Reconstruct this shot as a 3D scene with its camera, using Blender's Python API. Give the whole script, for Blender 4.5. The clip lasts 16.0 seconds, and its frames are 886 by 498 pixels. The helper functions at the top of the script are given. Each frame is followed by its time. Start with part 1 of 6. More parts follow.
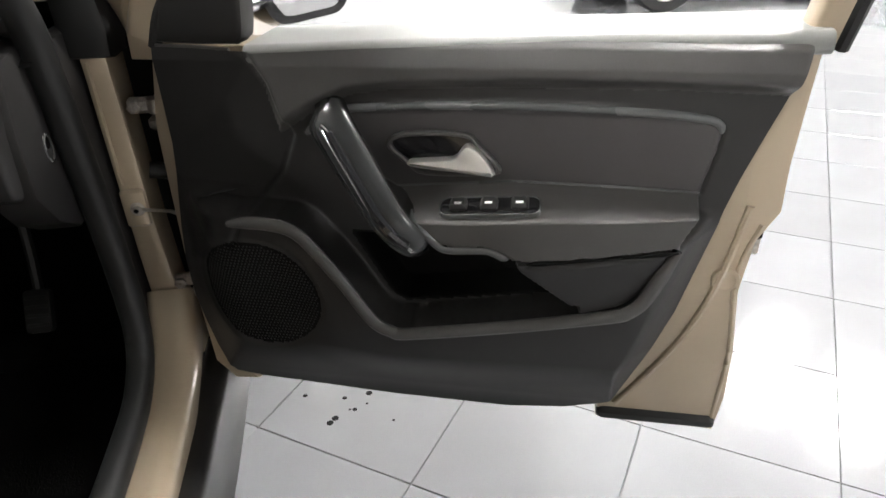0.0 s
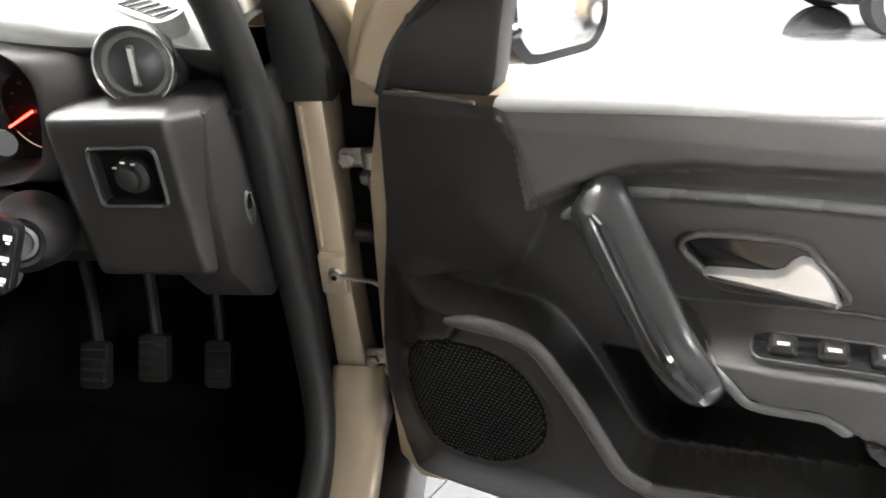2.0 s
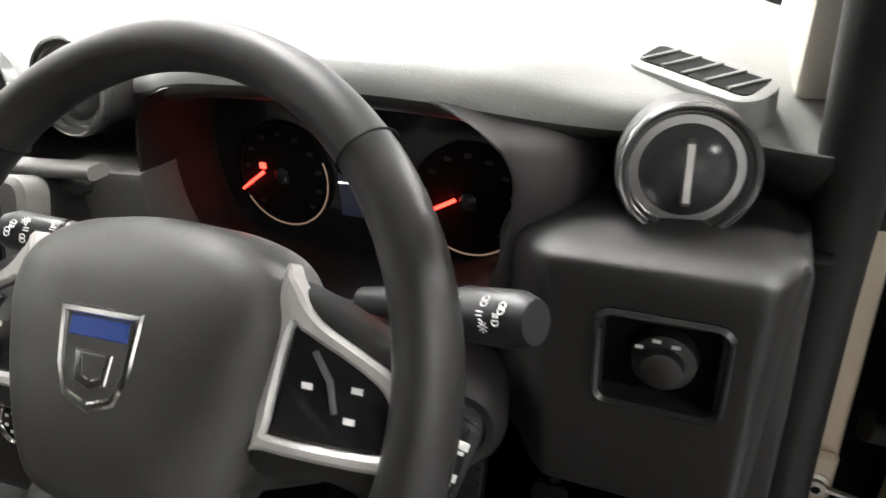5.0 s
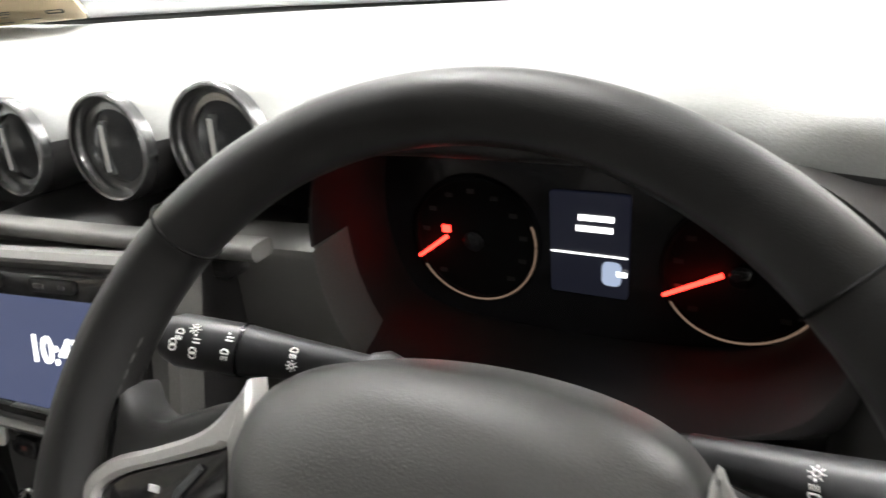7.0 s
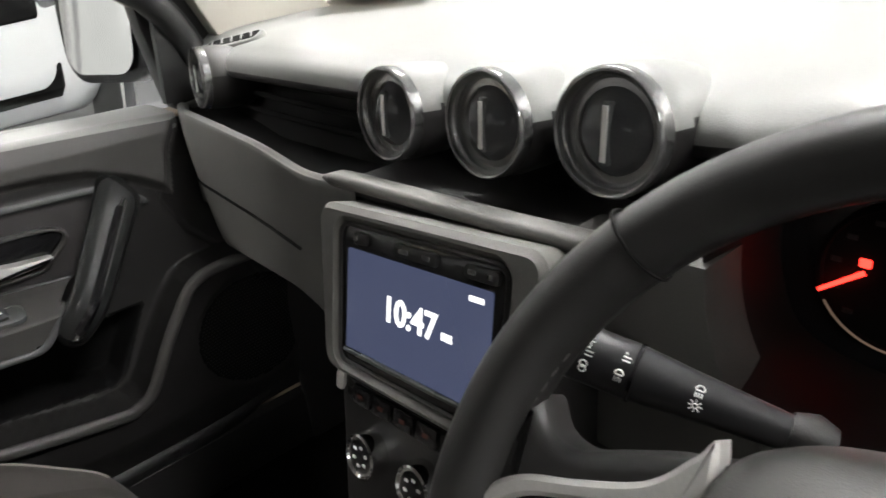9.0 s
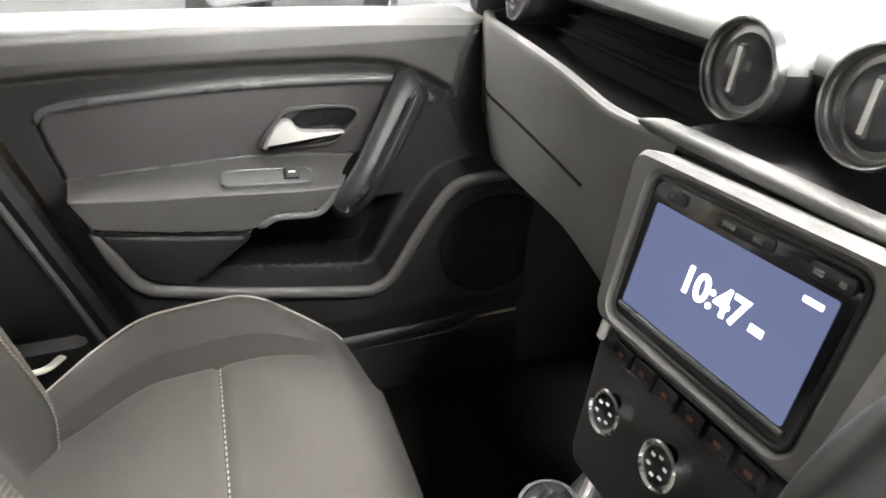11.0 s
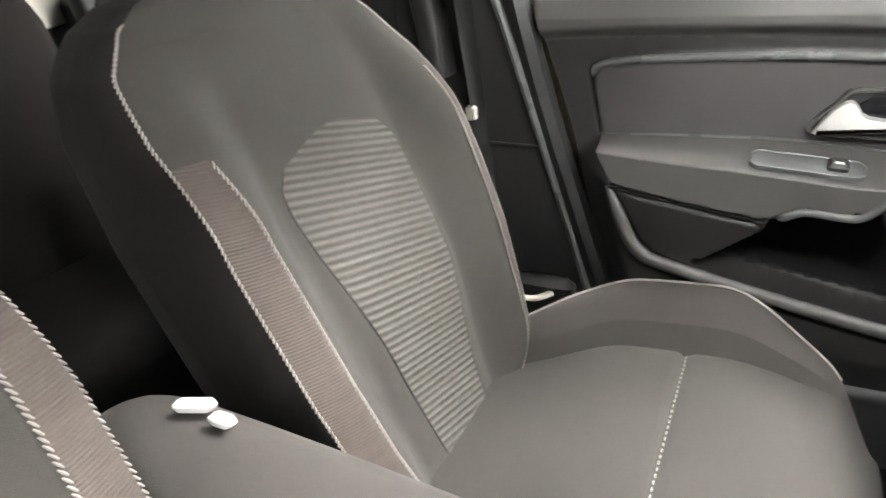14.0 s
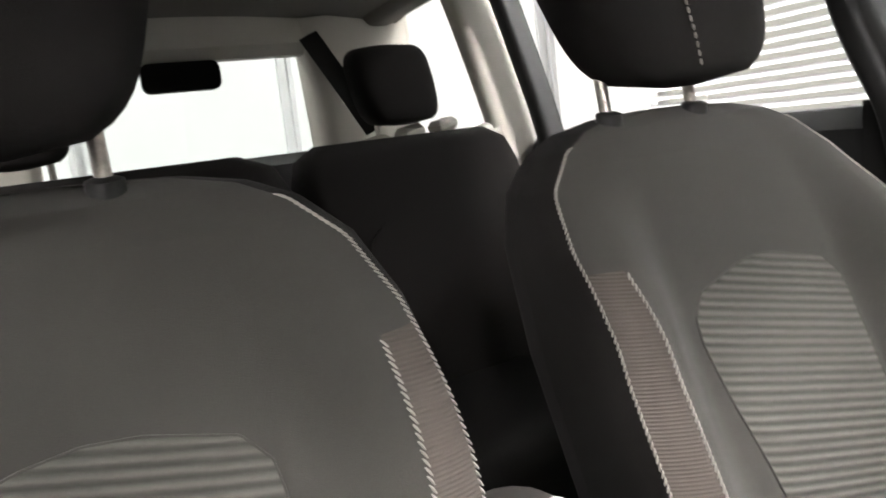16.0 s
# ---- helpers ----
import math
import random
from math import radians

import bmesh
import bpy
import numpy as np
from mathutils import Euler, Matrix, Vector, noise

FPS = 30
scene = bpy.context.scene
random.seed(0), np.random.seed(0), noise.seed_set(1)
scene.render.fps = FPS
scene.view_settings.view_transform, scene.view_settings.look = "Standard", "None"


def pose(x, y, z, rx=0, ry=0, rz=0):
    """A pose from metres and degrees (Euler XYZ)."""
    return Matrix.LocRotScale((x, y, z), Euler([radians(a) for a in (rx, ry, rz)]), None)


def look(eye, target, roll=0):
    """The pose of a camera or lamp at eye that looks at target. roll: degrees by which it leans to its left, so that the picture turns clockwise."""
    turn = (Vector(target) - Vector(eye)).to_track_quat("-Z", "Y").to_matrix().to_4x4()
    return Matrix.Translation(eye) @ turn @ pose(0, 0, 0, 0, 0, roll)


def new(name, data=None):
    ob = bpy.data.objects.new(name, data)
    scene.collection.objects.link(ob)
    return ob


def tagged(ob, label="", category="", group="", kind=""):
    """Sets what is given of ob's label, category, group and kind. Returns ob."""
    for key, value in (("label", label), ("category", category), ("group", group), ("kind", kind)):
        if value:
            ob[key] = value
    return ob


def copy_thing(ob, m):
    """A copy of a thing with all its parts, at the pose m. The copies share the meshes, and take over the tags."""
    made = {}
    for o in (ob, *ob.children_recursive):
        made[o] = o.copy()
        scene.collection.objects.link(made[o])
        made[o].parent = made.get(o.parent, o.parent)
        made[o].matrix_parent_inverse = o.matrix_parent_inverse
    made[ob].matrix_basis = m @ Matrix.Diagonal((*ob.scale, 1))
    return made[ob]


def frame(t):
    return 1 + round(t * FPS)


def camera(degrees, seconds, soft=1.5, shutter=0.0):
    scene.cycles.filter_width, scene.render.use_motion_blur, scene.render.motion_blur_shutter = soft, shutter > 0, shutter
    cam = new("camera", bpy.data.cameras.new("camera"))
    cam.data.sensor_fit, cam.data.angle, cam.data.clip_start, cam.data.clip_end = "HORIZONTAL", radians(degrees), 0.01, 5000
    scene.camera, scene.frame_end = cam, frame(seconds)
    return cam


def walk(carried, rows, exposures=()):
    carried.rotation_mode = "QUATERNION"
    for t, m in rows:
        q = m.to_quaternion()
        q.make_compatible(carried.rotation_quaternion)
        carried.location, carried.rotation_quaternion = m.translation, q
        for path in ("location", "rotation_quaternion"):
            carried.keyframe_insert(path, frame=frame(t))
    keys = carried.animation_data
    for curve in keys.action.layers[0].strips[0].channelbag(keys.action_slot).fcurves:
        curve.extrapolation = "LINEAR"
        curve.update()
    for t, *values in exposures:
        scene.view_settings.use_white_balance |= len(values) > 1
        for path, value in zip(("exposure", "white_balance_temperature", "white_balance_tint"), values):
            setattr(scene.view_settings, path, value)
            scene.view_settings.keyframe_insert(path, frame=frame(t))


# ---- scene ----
cam = camera(67.05, 16.0, shutter=0.35)
PATH = [
    (0, (1.1354, -0.6740, 1.2939), (1.2385, 0.1850, 0.7923), -2.00),
    (0.5, (1.1027, -0.6430, 1.2887), (1.2294, 0.2300, 0.8178), -3.04),
    (1, (1.0862, -0.5484, 1.2970), (1.1393, 0.3240, 0.8112), -3.07),
    (1.5, (1.0699, -0.4661, 1.2826), (1.0089, 0.4106, 0.8056), -3.23),
    (2, (1.0158, -0.3990, 1.2814), (0.8942, 0.4724, 0.8062), -3.49),
    (2.5, (0.9182, -0.3301, 1.2936), (0.7785, 0.5377, 0.8166), -1.87),
    (3, (0.8507, -0.2861, 1.2986), (0.6750, 0.5727, 0.8174), 2.33),
    (3.5, (0.8253, -0.2545, 1.2853), (0.5497, 0.5880, 0.8225), -0.07),
    (4, (0.7556, -0.2124, 1.2757), (0.4278, 0.6187, 0.8265), -0.63),
    (4.5, (0.6900, -0.1732, 1.2739), (0.3283, 0.6486, 0.8336), -0.98),
    (4.7, (0.6629, -0.1610, 1.2770), (0.2981, 0.6594, 0.8366), -1.54),
    (6.8, (0.4628, -0.0725, 1.2789), (0.0616, 0.7330, 0.8427), -6.43),
    (7, (0.4473, -0.0745, 1.2806), (0.0187, 0.7210, 0.8523), -5.67),
    (7.5, (0.4201, -0.0653, 1.2841), (-0.0796, 0.6850, 0.8511), -8.14),
    (8, (0.3961, -0.0667, 1.2835), (-0.1792, 0.6332, 0.8602), -8.08),
    (8.5, (0.3775, -0.0725, 1.2814), (-0.2751, 0.5619, 0.8670), -7.27),
    (9, (0.3514, -0.0875, 1.2851), (-0.3587, 0.4770, 0.8642), -6.42),
    (9.2, (0.3411, -0.0929, 1.2891), (-0.3822, 0.4507, 0.8634), -6.00),
    (11.3, (0.2936, -0.1491, 1.2844), (-0.5434, 0.0903, 0.7923), 0.58),
    (11.5, (0.2955, -0.1479, 1.2703), (-0.5539, 0.0592, 0.7849), 0.37),
    (12, (0.2939, -0.1444, 1.2524), (-0.5777, -0.0663, 0.7685), 1.00),
    (12.5, (0.2923, -0.1385, 1.2369), (-0.5856, -0.1619, 0.7587), 1.34),
    (13, (0.2842, -0.1371, 1.2254), (-0.5801, -0.2834, 0.7441), -0.37),
    (13.5, (0.2767, -0.1310, 1.2087), (-0.5599, -0.4118, 0.7384), -2.87),
    (14, (0.2659, -0.1386, 1.1999), (-0.5270, -0.5591, 0.7589), -5.04),
    (14.5, (0.2620, -0.1319, 1.1962), (-0.4781, -0.6735, 0.7977), -7.07),
    (15, (0.2582, -0.1325, 1.1909), (-0.3817, -0.8281, 0.8643), -7.54),
    (15.5, (0.2589, -0.1302, 1.1818), (-0.2719, -0.9377, 0.9243), -8.18),
    (16, (0.2609, -0.1292, 1.1723), (-0.1801, -1.0096, 0.9979), -7.20),
]
EXPOSURES = [(0, 0.2), (0.8, 0.6), (1.5, 0.98), (2.5, 1.38), (3.0, 1.45), (3.5, 1.85), (4.2, 1.3), (4.7, 0.5), (7.2, -0.1), (9.2, -0.6), (11.3, 0.92), (12.5, 1.15), (13.5, 1.05), (14.5, 0.42), (15.0, 0.42), (15.5, 0.42), (16, 0.14)]
walk(cam, [(t, look(eye, target, roll)) for t, eye, target, roll in PATH], EXPOSURES)

# ---- world ----
world = bpy.data.worlds.new("world")
scene.world = world
world.use_nodes = True
world.node_tree.nodes["Background"].inputs[0].default_value = (0.9, 0.95, 1.0, 1)
world.node_tree.nodes["Background"].inputs[1].default_value = 0.4


# ---- materials ----
def mat(name, color, rough=0.5, metal=0.0, grain=0.0, scale=600.0, spread=0.12, blotch=6.0, coat=0.0, spec=0.5, stripes=None, sheen=0.0):
    """A surface with two scales of variation: fine grain in relief and broad blotches in colour and gloss."""
    m = bpy.data.materials.new(name)
    m.use_nodes = True
    nt = m.node_tree
    b = nt.nodes["Principled BSDF"]
    b.inputs["Metallic"].default_value = metal
    b.inputs["Coat Weight"].default_value = coat
    b.inputs["Coat Roughness"].default_value = 0.08
    b.inputs["Specular IOR Level"].default_value = spec
    b.inputs["Sheen Weight"].default_value = sheen
    tc = nt.nodes.new("ShaderNodeTexCoord")
    big = nt.nodes.new("ShaderNodeTexNoise")
    big.inputs["Scale"].default_value = blotch
    big.inputs["Detail"].default_value = 5
    nt.links.new(tc.outputs["Object"], big.inputs["Vector"])
    ramp = nt.nodes.new("ShaderNodeMapRange")
    ramp.inputs["From Min"].default_value = 0.3
    ramp.inputs["From Max"].default_value = 0.7
    ramp.inputs["To Min"].default_value = 1 - spread
    ramp.inputs["To Max"].default_value = 1 + spread
    nt.links.new(big.outputs["Fac"], ramp.inputs["Value"])
    fine = nt.nodes.new("ShaderNodeTexNoise")
    fine.inputs["Scale"].default_value = scale
    fine.inputs["Detail"].default_value = 3
    nt.links.new(tc.outputs["Object"], fine.inputs["Vector"])
    fr = nt.nodes.new("ShaderNodeMapRange")
    fr.inputs["From Min"].default_value = 0.3
    fr.inputs["From Max"].default_value = 0.7
    fr.inputs["To Min"].default_value = 1 - spread * 0.8
    fr.inputs["To Max"].default_value = 1 + spread * 0.8
    nt.links.new(fine.outputs["Fac"], fr.inputs["Value"])
    mul = nt.nodes.new("ShaderNodeMath")
    mul.operation = "MULTIPLY"
    nt.links.new(ramp.outputs[0], mul.inputs[0])
    nt.links.new(fr.outputs[0], mul.inputs[1])
    sc = nt.nodes.new("ShaderNodeVectorMath")
    sc.operation = "SCALE"
    sc.inputs[0].default_value = color
    nt.links.new(mul.outputs[0], sc.inputs["Scale"])
    height = fine.outputs["Fac"]
    col = sc.outputs[0]
    if stripes:
        period, depth, axis, tilt = stripes
        turn = nt.nodes.new("ShaderNodeMapping")
        turn.inputs["Rotation"].default_value = (0, radians(tilt), 0)
        nt.links.new(tc.outputs["Object"], turn.inputs["Vector"])
        w = nt.nodes.new("ShaderNodeTexWave")
        w.bands_direction = axis
        w.inputs["Scale"].default_value = 2 * math.pi / (20 * period)
        w.inputs["Distortion"].default_value = 0.25
        w.inputs["Detail Scale"].default_value = 40
        nt.links.new(turn.outputs["Vector"], w.inputs["Vector"])
        sr = nt.nodes.new("ShaderNodeMapRange")
        sr.inputs["To Min"].default_value = 1 - depth
        sr.inputs["To Max"].default_value = 1 + depth
        nt.links.new(w.outputs["Fac"], sr.inputs["Value"])
        sc2 = nt.nodes.new("ShaderNodeVectorMath")
        sc2.operation = "SCALE"
        nt.links.new(col, sc2.inputs[0])
        nt.links.new(sr.outputs[0], sc2.inputs["Scale"])
        col = sc2.outputs[0]
        add = nt.nodes.new("ShaderNodeMath")
        add.operation = "MULTIPLY_ADD"
        add.inputs[1].default_value = 2.5
        nt.links.new(w.outputs["Fac"], add.inputs[0])
        nt.links.new(fine.outputs["Fac"], add.inputs[2])
        height = add.outputs[0]
    nt.links.new(col, b.inputs["Base Color"])
    rr = nt.nodes.new("ShaderNodeMapRange")
    rr.inputs["To Min"].default_value = max(rough - 0.07, 0.02)
    rr.inputs["To Max"].default_value = min(rough + 0.07, 1)
    nt.links.new(big.outputs["Fac"], rr.inputs["Value"])
    nt.links.new(rr.outputs[0], b.inputs["Roughness"])
    if grain:
        bump = nt.nodes.new("ShaderNodeBump")
        bump.inputs["Strength"].default_value = grain
        bump.inputs["Distance"].default_value = 0.0012
        nt.links.new(height, bump.inputs["Height"])
        nt.links.new(bump.outputs["Normal"], b.inputs["Normal"])
    return m


def glow(name, color, strength):
    m = bpy.data.materials.new(name)
    m.use_nodes = True
    b = m.node_tree.nodes["Principled BSDF"]
    b.inputs["Base Color"].default_value = (0.02, 0.02, 0.02, 1)
    b.inputs["Roughness"].default_value = 0.2
    b.inputs["Emission Color"].default_value = (*color, 1)
    b.inputs["Emission Strength"].default_value = strength
    return m


def clear(name, color, rough=0.0):
    m = bpy.data.materials.new(name)
    m.use_nodes = True
    nt = m.node_tree
    b = nt.nodes["Principled BSDF"]
    b.inputs["Base Color"].default_value = (*color, 1)
    b.inputs["Roughness"].default_value = rough
    b.inputs["IOR"].default_value = 1.45
    b.inputs["Transmission Weight"].default_value = 1.0
    return m


def tiles_mat():
    """Large polished porcelain tiles: pale grey with faint clouds and a wet gloss."""
    m = mat("porcelain", (0.172, 0.175, 0.182), rough=0.075, scale=300, spread=0.05, blotch=3)
    nt = m.node_tree
    b = nt.nodes["Principled BSDF"]
    was = b.inputs["Base Color"].links[0].from_socket
    info = nt.nodes.new("ShaderNodeObjectInfo")
    vary = nt.nodes.new("ShaderNodeMapRange")
    vary.inputs["To Min"].default_value = 0.94
    vary.inputs["To Max"].default_value = 1.06
    nt.links.new(info.outputs["Random"], vary.inputs["Value"])
    sc = nt.nodes.new("ShaderNodeVectorMath")
    sc.operation = "SCALE"
    nt.links.new(was, sc.inputs[0])
    nt.links.new(vary.outputs[0], sc.inputs["Scale"])
    nt.links.new(sc.outputs[0], b.inputs["Base Color"])
    return m


SOFT = mat("soft_black_plastic", (0.060, 0.058, 0.056), rough=0.42, grain=0.25, scale=900, spread=0.14)
# Paler copy of SOFT: light falling on these panels is put into colour.
PANEL = mat("dash_panel_grey", (0.100, 0.098, 0.092), rough=0.45, grain=0.25, scale=900, spread=0.12)
# Dark plastic drawn paler: strong windscreen light on top is put into colour.
PAD_LIT = mat("dash_pad_lit", (0.21, 0.214, 0.208), rough=0.38, grain=0.22, scale=900, spread=0.12)
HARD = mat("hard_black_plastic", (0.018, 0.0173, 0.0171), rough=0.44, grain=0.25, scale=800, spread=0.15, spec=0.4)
INSERT = mat("door_insert_vinyl", (0.040, 0.037, 0.0375), rough=0.55, grain=0.3, scale=1200, spread=0.12)
SATIN = mat("satin_charcoal", (0.085, 0.088, 0.088), rough=0.27, grain=0.08, scale=700, spread=0.1)
GLOSS = mat("gloss_black", (0.012, 0.012, 0.013), rough=0.12, spread=0.1)
# Deeper than real black: shade of recesses and footwell is in these two.
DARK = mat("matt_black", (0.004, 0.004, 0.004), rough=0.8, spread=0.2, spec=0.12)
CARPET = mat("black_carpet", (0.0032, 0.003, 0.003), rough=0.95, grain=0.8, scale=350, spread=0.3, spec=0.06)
DARK_CHROME = mat("dark_chrome", (0.34, 0.34, 0.34), rough=0.22, metal=0.9, spread=0.06)
SILVER = mat("satin_silver", (0.66, 0.65, 0.63), rough=0.36, metal=0.6, spread=0.05)
CHROME = mat("chrome", (0.85, 0.85, 0.84), rough=0.08, metal=1.0, spread=0.03)
STEEL = mat("zinc_steel", (0.45, 0.42, 0.38), rough=0.35, metal=0.9, grain=0.15, scale=200, spread=0.25)
PAINT = mat("champagne_paint", (0.40, 0.325, 0.235), rough=0.30, metal=0.2, coat=0.7, spread=0.06, scale=2500)
RUBBER = mat("seal_rubber", (0.006, 0.006, 0.006), rough=0.55, grain=0.1, spread=0.2)
AIRBAG = mat("airbag_vinyl", (0.055, 0.054, 0.052), rough=0.36, grain=0.15, scale=1100, spread=0.1)
LEATHER = mat("wheel_leather", (0.015, 0.0145, 0.0143), rough=0.36, grain=0.15, scale=1500, spread=0.12)
FABRIC = mat("grey_seat_fabric", (0.0310, 0.0282, 0.0245), rough=0.9, grain=0.7, scale=1400, spread=0.14, sheen=0.03)
FABRIC_DARK = mat("dark_seat_fabric", (0.0080, 0.0066, 0.0061), rough=0.9, grain=0.7, scale=1400, spread=0.16, sheen=0.02, spec=0.2)
FABRIC_BROWN = mat("brown_seat_fabric", (0.034, 0.0295, 0.0265), rough=0.85, grain=0.6, scale=1200, spread=0.12, sheen=0.03)
RIBBED = mat("ribbed_seat_fabric", (0.064, 0.060, 0.053), rough=0.9, grain=0.9, scale=1400, spread=0.12, stripes=(0.0082, 0.30, "Z", 13), sheen=0.03)
RIB_FINE = mat("fine_ribbed_fabric", (0.056, 0.0445, 0.0385), rough=0.88, grain=0.3, scale=1400, spread=0.1, stripes=(0.0030, 0.07, "Z", 6), sheen=0.03)
THREAD = mat("pale_thread", (0.27, 0.25, 0.23), rough=0.8, spread=0.1)
LINER = mat("grey_headliner", (0.16, 0.15, 0.135), rough=0.95, grain=0.4, scale=900, spread=0.06)
TRIM_PALE = mat("pale_pillar_trim", (0.46, 0.44, 0.39), rough=0.6, grain=0.2, scale=900, spread=0.05)
CEIL = mat("grey_ceiling_paint", (0.22, 0.22, 0.22), rough=0.8, spread=0.05)
STALK = mat("stalk_black", (0.016, 0.016, 0.017), rough=0.30, spread=0.1)
GRIP = mat("gloss_charcoal", (0.02, 0.021, 0.021), rough=0.24, spread=0.1)
WALL = mat("white_wall_paint", (0.55, 0.55, 0.55), rough=0.7, grain=0.1, scale=200, spread=0.03)
TILE = tiles_mat()
GROUT = mat("grey_grout", (0.155, 0.156, 0.160), rough=0.9, spread=0.1)
MARK = mat("white_marking", (0.85, 0.85, 0.83), rough=0.5, spread=0.03)
BLUE = mat("blue_enamel", (0.03, 0.07, 0.30), rough=0.25, spread=0.05)
CARD = mat("beige_printed_card", (0.62, 0.50, 0.33), rough=0.6, spread=0.05)
TYRE = mat("tyre_rubber", (0.02, 0.02, 0.02), rough=0.7, grain=0.2, scale=200, spread=0.2)
CAR_WHITE = mat("white_car_paint", (0.75, 0.76, 0.77), rough=0.2, coat=0.8, spread=0.02)
CAR_DARK = mat("dark_car_paint", (0.02, 0.022, 0.026), rough=0.2, coat=0.8, spread=0.05)
GLASS = clear("glass", (0.97, 0.99, 0.98))
TINT = clear("tinted_glass", (0.85, 0.9, 0.88))
MIRROR = mat("mirror_silver", (0.9, 0.9, 0.9), rough=0.02, metal=1.0, spread=0.01)
LED = glow("led_panel_light", (1.0, 0.98, 0.95), 200.0)
DAY = glow("bright_window_light", (1.0, 0.99, 0.95), 1.05)
DAY_BLIND = glow("blind_window_light", (1.0, 0.98, 0.86), 0.50)
SCREEN = glow("screen_blue_light", (0.15, 0.18, 0.33), 0.6)
WHITE_LIGHT = glow("display_white_light", (1.0, 1.0, 1.0), 2.5)
RED_LIGHT = glow("needle_red_light", (1.0, 0.028, 0.018), 9.0)
DIAL_LIGHT = glow("dial_ring_light", (0.75, 0.5, 0.35), 0.28)
LCD_BLUE = glow("lcd_blue_light", (0.03, 0.035, 0.07), 0.22)


# ---- mesh tools ----
def join(*many):
    verts, faces = [], []
    for v, f in many:
        n = len(verts)
        verts += [tuple(p) for p in v]
        faces += [tuple(i + n for i in q) for q in f]
    return verts, faces


def moved(vf, m):
    return [tuple(m @ Vector(p)) for p in vf[0]], vf[1]


def mirrored(vf):
    return [(-x, y, z) for x, y, z in vf[0]], [tuple(reversed(q)) for q in vf[1]]


def part(name, vf, material, parent=None, label="", sharp=40):
    me = bpy.data.meshes.new(name)
    me.from_pydata([tuple(map(float, p)) for p in vf[0]], [], [tuple(int(i) for i in q) for q in vf[1]])
    me.materials.append(material)
    me.shade_smooth()
    me.set_sharp_from_angle(angle=radians(sharp))
    ob = new(name, me)
    if parent is not None:
        ob.parent = parent
        ob.matrix_parent_inverse = parent.matrix_world.inverted()
    if label:
        ob["label"] = label
    return ob


def thing(name, label, category, at=(0, 0, 0), group=""):
    ob = new(name)
    ob.location = at
    ob.empty_display_size = 0.05
    bpy.context.view_layer.update()
    return tagged(ob, label, category, group)


def grid(P, wrap_u=False, wrap_v=False):
    """Quads over an array of points of shape (n, m, 3)."""
    P = np.asarray(P, float)
    n, m = P.shape[:2]
    faces = []
    for i in range(n if wrap_u else n - 1):
        for j in range(m if wrap_v else m - 1):
            a, b = (i + 1) % n, (j + 1) % m
            faces.append((i * m + j, a * m + j, a * m + b, i * m + b))
    return [tuple(p) for p in P.reshape(-1, 3)], faces


def loft(rings, caps=True):
    """Closed rings of equal count, joined one to the next, with caps."""
    P = np.asarray(rings, float)
    v, f = grid(P, wrap_v=True)
    n, m = P.shape[:2]
    if caps:
        f.append(tuple(range(m)))
        f.append(tuple((n - 1) * m + j for j in reversed(range(m))))
    return v, f


def rrect(w, h, r, n=5, cx=0.0, cy=0.0):
    """A rounded rectangle as a ring of 2D points."""
    out = []
    for sx, sy, a0 in ((1, 1, 0), (-1, 1, 90), (-1, -1, 180), (1, -1, 270)):
        for k in range(n + 1):
            a = radians(a0 + 90 * k / n)
            out.append((cx + sx * (w / 2 - r) + r * math.cos(a), cy + sy * (h / 2 - r) + r * math.sin(a)))
    return out


def inset(poly, d):
    """A closed 2D ring moved inwards by d."""
    P = np.asarray(poly, float)
    area = np.sum(P[:, 0] * np.roll(P[:, 1], -1) - np.roll(P[:, 0], -1) * P[:, 1])
    e = np.roll(P, -1, 0) - P
    e = e / (np.linalg.norm(e, axis=1)[:, None] + 1e-12)
    nrm = np.stack([-e[:, 1], e[:, 0]], 1) * (1 if area > 0 else -1)
    b = nrm + np.roll(nrm, 1, 0)
    b = b / np.maximum((b**2).sum(1)[:, None] / 2, 0.35)
    return P + b * d


def slab(poly, h0, h1, bevel=0.0, m=None, steps=2):
    """A 2D ring raised from h0 to h1 with a rounded upper edge."""
    rings = [[(x, y, h0) for x, y in poly]]
    if bevel:
        for k in range(steps + 1):
            a = math.pi / 2 * k / steps
            rings.append([(x, y, h1 - bevel + bevel * math.sin(a)) for x, y in inset(poly, bevel * (1 - math.cos(a)))])
    else:
        rings.append([(x, y, h1) for x, y in poly])
    vf = loft(rings)
    return moved(vf, m) if m is not None else vf


def frame_slab(outer, inner, h0, h1, bevel=0.0, m=None):
    """A ring-shaped slab: outer and inner 2D rings of the same count."""
    o, i = np.asarray(outer, float), np.asarray(inner, float)
    oi, ii = inset(outer, bevel), inset(inner, -bevel)
    rings = [[(x, y, h0) for x, y in o], [(x, y, h1 - bevel) for x, y in o], [(x, y, h1) for x, y in oi],
             [(x, y, h1) for x, y in ii], [(x, y, h1 - bevel) for x, y in i], [(x, y, h0) for x, y in i]]
    vf = grid(np.array(rings), wrap_u=True, wrap_v=True)
    return moved(vf, m) if m is not None else vf


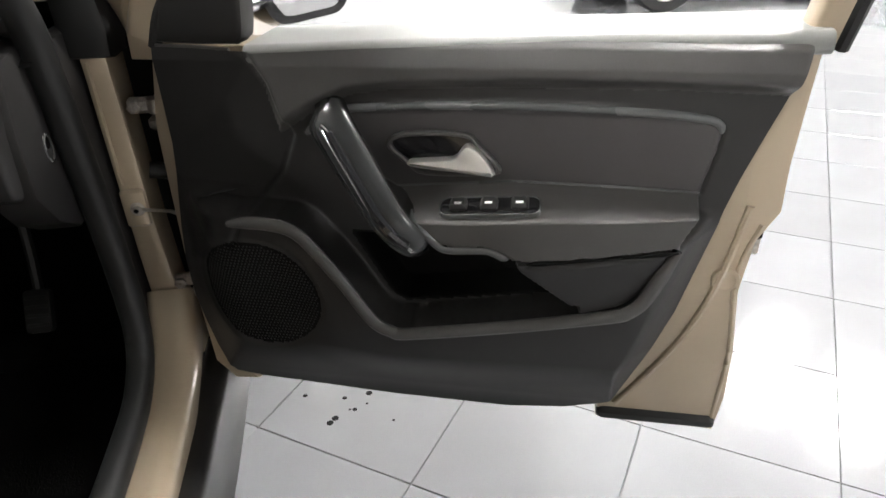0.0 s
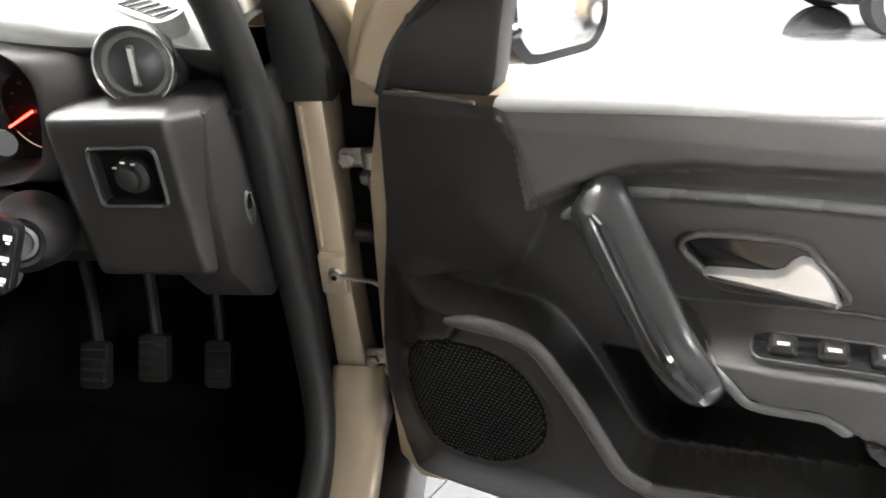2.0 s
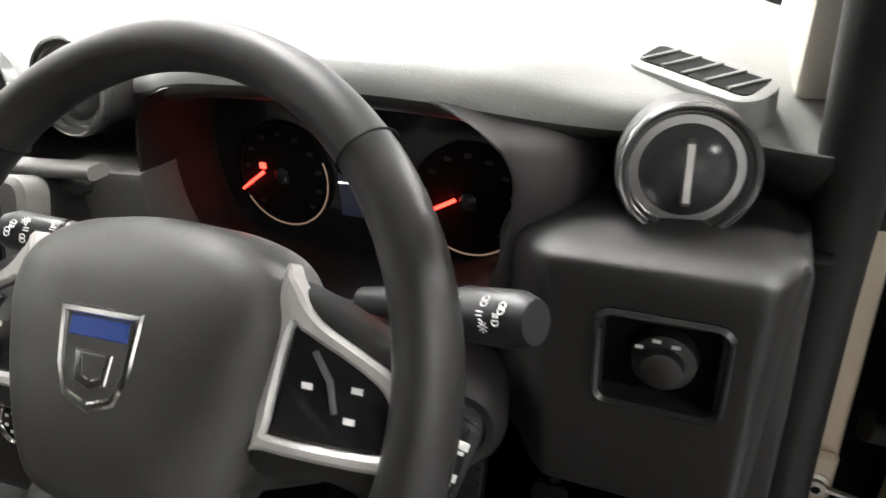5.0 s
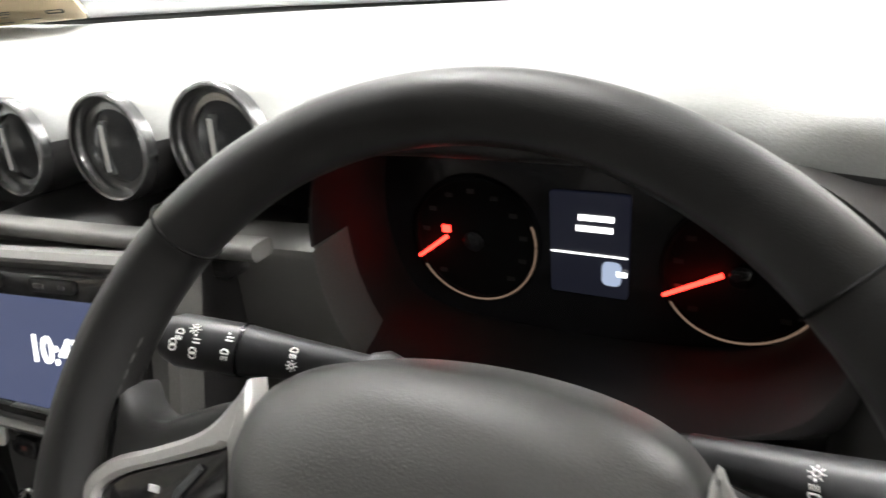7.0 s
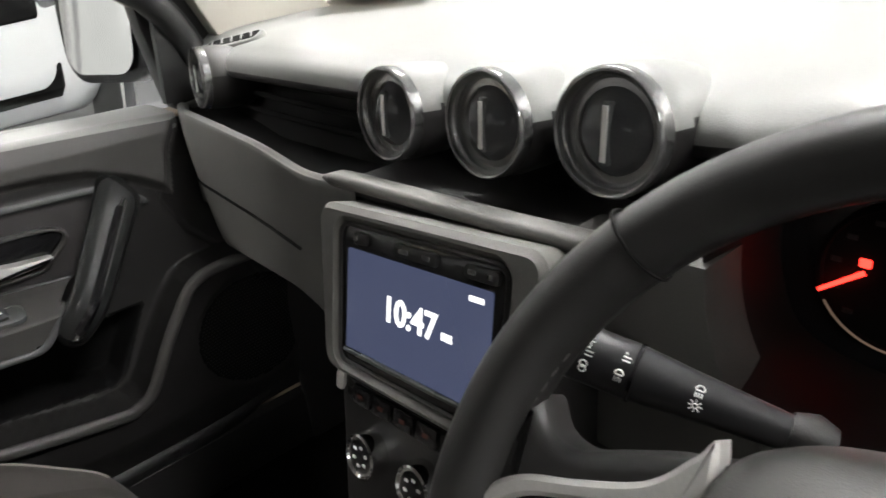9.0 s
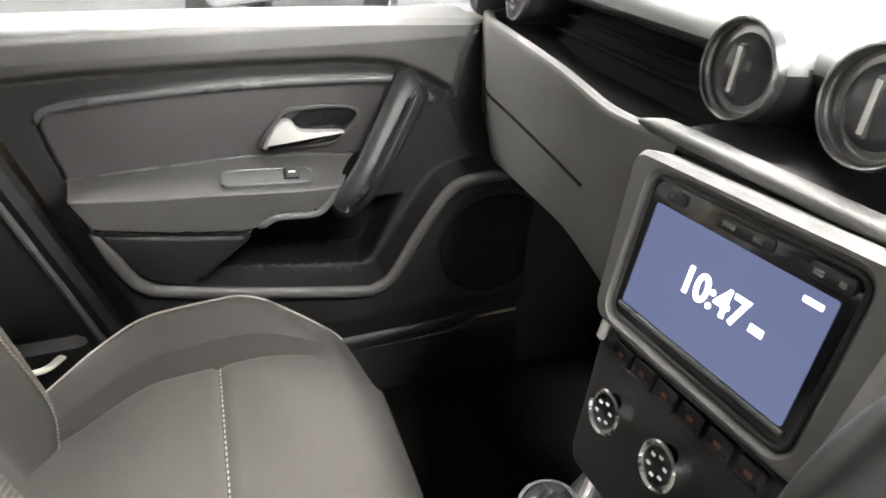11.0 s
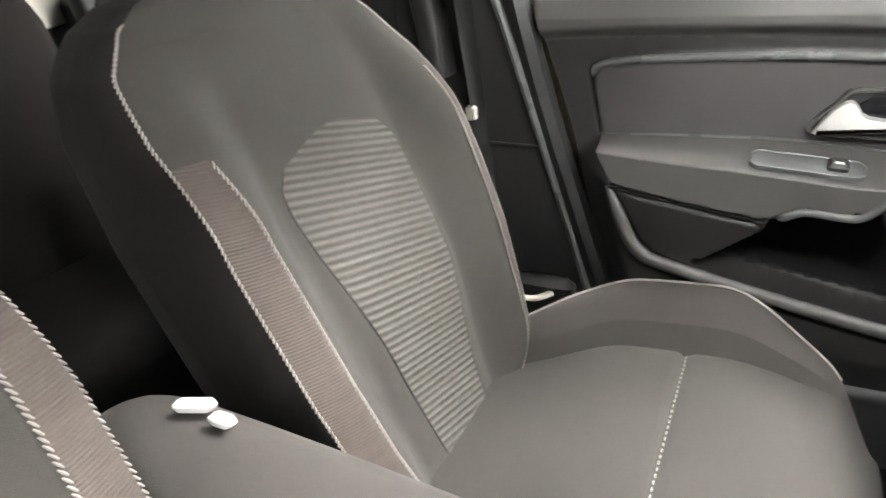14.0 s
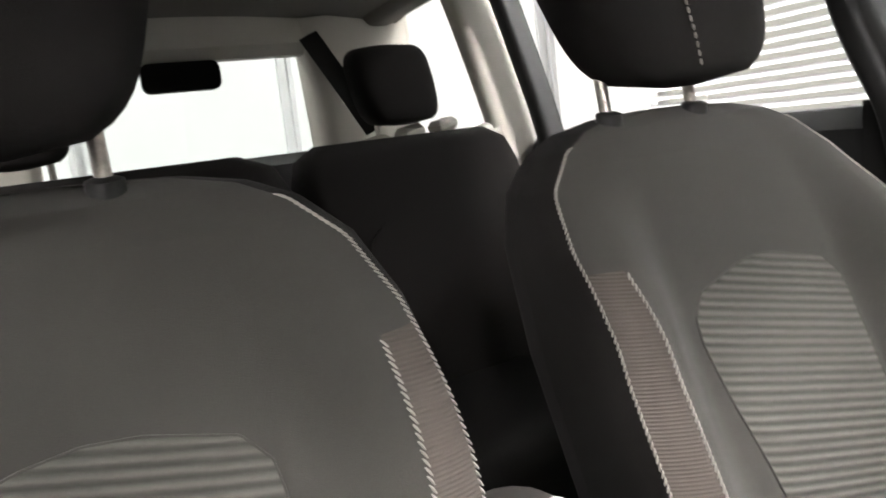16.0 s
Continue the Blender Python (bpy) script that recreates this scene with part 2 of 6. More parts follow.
def box(c, s, bevel=0.004, m=None):
    sx, sy, sz = s
    r = min(bevel, sx * 0.49, sy * 0.49, sz * 0.49)
    poly = rrect(sx, sy, r, 2)
    rings = [[(x, y, -sz / 2) for x, y in inset(poly, r * 0.9)], [(x, y, -sz / 2 + r) for x, y in poly], [(x, y, sz / 2 - r) for x, y in poly], [(x, y, sz / 2) for x, y in inset(poly, r * 0.9)]]
    vf = loft(rings)
    vf = moved(vf, m) if m is not None else vf
    return [(x + c[0], y + c[1], z + c[2]) for x, y, z in vf[0]], vf[1]


def turned(profile, m=None, n=40):
    """A profile of (radius, height) turned about z."""
    rings = [[(r * math.cos(2 * math.pi * k / n), r * math.sin(2 * math.pi * k / n), h) for k in range(n)] for r, h in profile]
    vf = loft(rings)
    return moved(vf, m) if m is not None else vf


def tube(points, r, n=10, caps=True, flat=1.0, up=(0, 0, 1)):
    """A round or flattened rod along a line of points; r may vary."""
    P = [Vector(p) for p in points]
    rings = []
    for k, p in enumerate(P):
        d = (P[min(k + 1, len(P) - 1)] - P[max(k - 1, 0)]).normalized()
        a = d.cross(Vector(up))
        a = a.normalized() if a.length > 1e-4 else d.orthogonal().normalized()
        b = a.cross(d).normalized()
        rr = r[k] if hasattr(r, "__len__") else r
        rings.append([tuple(p + a * (rr * math.cos(2 * math.pi * j / n)) + b * (rr * flat * math.sin(2 * math.pi * j / n))) for j in range(n)])
    return loft(rings, caps)


def curve(points, n=24, closed=False):
    """A smooth line through control points (Catmull-Rom)."""
    P = np.asarray(points, float)
    k = len(P)
    out = []
    spans = k if closed else k - 1
    for s in range(spans):
        p0, p1, p2, p3 = (P[(s + d) % k] if closed else P[min(max(s + d, 0), k - 1)] for d in (-1, 0, 1, 2))
        for t in np.arange(n) / n:
            out.append(0.5 * (2 * p1 + (p2 - p0) * t + (2 * p0 - 5 * p1 + 4 * p2 - p3) * t * t + (3 * p1 - p0 - 3 * p2 + p3) * t**3))
    if not closed:
        out.append(P[-1])
    return np.array(out)


def smooth(x, a, b):
    t = np.clip((np.asarray(x, float) - a) / (b - a), 0, 1)
    return t * t * (3 - 2 * t)


def sdf(px, py, poly):
    """Signed distance to a closed 2D ring, negative inside."""
    P = np.asarray(poly, float)
    d = np.full(px.shape, 1e9)
    inside = np.zeros(px.shape, bool)
    for a, b in zip(P, np.roll(P, -1, 0)):
        e = b - a
        t = np.clip(((px - a[0]) * e[0] + (py - a[1]) * e[1]) / max(e @ e, 1e-12), 0, 1)
        d = np.minimum(d, np.hypot(px - a[0] - t * e[0], py - a[1] - t * e[1]))
        cross = (a[1] > py) != (b[1] > py)
        inside ^= cross & (px < (b[0] - a[0]) * (py - a[1]) / (b[1] - a[1] + 1e-15) + a[0])
    return np.where(inside, -d, d)


def line_dist(px, py, line):
    P = np.asarray(line, float)
    d = np.full(px.shape, 1e9)
    for a, b in zip(P[:-1], P[1:]):
        e = b - a
        t = np.clip(((px - a[0]) * e[0] + (py - a[1]) * e[1]) / max(e @ e, 1e-12), 0, 1)
        d = np.minimum(d, np.hypot(px - a[0] - t * e[0], py - a[1] - t * e[1]))
    return d


def pieces(P, mask, flip=False):
    """The quads of a grid of points whose mask (n-1, m-1) is set."""
    n, m = P.shape[:2]
    used, faces = {}, []
    verts = []
    for i, j in zip(*np.nonzero(mask)):
        q = []
        for a, b in ((i, j), (i + 1, j), (i + 1, j + 1), (i, j + 1)):
            if (a, b) not in used:
                used[a, b] = len(verts)
                verts.append(tuple(P[a, b]))
            q.append(used[a, b])
        faces.append(tuple(reversed(q)) if flip else tuple(q))
    return verts, faces


def text_mesh(body, size, m, depth=0.0004, bold=0.0):
    cu = bpy.data.curves.new("writing", "FONT")
    cu.body, cu.size, cu.extrude, cu.align_x, cu.align_y = body, size, depth, "CENTER", "CENTER"
    cu.offset = bold
    ob = bpy.data.objects.new("writing", cu)
    scene.collection.objects.link(ob)
    me = bpy.data.meshes.new_from_object(ob.evaluated_get(bpy.context.evaluated_depsgraph_get()))
    vf = [tuple(m @ v.co) for v in me.vertices], [tuple(p.vertices) for p in me.polygons]
    bpy.data.objects.remove(ob)
    bpy.data.curves.remove(cu)
    bpy.data.meshes.remove(me)
    return vf


def stitches(line, length, gap, r, lift=None):
    """A row of short raised threads along a line of points."""
    P = np.asarray(line, float)
    seg = np.r_[0, np.cumsum(np.linalg.norm(np.diff(P, axis=0), axis=1))]
    out = []
    s = 0.0
    while s + length < seg[-1]:
        a, b = (np.array([np.interp(t, seg, P[:, k]) for k in range(3)]) for t in (s, s + length))
        mid = (a + b) / 2 + (np.asarray(lift) if lift is not None else 0)
        out.append(tube([a, mid, b], [r * 0.6, r, r * 0.6], 5))
        s += length + gap
    return join(*out)



def rope(line, across, pitch=0.0058, half=0.0034, slant=0.0019, r=0.0011):
    """A row of slanted raised threads along a line; across: the way over the seam."""
    P = np.asarray(line, float)
    seg = np.r_[0, np.cumsum(np.linalg.norm(np.diff(P, axis=0), axis=1))]
    at = lambda t: np.array([np.interp(t, seg, P[:, k]) for k in range(3)])
    a = np.asarray(across, float) / np.linalg.norm(across)
    out = []
    for t in np.arange(half, seg[-1] - half, pitch):
        p, q = at(t - half) + a * slant, at(t + half) - a * slant
        out.append(tube([p, (p + q) / 2 + (0, 0.0005, 0.0002), q], [r * 0.6, r, r * 0.6], 5))
    return join(*out)


# ---- showroom ----
def room():
    x0, x1, y0, y1, h, t = -12.9, 11.0, -9.0, 12.0, 4.5, 0.2
    floor = part("floor", box(((x0 + x1) / 2, (y0 + y1) / 2, -0.059), (x1 - x0, y1 - y0, 0.1), 0.002), GROUT)
    tagged(floor, "pale grey polished porcelain showroom floor", "floor", kind="structure")
    for name, c, s in (("wall_north", ((x0 + x1) / 2, y1 + t / 2, h / 2), (x1 - x0, t, h)), ("wall_south", ((x0 + x1) / 2, y0 - t / 2, h / 2), (x1 - x0, t, h)),
                       ("wall_east", (x1 + t / 2, (y0 + y1) / 2, h / 2), (t, y1 - y0, h)), ("wall_west", (x0 - t / 2, (y0 + y1) / 2, h / 2), (t, y1 - y0, h))):
        tagged(part(name, box(c, s, 0.002), WALL), "plain white painted showroom wall", "wall", kind="structure")
    tagged(part("ceiling", box(((x0 + x1) / 2, (y0 + y1) / 2, h + 0.1), (x1 - x0, y1 - y0, 0.2), 0.002), CEIL), "grey showroom ceiling with light panels", "ceiling", kind="structure")
    first = None
    # First two match floor reflections; the rest are unseen, added to fit the brightness.
    for px, py in ((5.9, 5.39), (6.6, 4.55), (-1.615, 2.28), (-1.185, 1.92), (3.3, 6.1), (3.9, 6.9), (4.4, 8.4), (-5.4, -0.7), (-2.1, -4.9), (-2.7, -5.6), (-7.0, 2.8), (3.4, 0.8), (6.8, -4.2)):
        m = pose(px, py, h - 0.03, 0, 0, 50)
        if first is None:
            first = thing("ceiling_light", "white recessed rectangular ceiling light panel, lit; most are added unseen", "lamp", group="showroom ceiling lights")
            part("light_frame", frame_slab(rrect(1.30, 0.56, 0.02, 3), rrect(1.24, 0.50, 0.02, 3), -0.02, 0.03, 0.004), WALL, first)
            part("diffuser", slab(rrect(1.25, 0.51, 0.02, 3), -0.012, 0.01), LED, first)
            first.matrix_basis = m
        else:
            copy_thing(first, m)
    # glazed front of the showroom, daylight behind it
    for k, x in enumerate((-8.2, -4.6, -1.0, 2.6, 6.2)):
        w = new("window_%d" % (k + 1))
        tagged(w, "tall daylit showroom window in a white frame; the west pair is added", "window", kind="structure")
        part("window_frame", moved(frame_slab(rrect(3.5, 3.2, 0.02, 2), rrect(3.3, 3.0, 0.02, 2), 0, 0.08, 0.006), pose(x, y0 + 0.004, 1.85, -90)), WALL, w)
        part("pane", moved(slab(rrect(3.32, 3.02, 0.02, 2), 0, 0.02), pose(x, y0 + 0.004, 1.85, -90)), DAY, w, "bright daylit pane")
    # West windows are unseen, added to brighten the side mirror's reflection.
    for k, y in enumerate((-7.1, -3.5)):
        w = new("window_%d" % (k + 6))
        tagged(w, "tall daylit showroom window in a white frame; the west pair is added", "window", kind="structure")
        m = pose(x0 + 0.004, y, 1.85, 0, 0, -90) @ pose(0, 0, 0, -90)
        part("window_frame", moved(frame_slab(rrect(3.5, 3.2, 0.02, 2), rrect(3.3, 3.0, 0.02, 2), 0, 0.08, 0.006), m), WALL, w)
        part("pane", moved(slab(rrect(3.32, 3.02, 0.02, 2), 0, 0.02), m), DAY, w, "bright daylit pane")
    return floor


FLOOR = room()


def car_wheel(parent, x, y, z, r, face, width=0.22):
    """A tyre with a five-armed alloy rim; face: the way that the outside looks."""
    m = Matrix.Translation((x, y, z)) @ Vector(face).to_track_quat("Z", "Y").to_matrix().to_4x4()
    t = part("wheel", moved(turned([(r * 0.62, -width), (r * 0.94, -width), (r, -width * 0.85), (r, -width * 0.15), (r * 0.95, 0), (r * 0.68, 0.004), (r * 0.66, -0.02), (r * 0.60, -0.10)], None, 40), m), TYRE, parent, "black tyre")
    part("rim", moved(turned([(r * 0.68, -0.03), (r * 0.70, 0.0), (r * 0.665, 0.008), (r * 0.63, -0.012), (r * 0.60, -0.10)], None, 40), m), SILVER, t, "alloy rim")
    part("brake_disc", moved(turned([(r * 0.45, -0.09), (r * 0.45, -0.08), (r * 0.1, -0.08)], None, 30), m), STEEL, t)
    for k in range(5):
        arm = [(r * 0.10, -r * 0.085), (r * 0.64, -r * 0.15), (r * 0.66, -r * 0.06), (r * 0.42, 0.0), (r * 0.66, r * 0.06), (r * 0.64, r * 0.15), (r * 0.10, r * 0.085)]
        part("rim_arm", moved(slab(arm, -0.03, -0.004, 0.006), m @ pose(0, 0, 0, 0, 0, 72 * k)), SILVER, t, "alloy spoke")
    part("hub_cap", moved(turned([(r * 0.14, -0.03), (r * 0.13, 0.002), (0.0, 0.006)], None, 20), m), DARK_CHROME, t)
    return t


def parked_car(m, paint, label):
    """A showroom car about 4.3 m long, nose to -y before it is placed."""
    c = thing("parked_car", label, "car")
    length = [(-2.15, 0.40, 0.72, 0.50), (-2.05, 0.30, 0.80, 0.64), (-1.7, 0.24, 0.95, 0.80), (-1.0, 0.22, 1.02, 0.90), (0.0, 0.22, 1.06, 0.90), (1.2, 0.22, 1.08, 0.90), (1.9, 0.26, 1.06, 0.87), (2.1, 0.34, 0.98, 0.80)]
    rings = [[(px * w / 0.9, y, (lo + hi) / 2 + pz * (hi - lo)) for px, pz in rrect(1.80, 1.0, 0.22, 5)] for y, lo, hi, w in length]
    part("body", loft(rings), paint, c, "glossy painted body", 50)
    cab = [(-1.05, 0.62, 1.04), (-0.35, 0.60, 1.50), (0.2, 0.58, 1.62), (1.1, 0.58, 1.62), (1.8, 0.55, 1.45), (2.0, 0.55, 1.1)]
    rings = [[(px * w / 0.6, y, 1.0 + (hi - 1.0) * (0.5 + pz)) for px, pz in rrect(1.36, 1.0, 0.16, 4)] for y, w, hi in cab]
    part("cabin", loft(rings), GLOSS, c, "dark glazed cabin", 50)
    part("roof", slab(rrect(1.1, 1.9, 0.2, 5), 1.595, 1.645, 0.03, pose(0, 0.65, 0)), paint, c)
    for sx in (1, -1):
        for y in (-1.32, 1.32):
            car_wheel(c, sx * 0.905, y, 0.33, 0.33, (sx, 0, 0))
            arch = [(sx * 0.912, y + 0.40 * math.cos(a), 0.33 + 0.40 * math.sin(a)) for a in np.linspace(0, math.pi, 20)]
            part("wheel_arch", tube(arch, 0.035, 8), DARK, c, "black wheel arch")
        hl = part("headlight", slab(rrect(0.34, 0.19, 0.06, 4), -0.06, 0.05, 0.02, Matrix.Translation((sx * 0.57, -2.03, 0.76)) @ pose(0, 0, 0, 80, 0, sx * 34)), DARK_CHROME, c, "clear headlight")
        part("lamp_bowl", moved(turned([(0.065, 0.045), (0.058, 0.056), (0.02, 0.05)], None, 20), Matrix.Translation((sx * 0.57, -2.03, 0.76)) @ pose(0, 0, 0, 80, 0, sx * 34)), CHROME, hl)
        part("door_line", tube([(sx * 0.905, -0.75, 0.40), (sx * 0.905, -0.72, 0.98)], 0.004, 5), DARK, c)
        part("door_line", tube([(sx * 0.905, 0.35, 0.40), (sx * 0.905, 0.35, 1.0)], 0.004, 5), DARK, c)
        part("sill_trim", box((sx * 0.90, 0, 0.28), (0.05, 2.0, 0.12), 0.02), DARK, c, "black sill trim")
        part("mirror", box((sx * 1.0, -0.72, 1.06), (0.2, 0.10, 0.14), 0.04), paint, c)
    part("grille", box((0, -2.13, 0.72), (0.9, 0.06, 0.16), 0.02), DARK, c, "black grille")
    part("lower_grille", box((0, -2.10, 0.42), (1.1, 0.08, 0.14), 0.03), DARK, c, "black lower grille")
    c.matrix_basis = m
    return c


parked_car(pose(5.36, 6.42, 0, 0, 0, -90), CAR_DARK, "dark glossy car parked on the showroom floor")
parked_car(pose(-9.0, 1.12, 0, 0, 0, 75), CAR_WHITE, "white car with clear headlights parked in the showroom")

parked_car(pose(9.0, 3.5, 0), PAINT, "champagne car parked across the showroom floor")

# ---- the car's shell ----
HINGE = Vector((0.826, 0.460, 0.0))
SWING = 72.3
OPEN = Matrix.Translation(HINGE) @ pose(0, 0, 0, 0, 0, SWING) @ Matrix.Translation(-HINGE)
CAR = thing("car_body", "champagne metallic car body shell, driver's door open", "car")


def sweep(line, section, up=(0, 0, 1), scale=None):
    """A closed 2D section carried along a line of points."""
    P = [Vector(p) for p in line]
    rings = []
    for k, p in enumerate(P):
        d = (P[min(k + 1, len(P) - 1)] - P[max(k - 1, 0)]).normalized()
        a = d.cross(Vector(up)).normalized()
        b = a.cross(d).normalized()
        s = 1 if scale is None else scale[k]
        rings.append([tuple(p + a * (x * s) + b * (y * s)) for x, y in section])
    return loft(rings)


def shell():
    # floor pan and tunnel; footwell shade is put into the black carpet and bulkhead
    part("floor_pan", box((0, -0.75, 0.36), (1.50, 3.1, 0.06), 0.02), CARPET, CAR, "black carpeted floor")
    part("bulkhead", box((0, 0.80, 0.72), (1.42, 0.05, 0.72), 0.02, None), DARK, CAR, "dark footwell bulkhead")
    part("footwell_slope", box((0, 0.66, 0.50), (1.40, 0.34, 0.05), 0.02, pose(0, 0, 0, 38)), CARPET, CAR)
    for s in (1, -1):
        sill = sweep(curve([(s * 0.752, 0.452, 0.60), (s * 0.752, 0.40, 0.535), (s * 0.752, 0.32, 0.492), (s * 0.752, 0.20, 0.455), (s * 0.752, 0.0, 0.438), (s * 0.752, -0.6, 0.438), (s * 0.752, -1.4, 0.45)], 6), rrect(0.085, 0.10, 0.028, 4))
        part("sill", sill, PAINT, CAR, "painted door sill")
        part("kick_trim", box((s * 0.712, -0.10, 0.44), (0.03, 1.0, 0.14), 0.012), HARD, CAR, "black inner sill trim")
        part("cladding", sweep(curve([(s * 0.80, 0.56, 0.36), (s * 0.803, 0.30, 0.345), (s * 0.803, -0.2, 0.34), (s * 0.803, -1.3, 0.35)], 5), rrect(0.055, 0.20, 0.022, 4)), HARD, CAR, "black plastic sill cladding")
        # painted hinge pillar with a pressed step at the check strap
        post = [(0.717, 1.053), (0.758, 1.053), (0.761, 0.86), (0.763, 0.76), (0.768, 0.66), (0.776, 0.56), (0.786, 0.47), (0.735, 0.45), (0.722, 0.55), (0.719, 0.70), (0.718, 0.86)]
        part("hinge_post", moved(slab([(s * a, b) for a, b in post], -0.52, -0.418, 0.008), pose(0, 0, 0, 90)), PAINT, CAR, "champagne painted hinge pillar")
        part("post_bead", tube([(s * 0.727, 0.4175, 1.045), (s * 0.727, 0.4175, 0.84)], 0.004, 6), PAINT, CAR)
        part("post_step", box((s * 0.740, 0.414, 0.797), (0.040, 0.012, 0.070), 0.005), PAINT, CAR, "raised pressing on the pillar")
        part("post_cover", moved(slab([(s * a, b) for a, b in ((0.700, 1.05), (0.772, 1.05), (0.775, 1.10), (0.760, 1.22), (0.70, 1.24))], -0.50, -0.405, 0.012), pose(0, 0, 0, 90)), RUBBER, CAR, "black plastic pillar cover")
        part("kick_panel", box((s * 0.700, 0.585, 0.74), (0.022, 0.46, 0.72), 0.008), HARD, CAR, "black footwell side panel")
        # Dark box fills the gap behind the hinges, where only shade shows.
        part("hinge_gap_shade", box((s * 0.795, 0.50, 0.76), (0.07, 0.03, 0.62), 0.01), DARK, CAR, "dark box for the shaded gap behind the hinges")
        part("front_wing", box((s * 0.860, 1.16, 0.80), (0.03, 1.32, 0.50), 0.014), PAINT, CAR, "champagne painted front wing")
        part("wing_edge", sweep(curve([(s * 0.80, 0.535, 0.98), (s * 0.80, 0.49, 1.08), (s * 0.79, 0.44, 1.16), (s * 0.765, 0.38, 1.235), (s * 0.725, 0.2, 1.345)], 6), rrect(0.05, 0.04, 0.012, 3), up=(1, 0, 0)), PAINT, CAR, "painted pillar edge")
        # rubber door seal round the opening
        seal = curve([(s * 0.648, -0.20, 1.52), (s * 0.668, 0.03, 1.42), (s * 0.690, 0.25, 1.255), (s * 0.700, 0.315, 1.14), (s * 0.702, 0.335, 1.04), (s * 0.706, 0.345, 0.88), (s * 0.711, 0.345, 0.72), (s * 0.716, 0.325, 0.60), (s * 0.718, 0.26, 0.535), (s * 0.718, 0.15, 0.512), (s * 0.718, -0.2, 0.505), (s * 0.718, -0.45, 0.51)], 8)
        ob = part("door_seal", sweep(seal, rrect(0.044, 0.044, 0.018, 3), up=(1, 0, 0)), RUBBER, CAR, "black rubber door seal")
        # roof pillars
        apil = curve([(s * 0.715, 0.70, 1.13) if s > 0 else (-0.735, 0.55, 1.165), (s * 0.685, 0.40, 1.29) if s > 0 else (-0.702, 0.36, 1.305), (s * 0.645, 0.05, 1.47), (s * 0.60, -0.20, 1.565)], 6)
        part("windscreen_pillar", sweep(apil, rrect(0.09, 0.07, 0.02, 3), up=(1, 0, 0)), TRIM_PALE, CAR, "pale windscreen pillar trim")
        part("windscreen_pillar_skin", sweep(np.array(apil) + (s * 0.05, 0.03, 0.035), rrect(0.07, 0.06, 0.02, 3), up=(1, 0, 0)), PAINT, CAR)
        low = [(-0.36, 0.50), (-0.385, 0.625), (-0.46, 0.871), (-0.523, 1.072), (-0.56, 1.14), (-0.70, 1.14), (-0.70, 0.50)]
        vf = slab(low, 0.704, 0.75, 0.0)
        vf = [(h, y, z) for y, z, h in vf[0]], vf[1]
        part("middle_pillar", vf if s > 0 else mirrored(vf), HARD, CAR, "dark brown-black middle pillar trim")
        up = sweep(curve([(s * 0.712, -0.575, 1.105), (s * 0.695, -0.600, 1.25), (s * 0.640, -0.64, 1.56)], 6), rrect(0.04, 0.13, 0.015, 3), up=(1, 0, 0))
        part("upper_pillar", up, TRIM_PALE, CAR, "pale upper pillar trim")
        part("pillar_lap", sweep(curve([(s * 0.722, -0.62, 0.98), (s * 0.716, -0.640, 1.12), (s * 0.690, -0.690, 1.28), (s * 0.645, -0.715, 1.54)], 6), rrect(0.04, 0.12, 0.015, 3), up=(1, 0, 0)), HARD, CAR, "black pillar trim behind the belt")
        part("pillar_crease", tube([(s * 0.703, -0.70, 0.871), (s * 0.701, -0.58, 0.871), (s * 0.701, -0.462, 0.868)], 0.003, 6), HARD, CAR)
        part("pillar_edge", tube(curve([(s * 0.701, -0.372, 0.56), (s * 0.701, -0.384, 0.625), (s * 0.701, -0.458, 0.871), (s * 0.701, -0.522, 1.072), (s * 0.690, -0.548, 1.14)], 6), 0.0075, 8), SATIN, CAR, "grey flange of the door opening")
        part("pillar_seal", tube(curve([(s * 0.712, -0.33, 0.53), (s * 0.712, -0.362, 0.627), (s * 0.712, -0.440, 0.874), (s * 0.712, -0.497, 1.071), (s * 0.70, -0.525, 1.15)], 6), 0.020, 8), RUBBER, CAR, "black rubber seal")
        part("side_lower", box((s * 0.765, -1.44, 0.78), (0.09, 1.50, 0.70), 0.03), HARD, CAR, "black rear door lining")
        part("side_lower_skin", box((s * 0.845, -1.45, 0.74), (0.06, 1.70, 0.66), 0.03), PAINT, CAR, "painted rear side")
        cp = curve([(s * 0.715, -1.545, 1.06), (s * 0.70, -1.578, 1.22), (s * 0.655, -1.64, 1.50), (s * 0.63, -1.66, 1.57)], 6)
        part("rear_side_pillar", sweep(cp, rrect(0.06, 0.15, 0.02, 3), up=(1, 0, 0)), TRIM_PALE, CAR, "pale rear pillar trim")
        part("rear_frame", sweep(np.array(cp) + (s * 0.012, 0.115, 0), rrect(0.05, 0.06, 0.015, 3), up=(1, 0, 0)), RUBBER, CAR, "black rear door frame")
        dp = curve([(s * 0.545, -2.17, 1.08), (s * 0.535, -2.15, 1.28), (s * 0.50, -2.08, 1.56)], 6)
        part("tailgate_pillar", sweep(dp, rrect(0.16, 0.34, 0.05, 3), up=(1, 0, 0)), TRIM_PALE, CAR, "pale tailgate pillar trim")
        foot = [(0.345, 1.165), (0.78, 1.150), (0.74, 1.185), (0.44, 1.315), (0.10, 1.475), (0.07, 1.465), (0.13, 1.405), (0.29, 1.285)]
        if s < 0:
            foot = [(0.345, 1.165), (0.545, 1.150), (0.545, 1.200), (0.492, 1.238), (0.32, 1.345), (0.10, 1.475), (0.07, 1.465), (0.13, 1.405), (0.29, 1.285)]
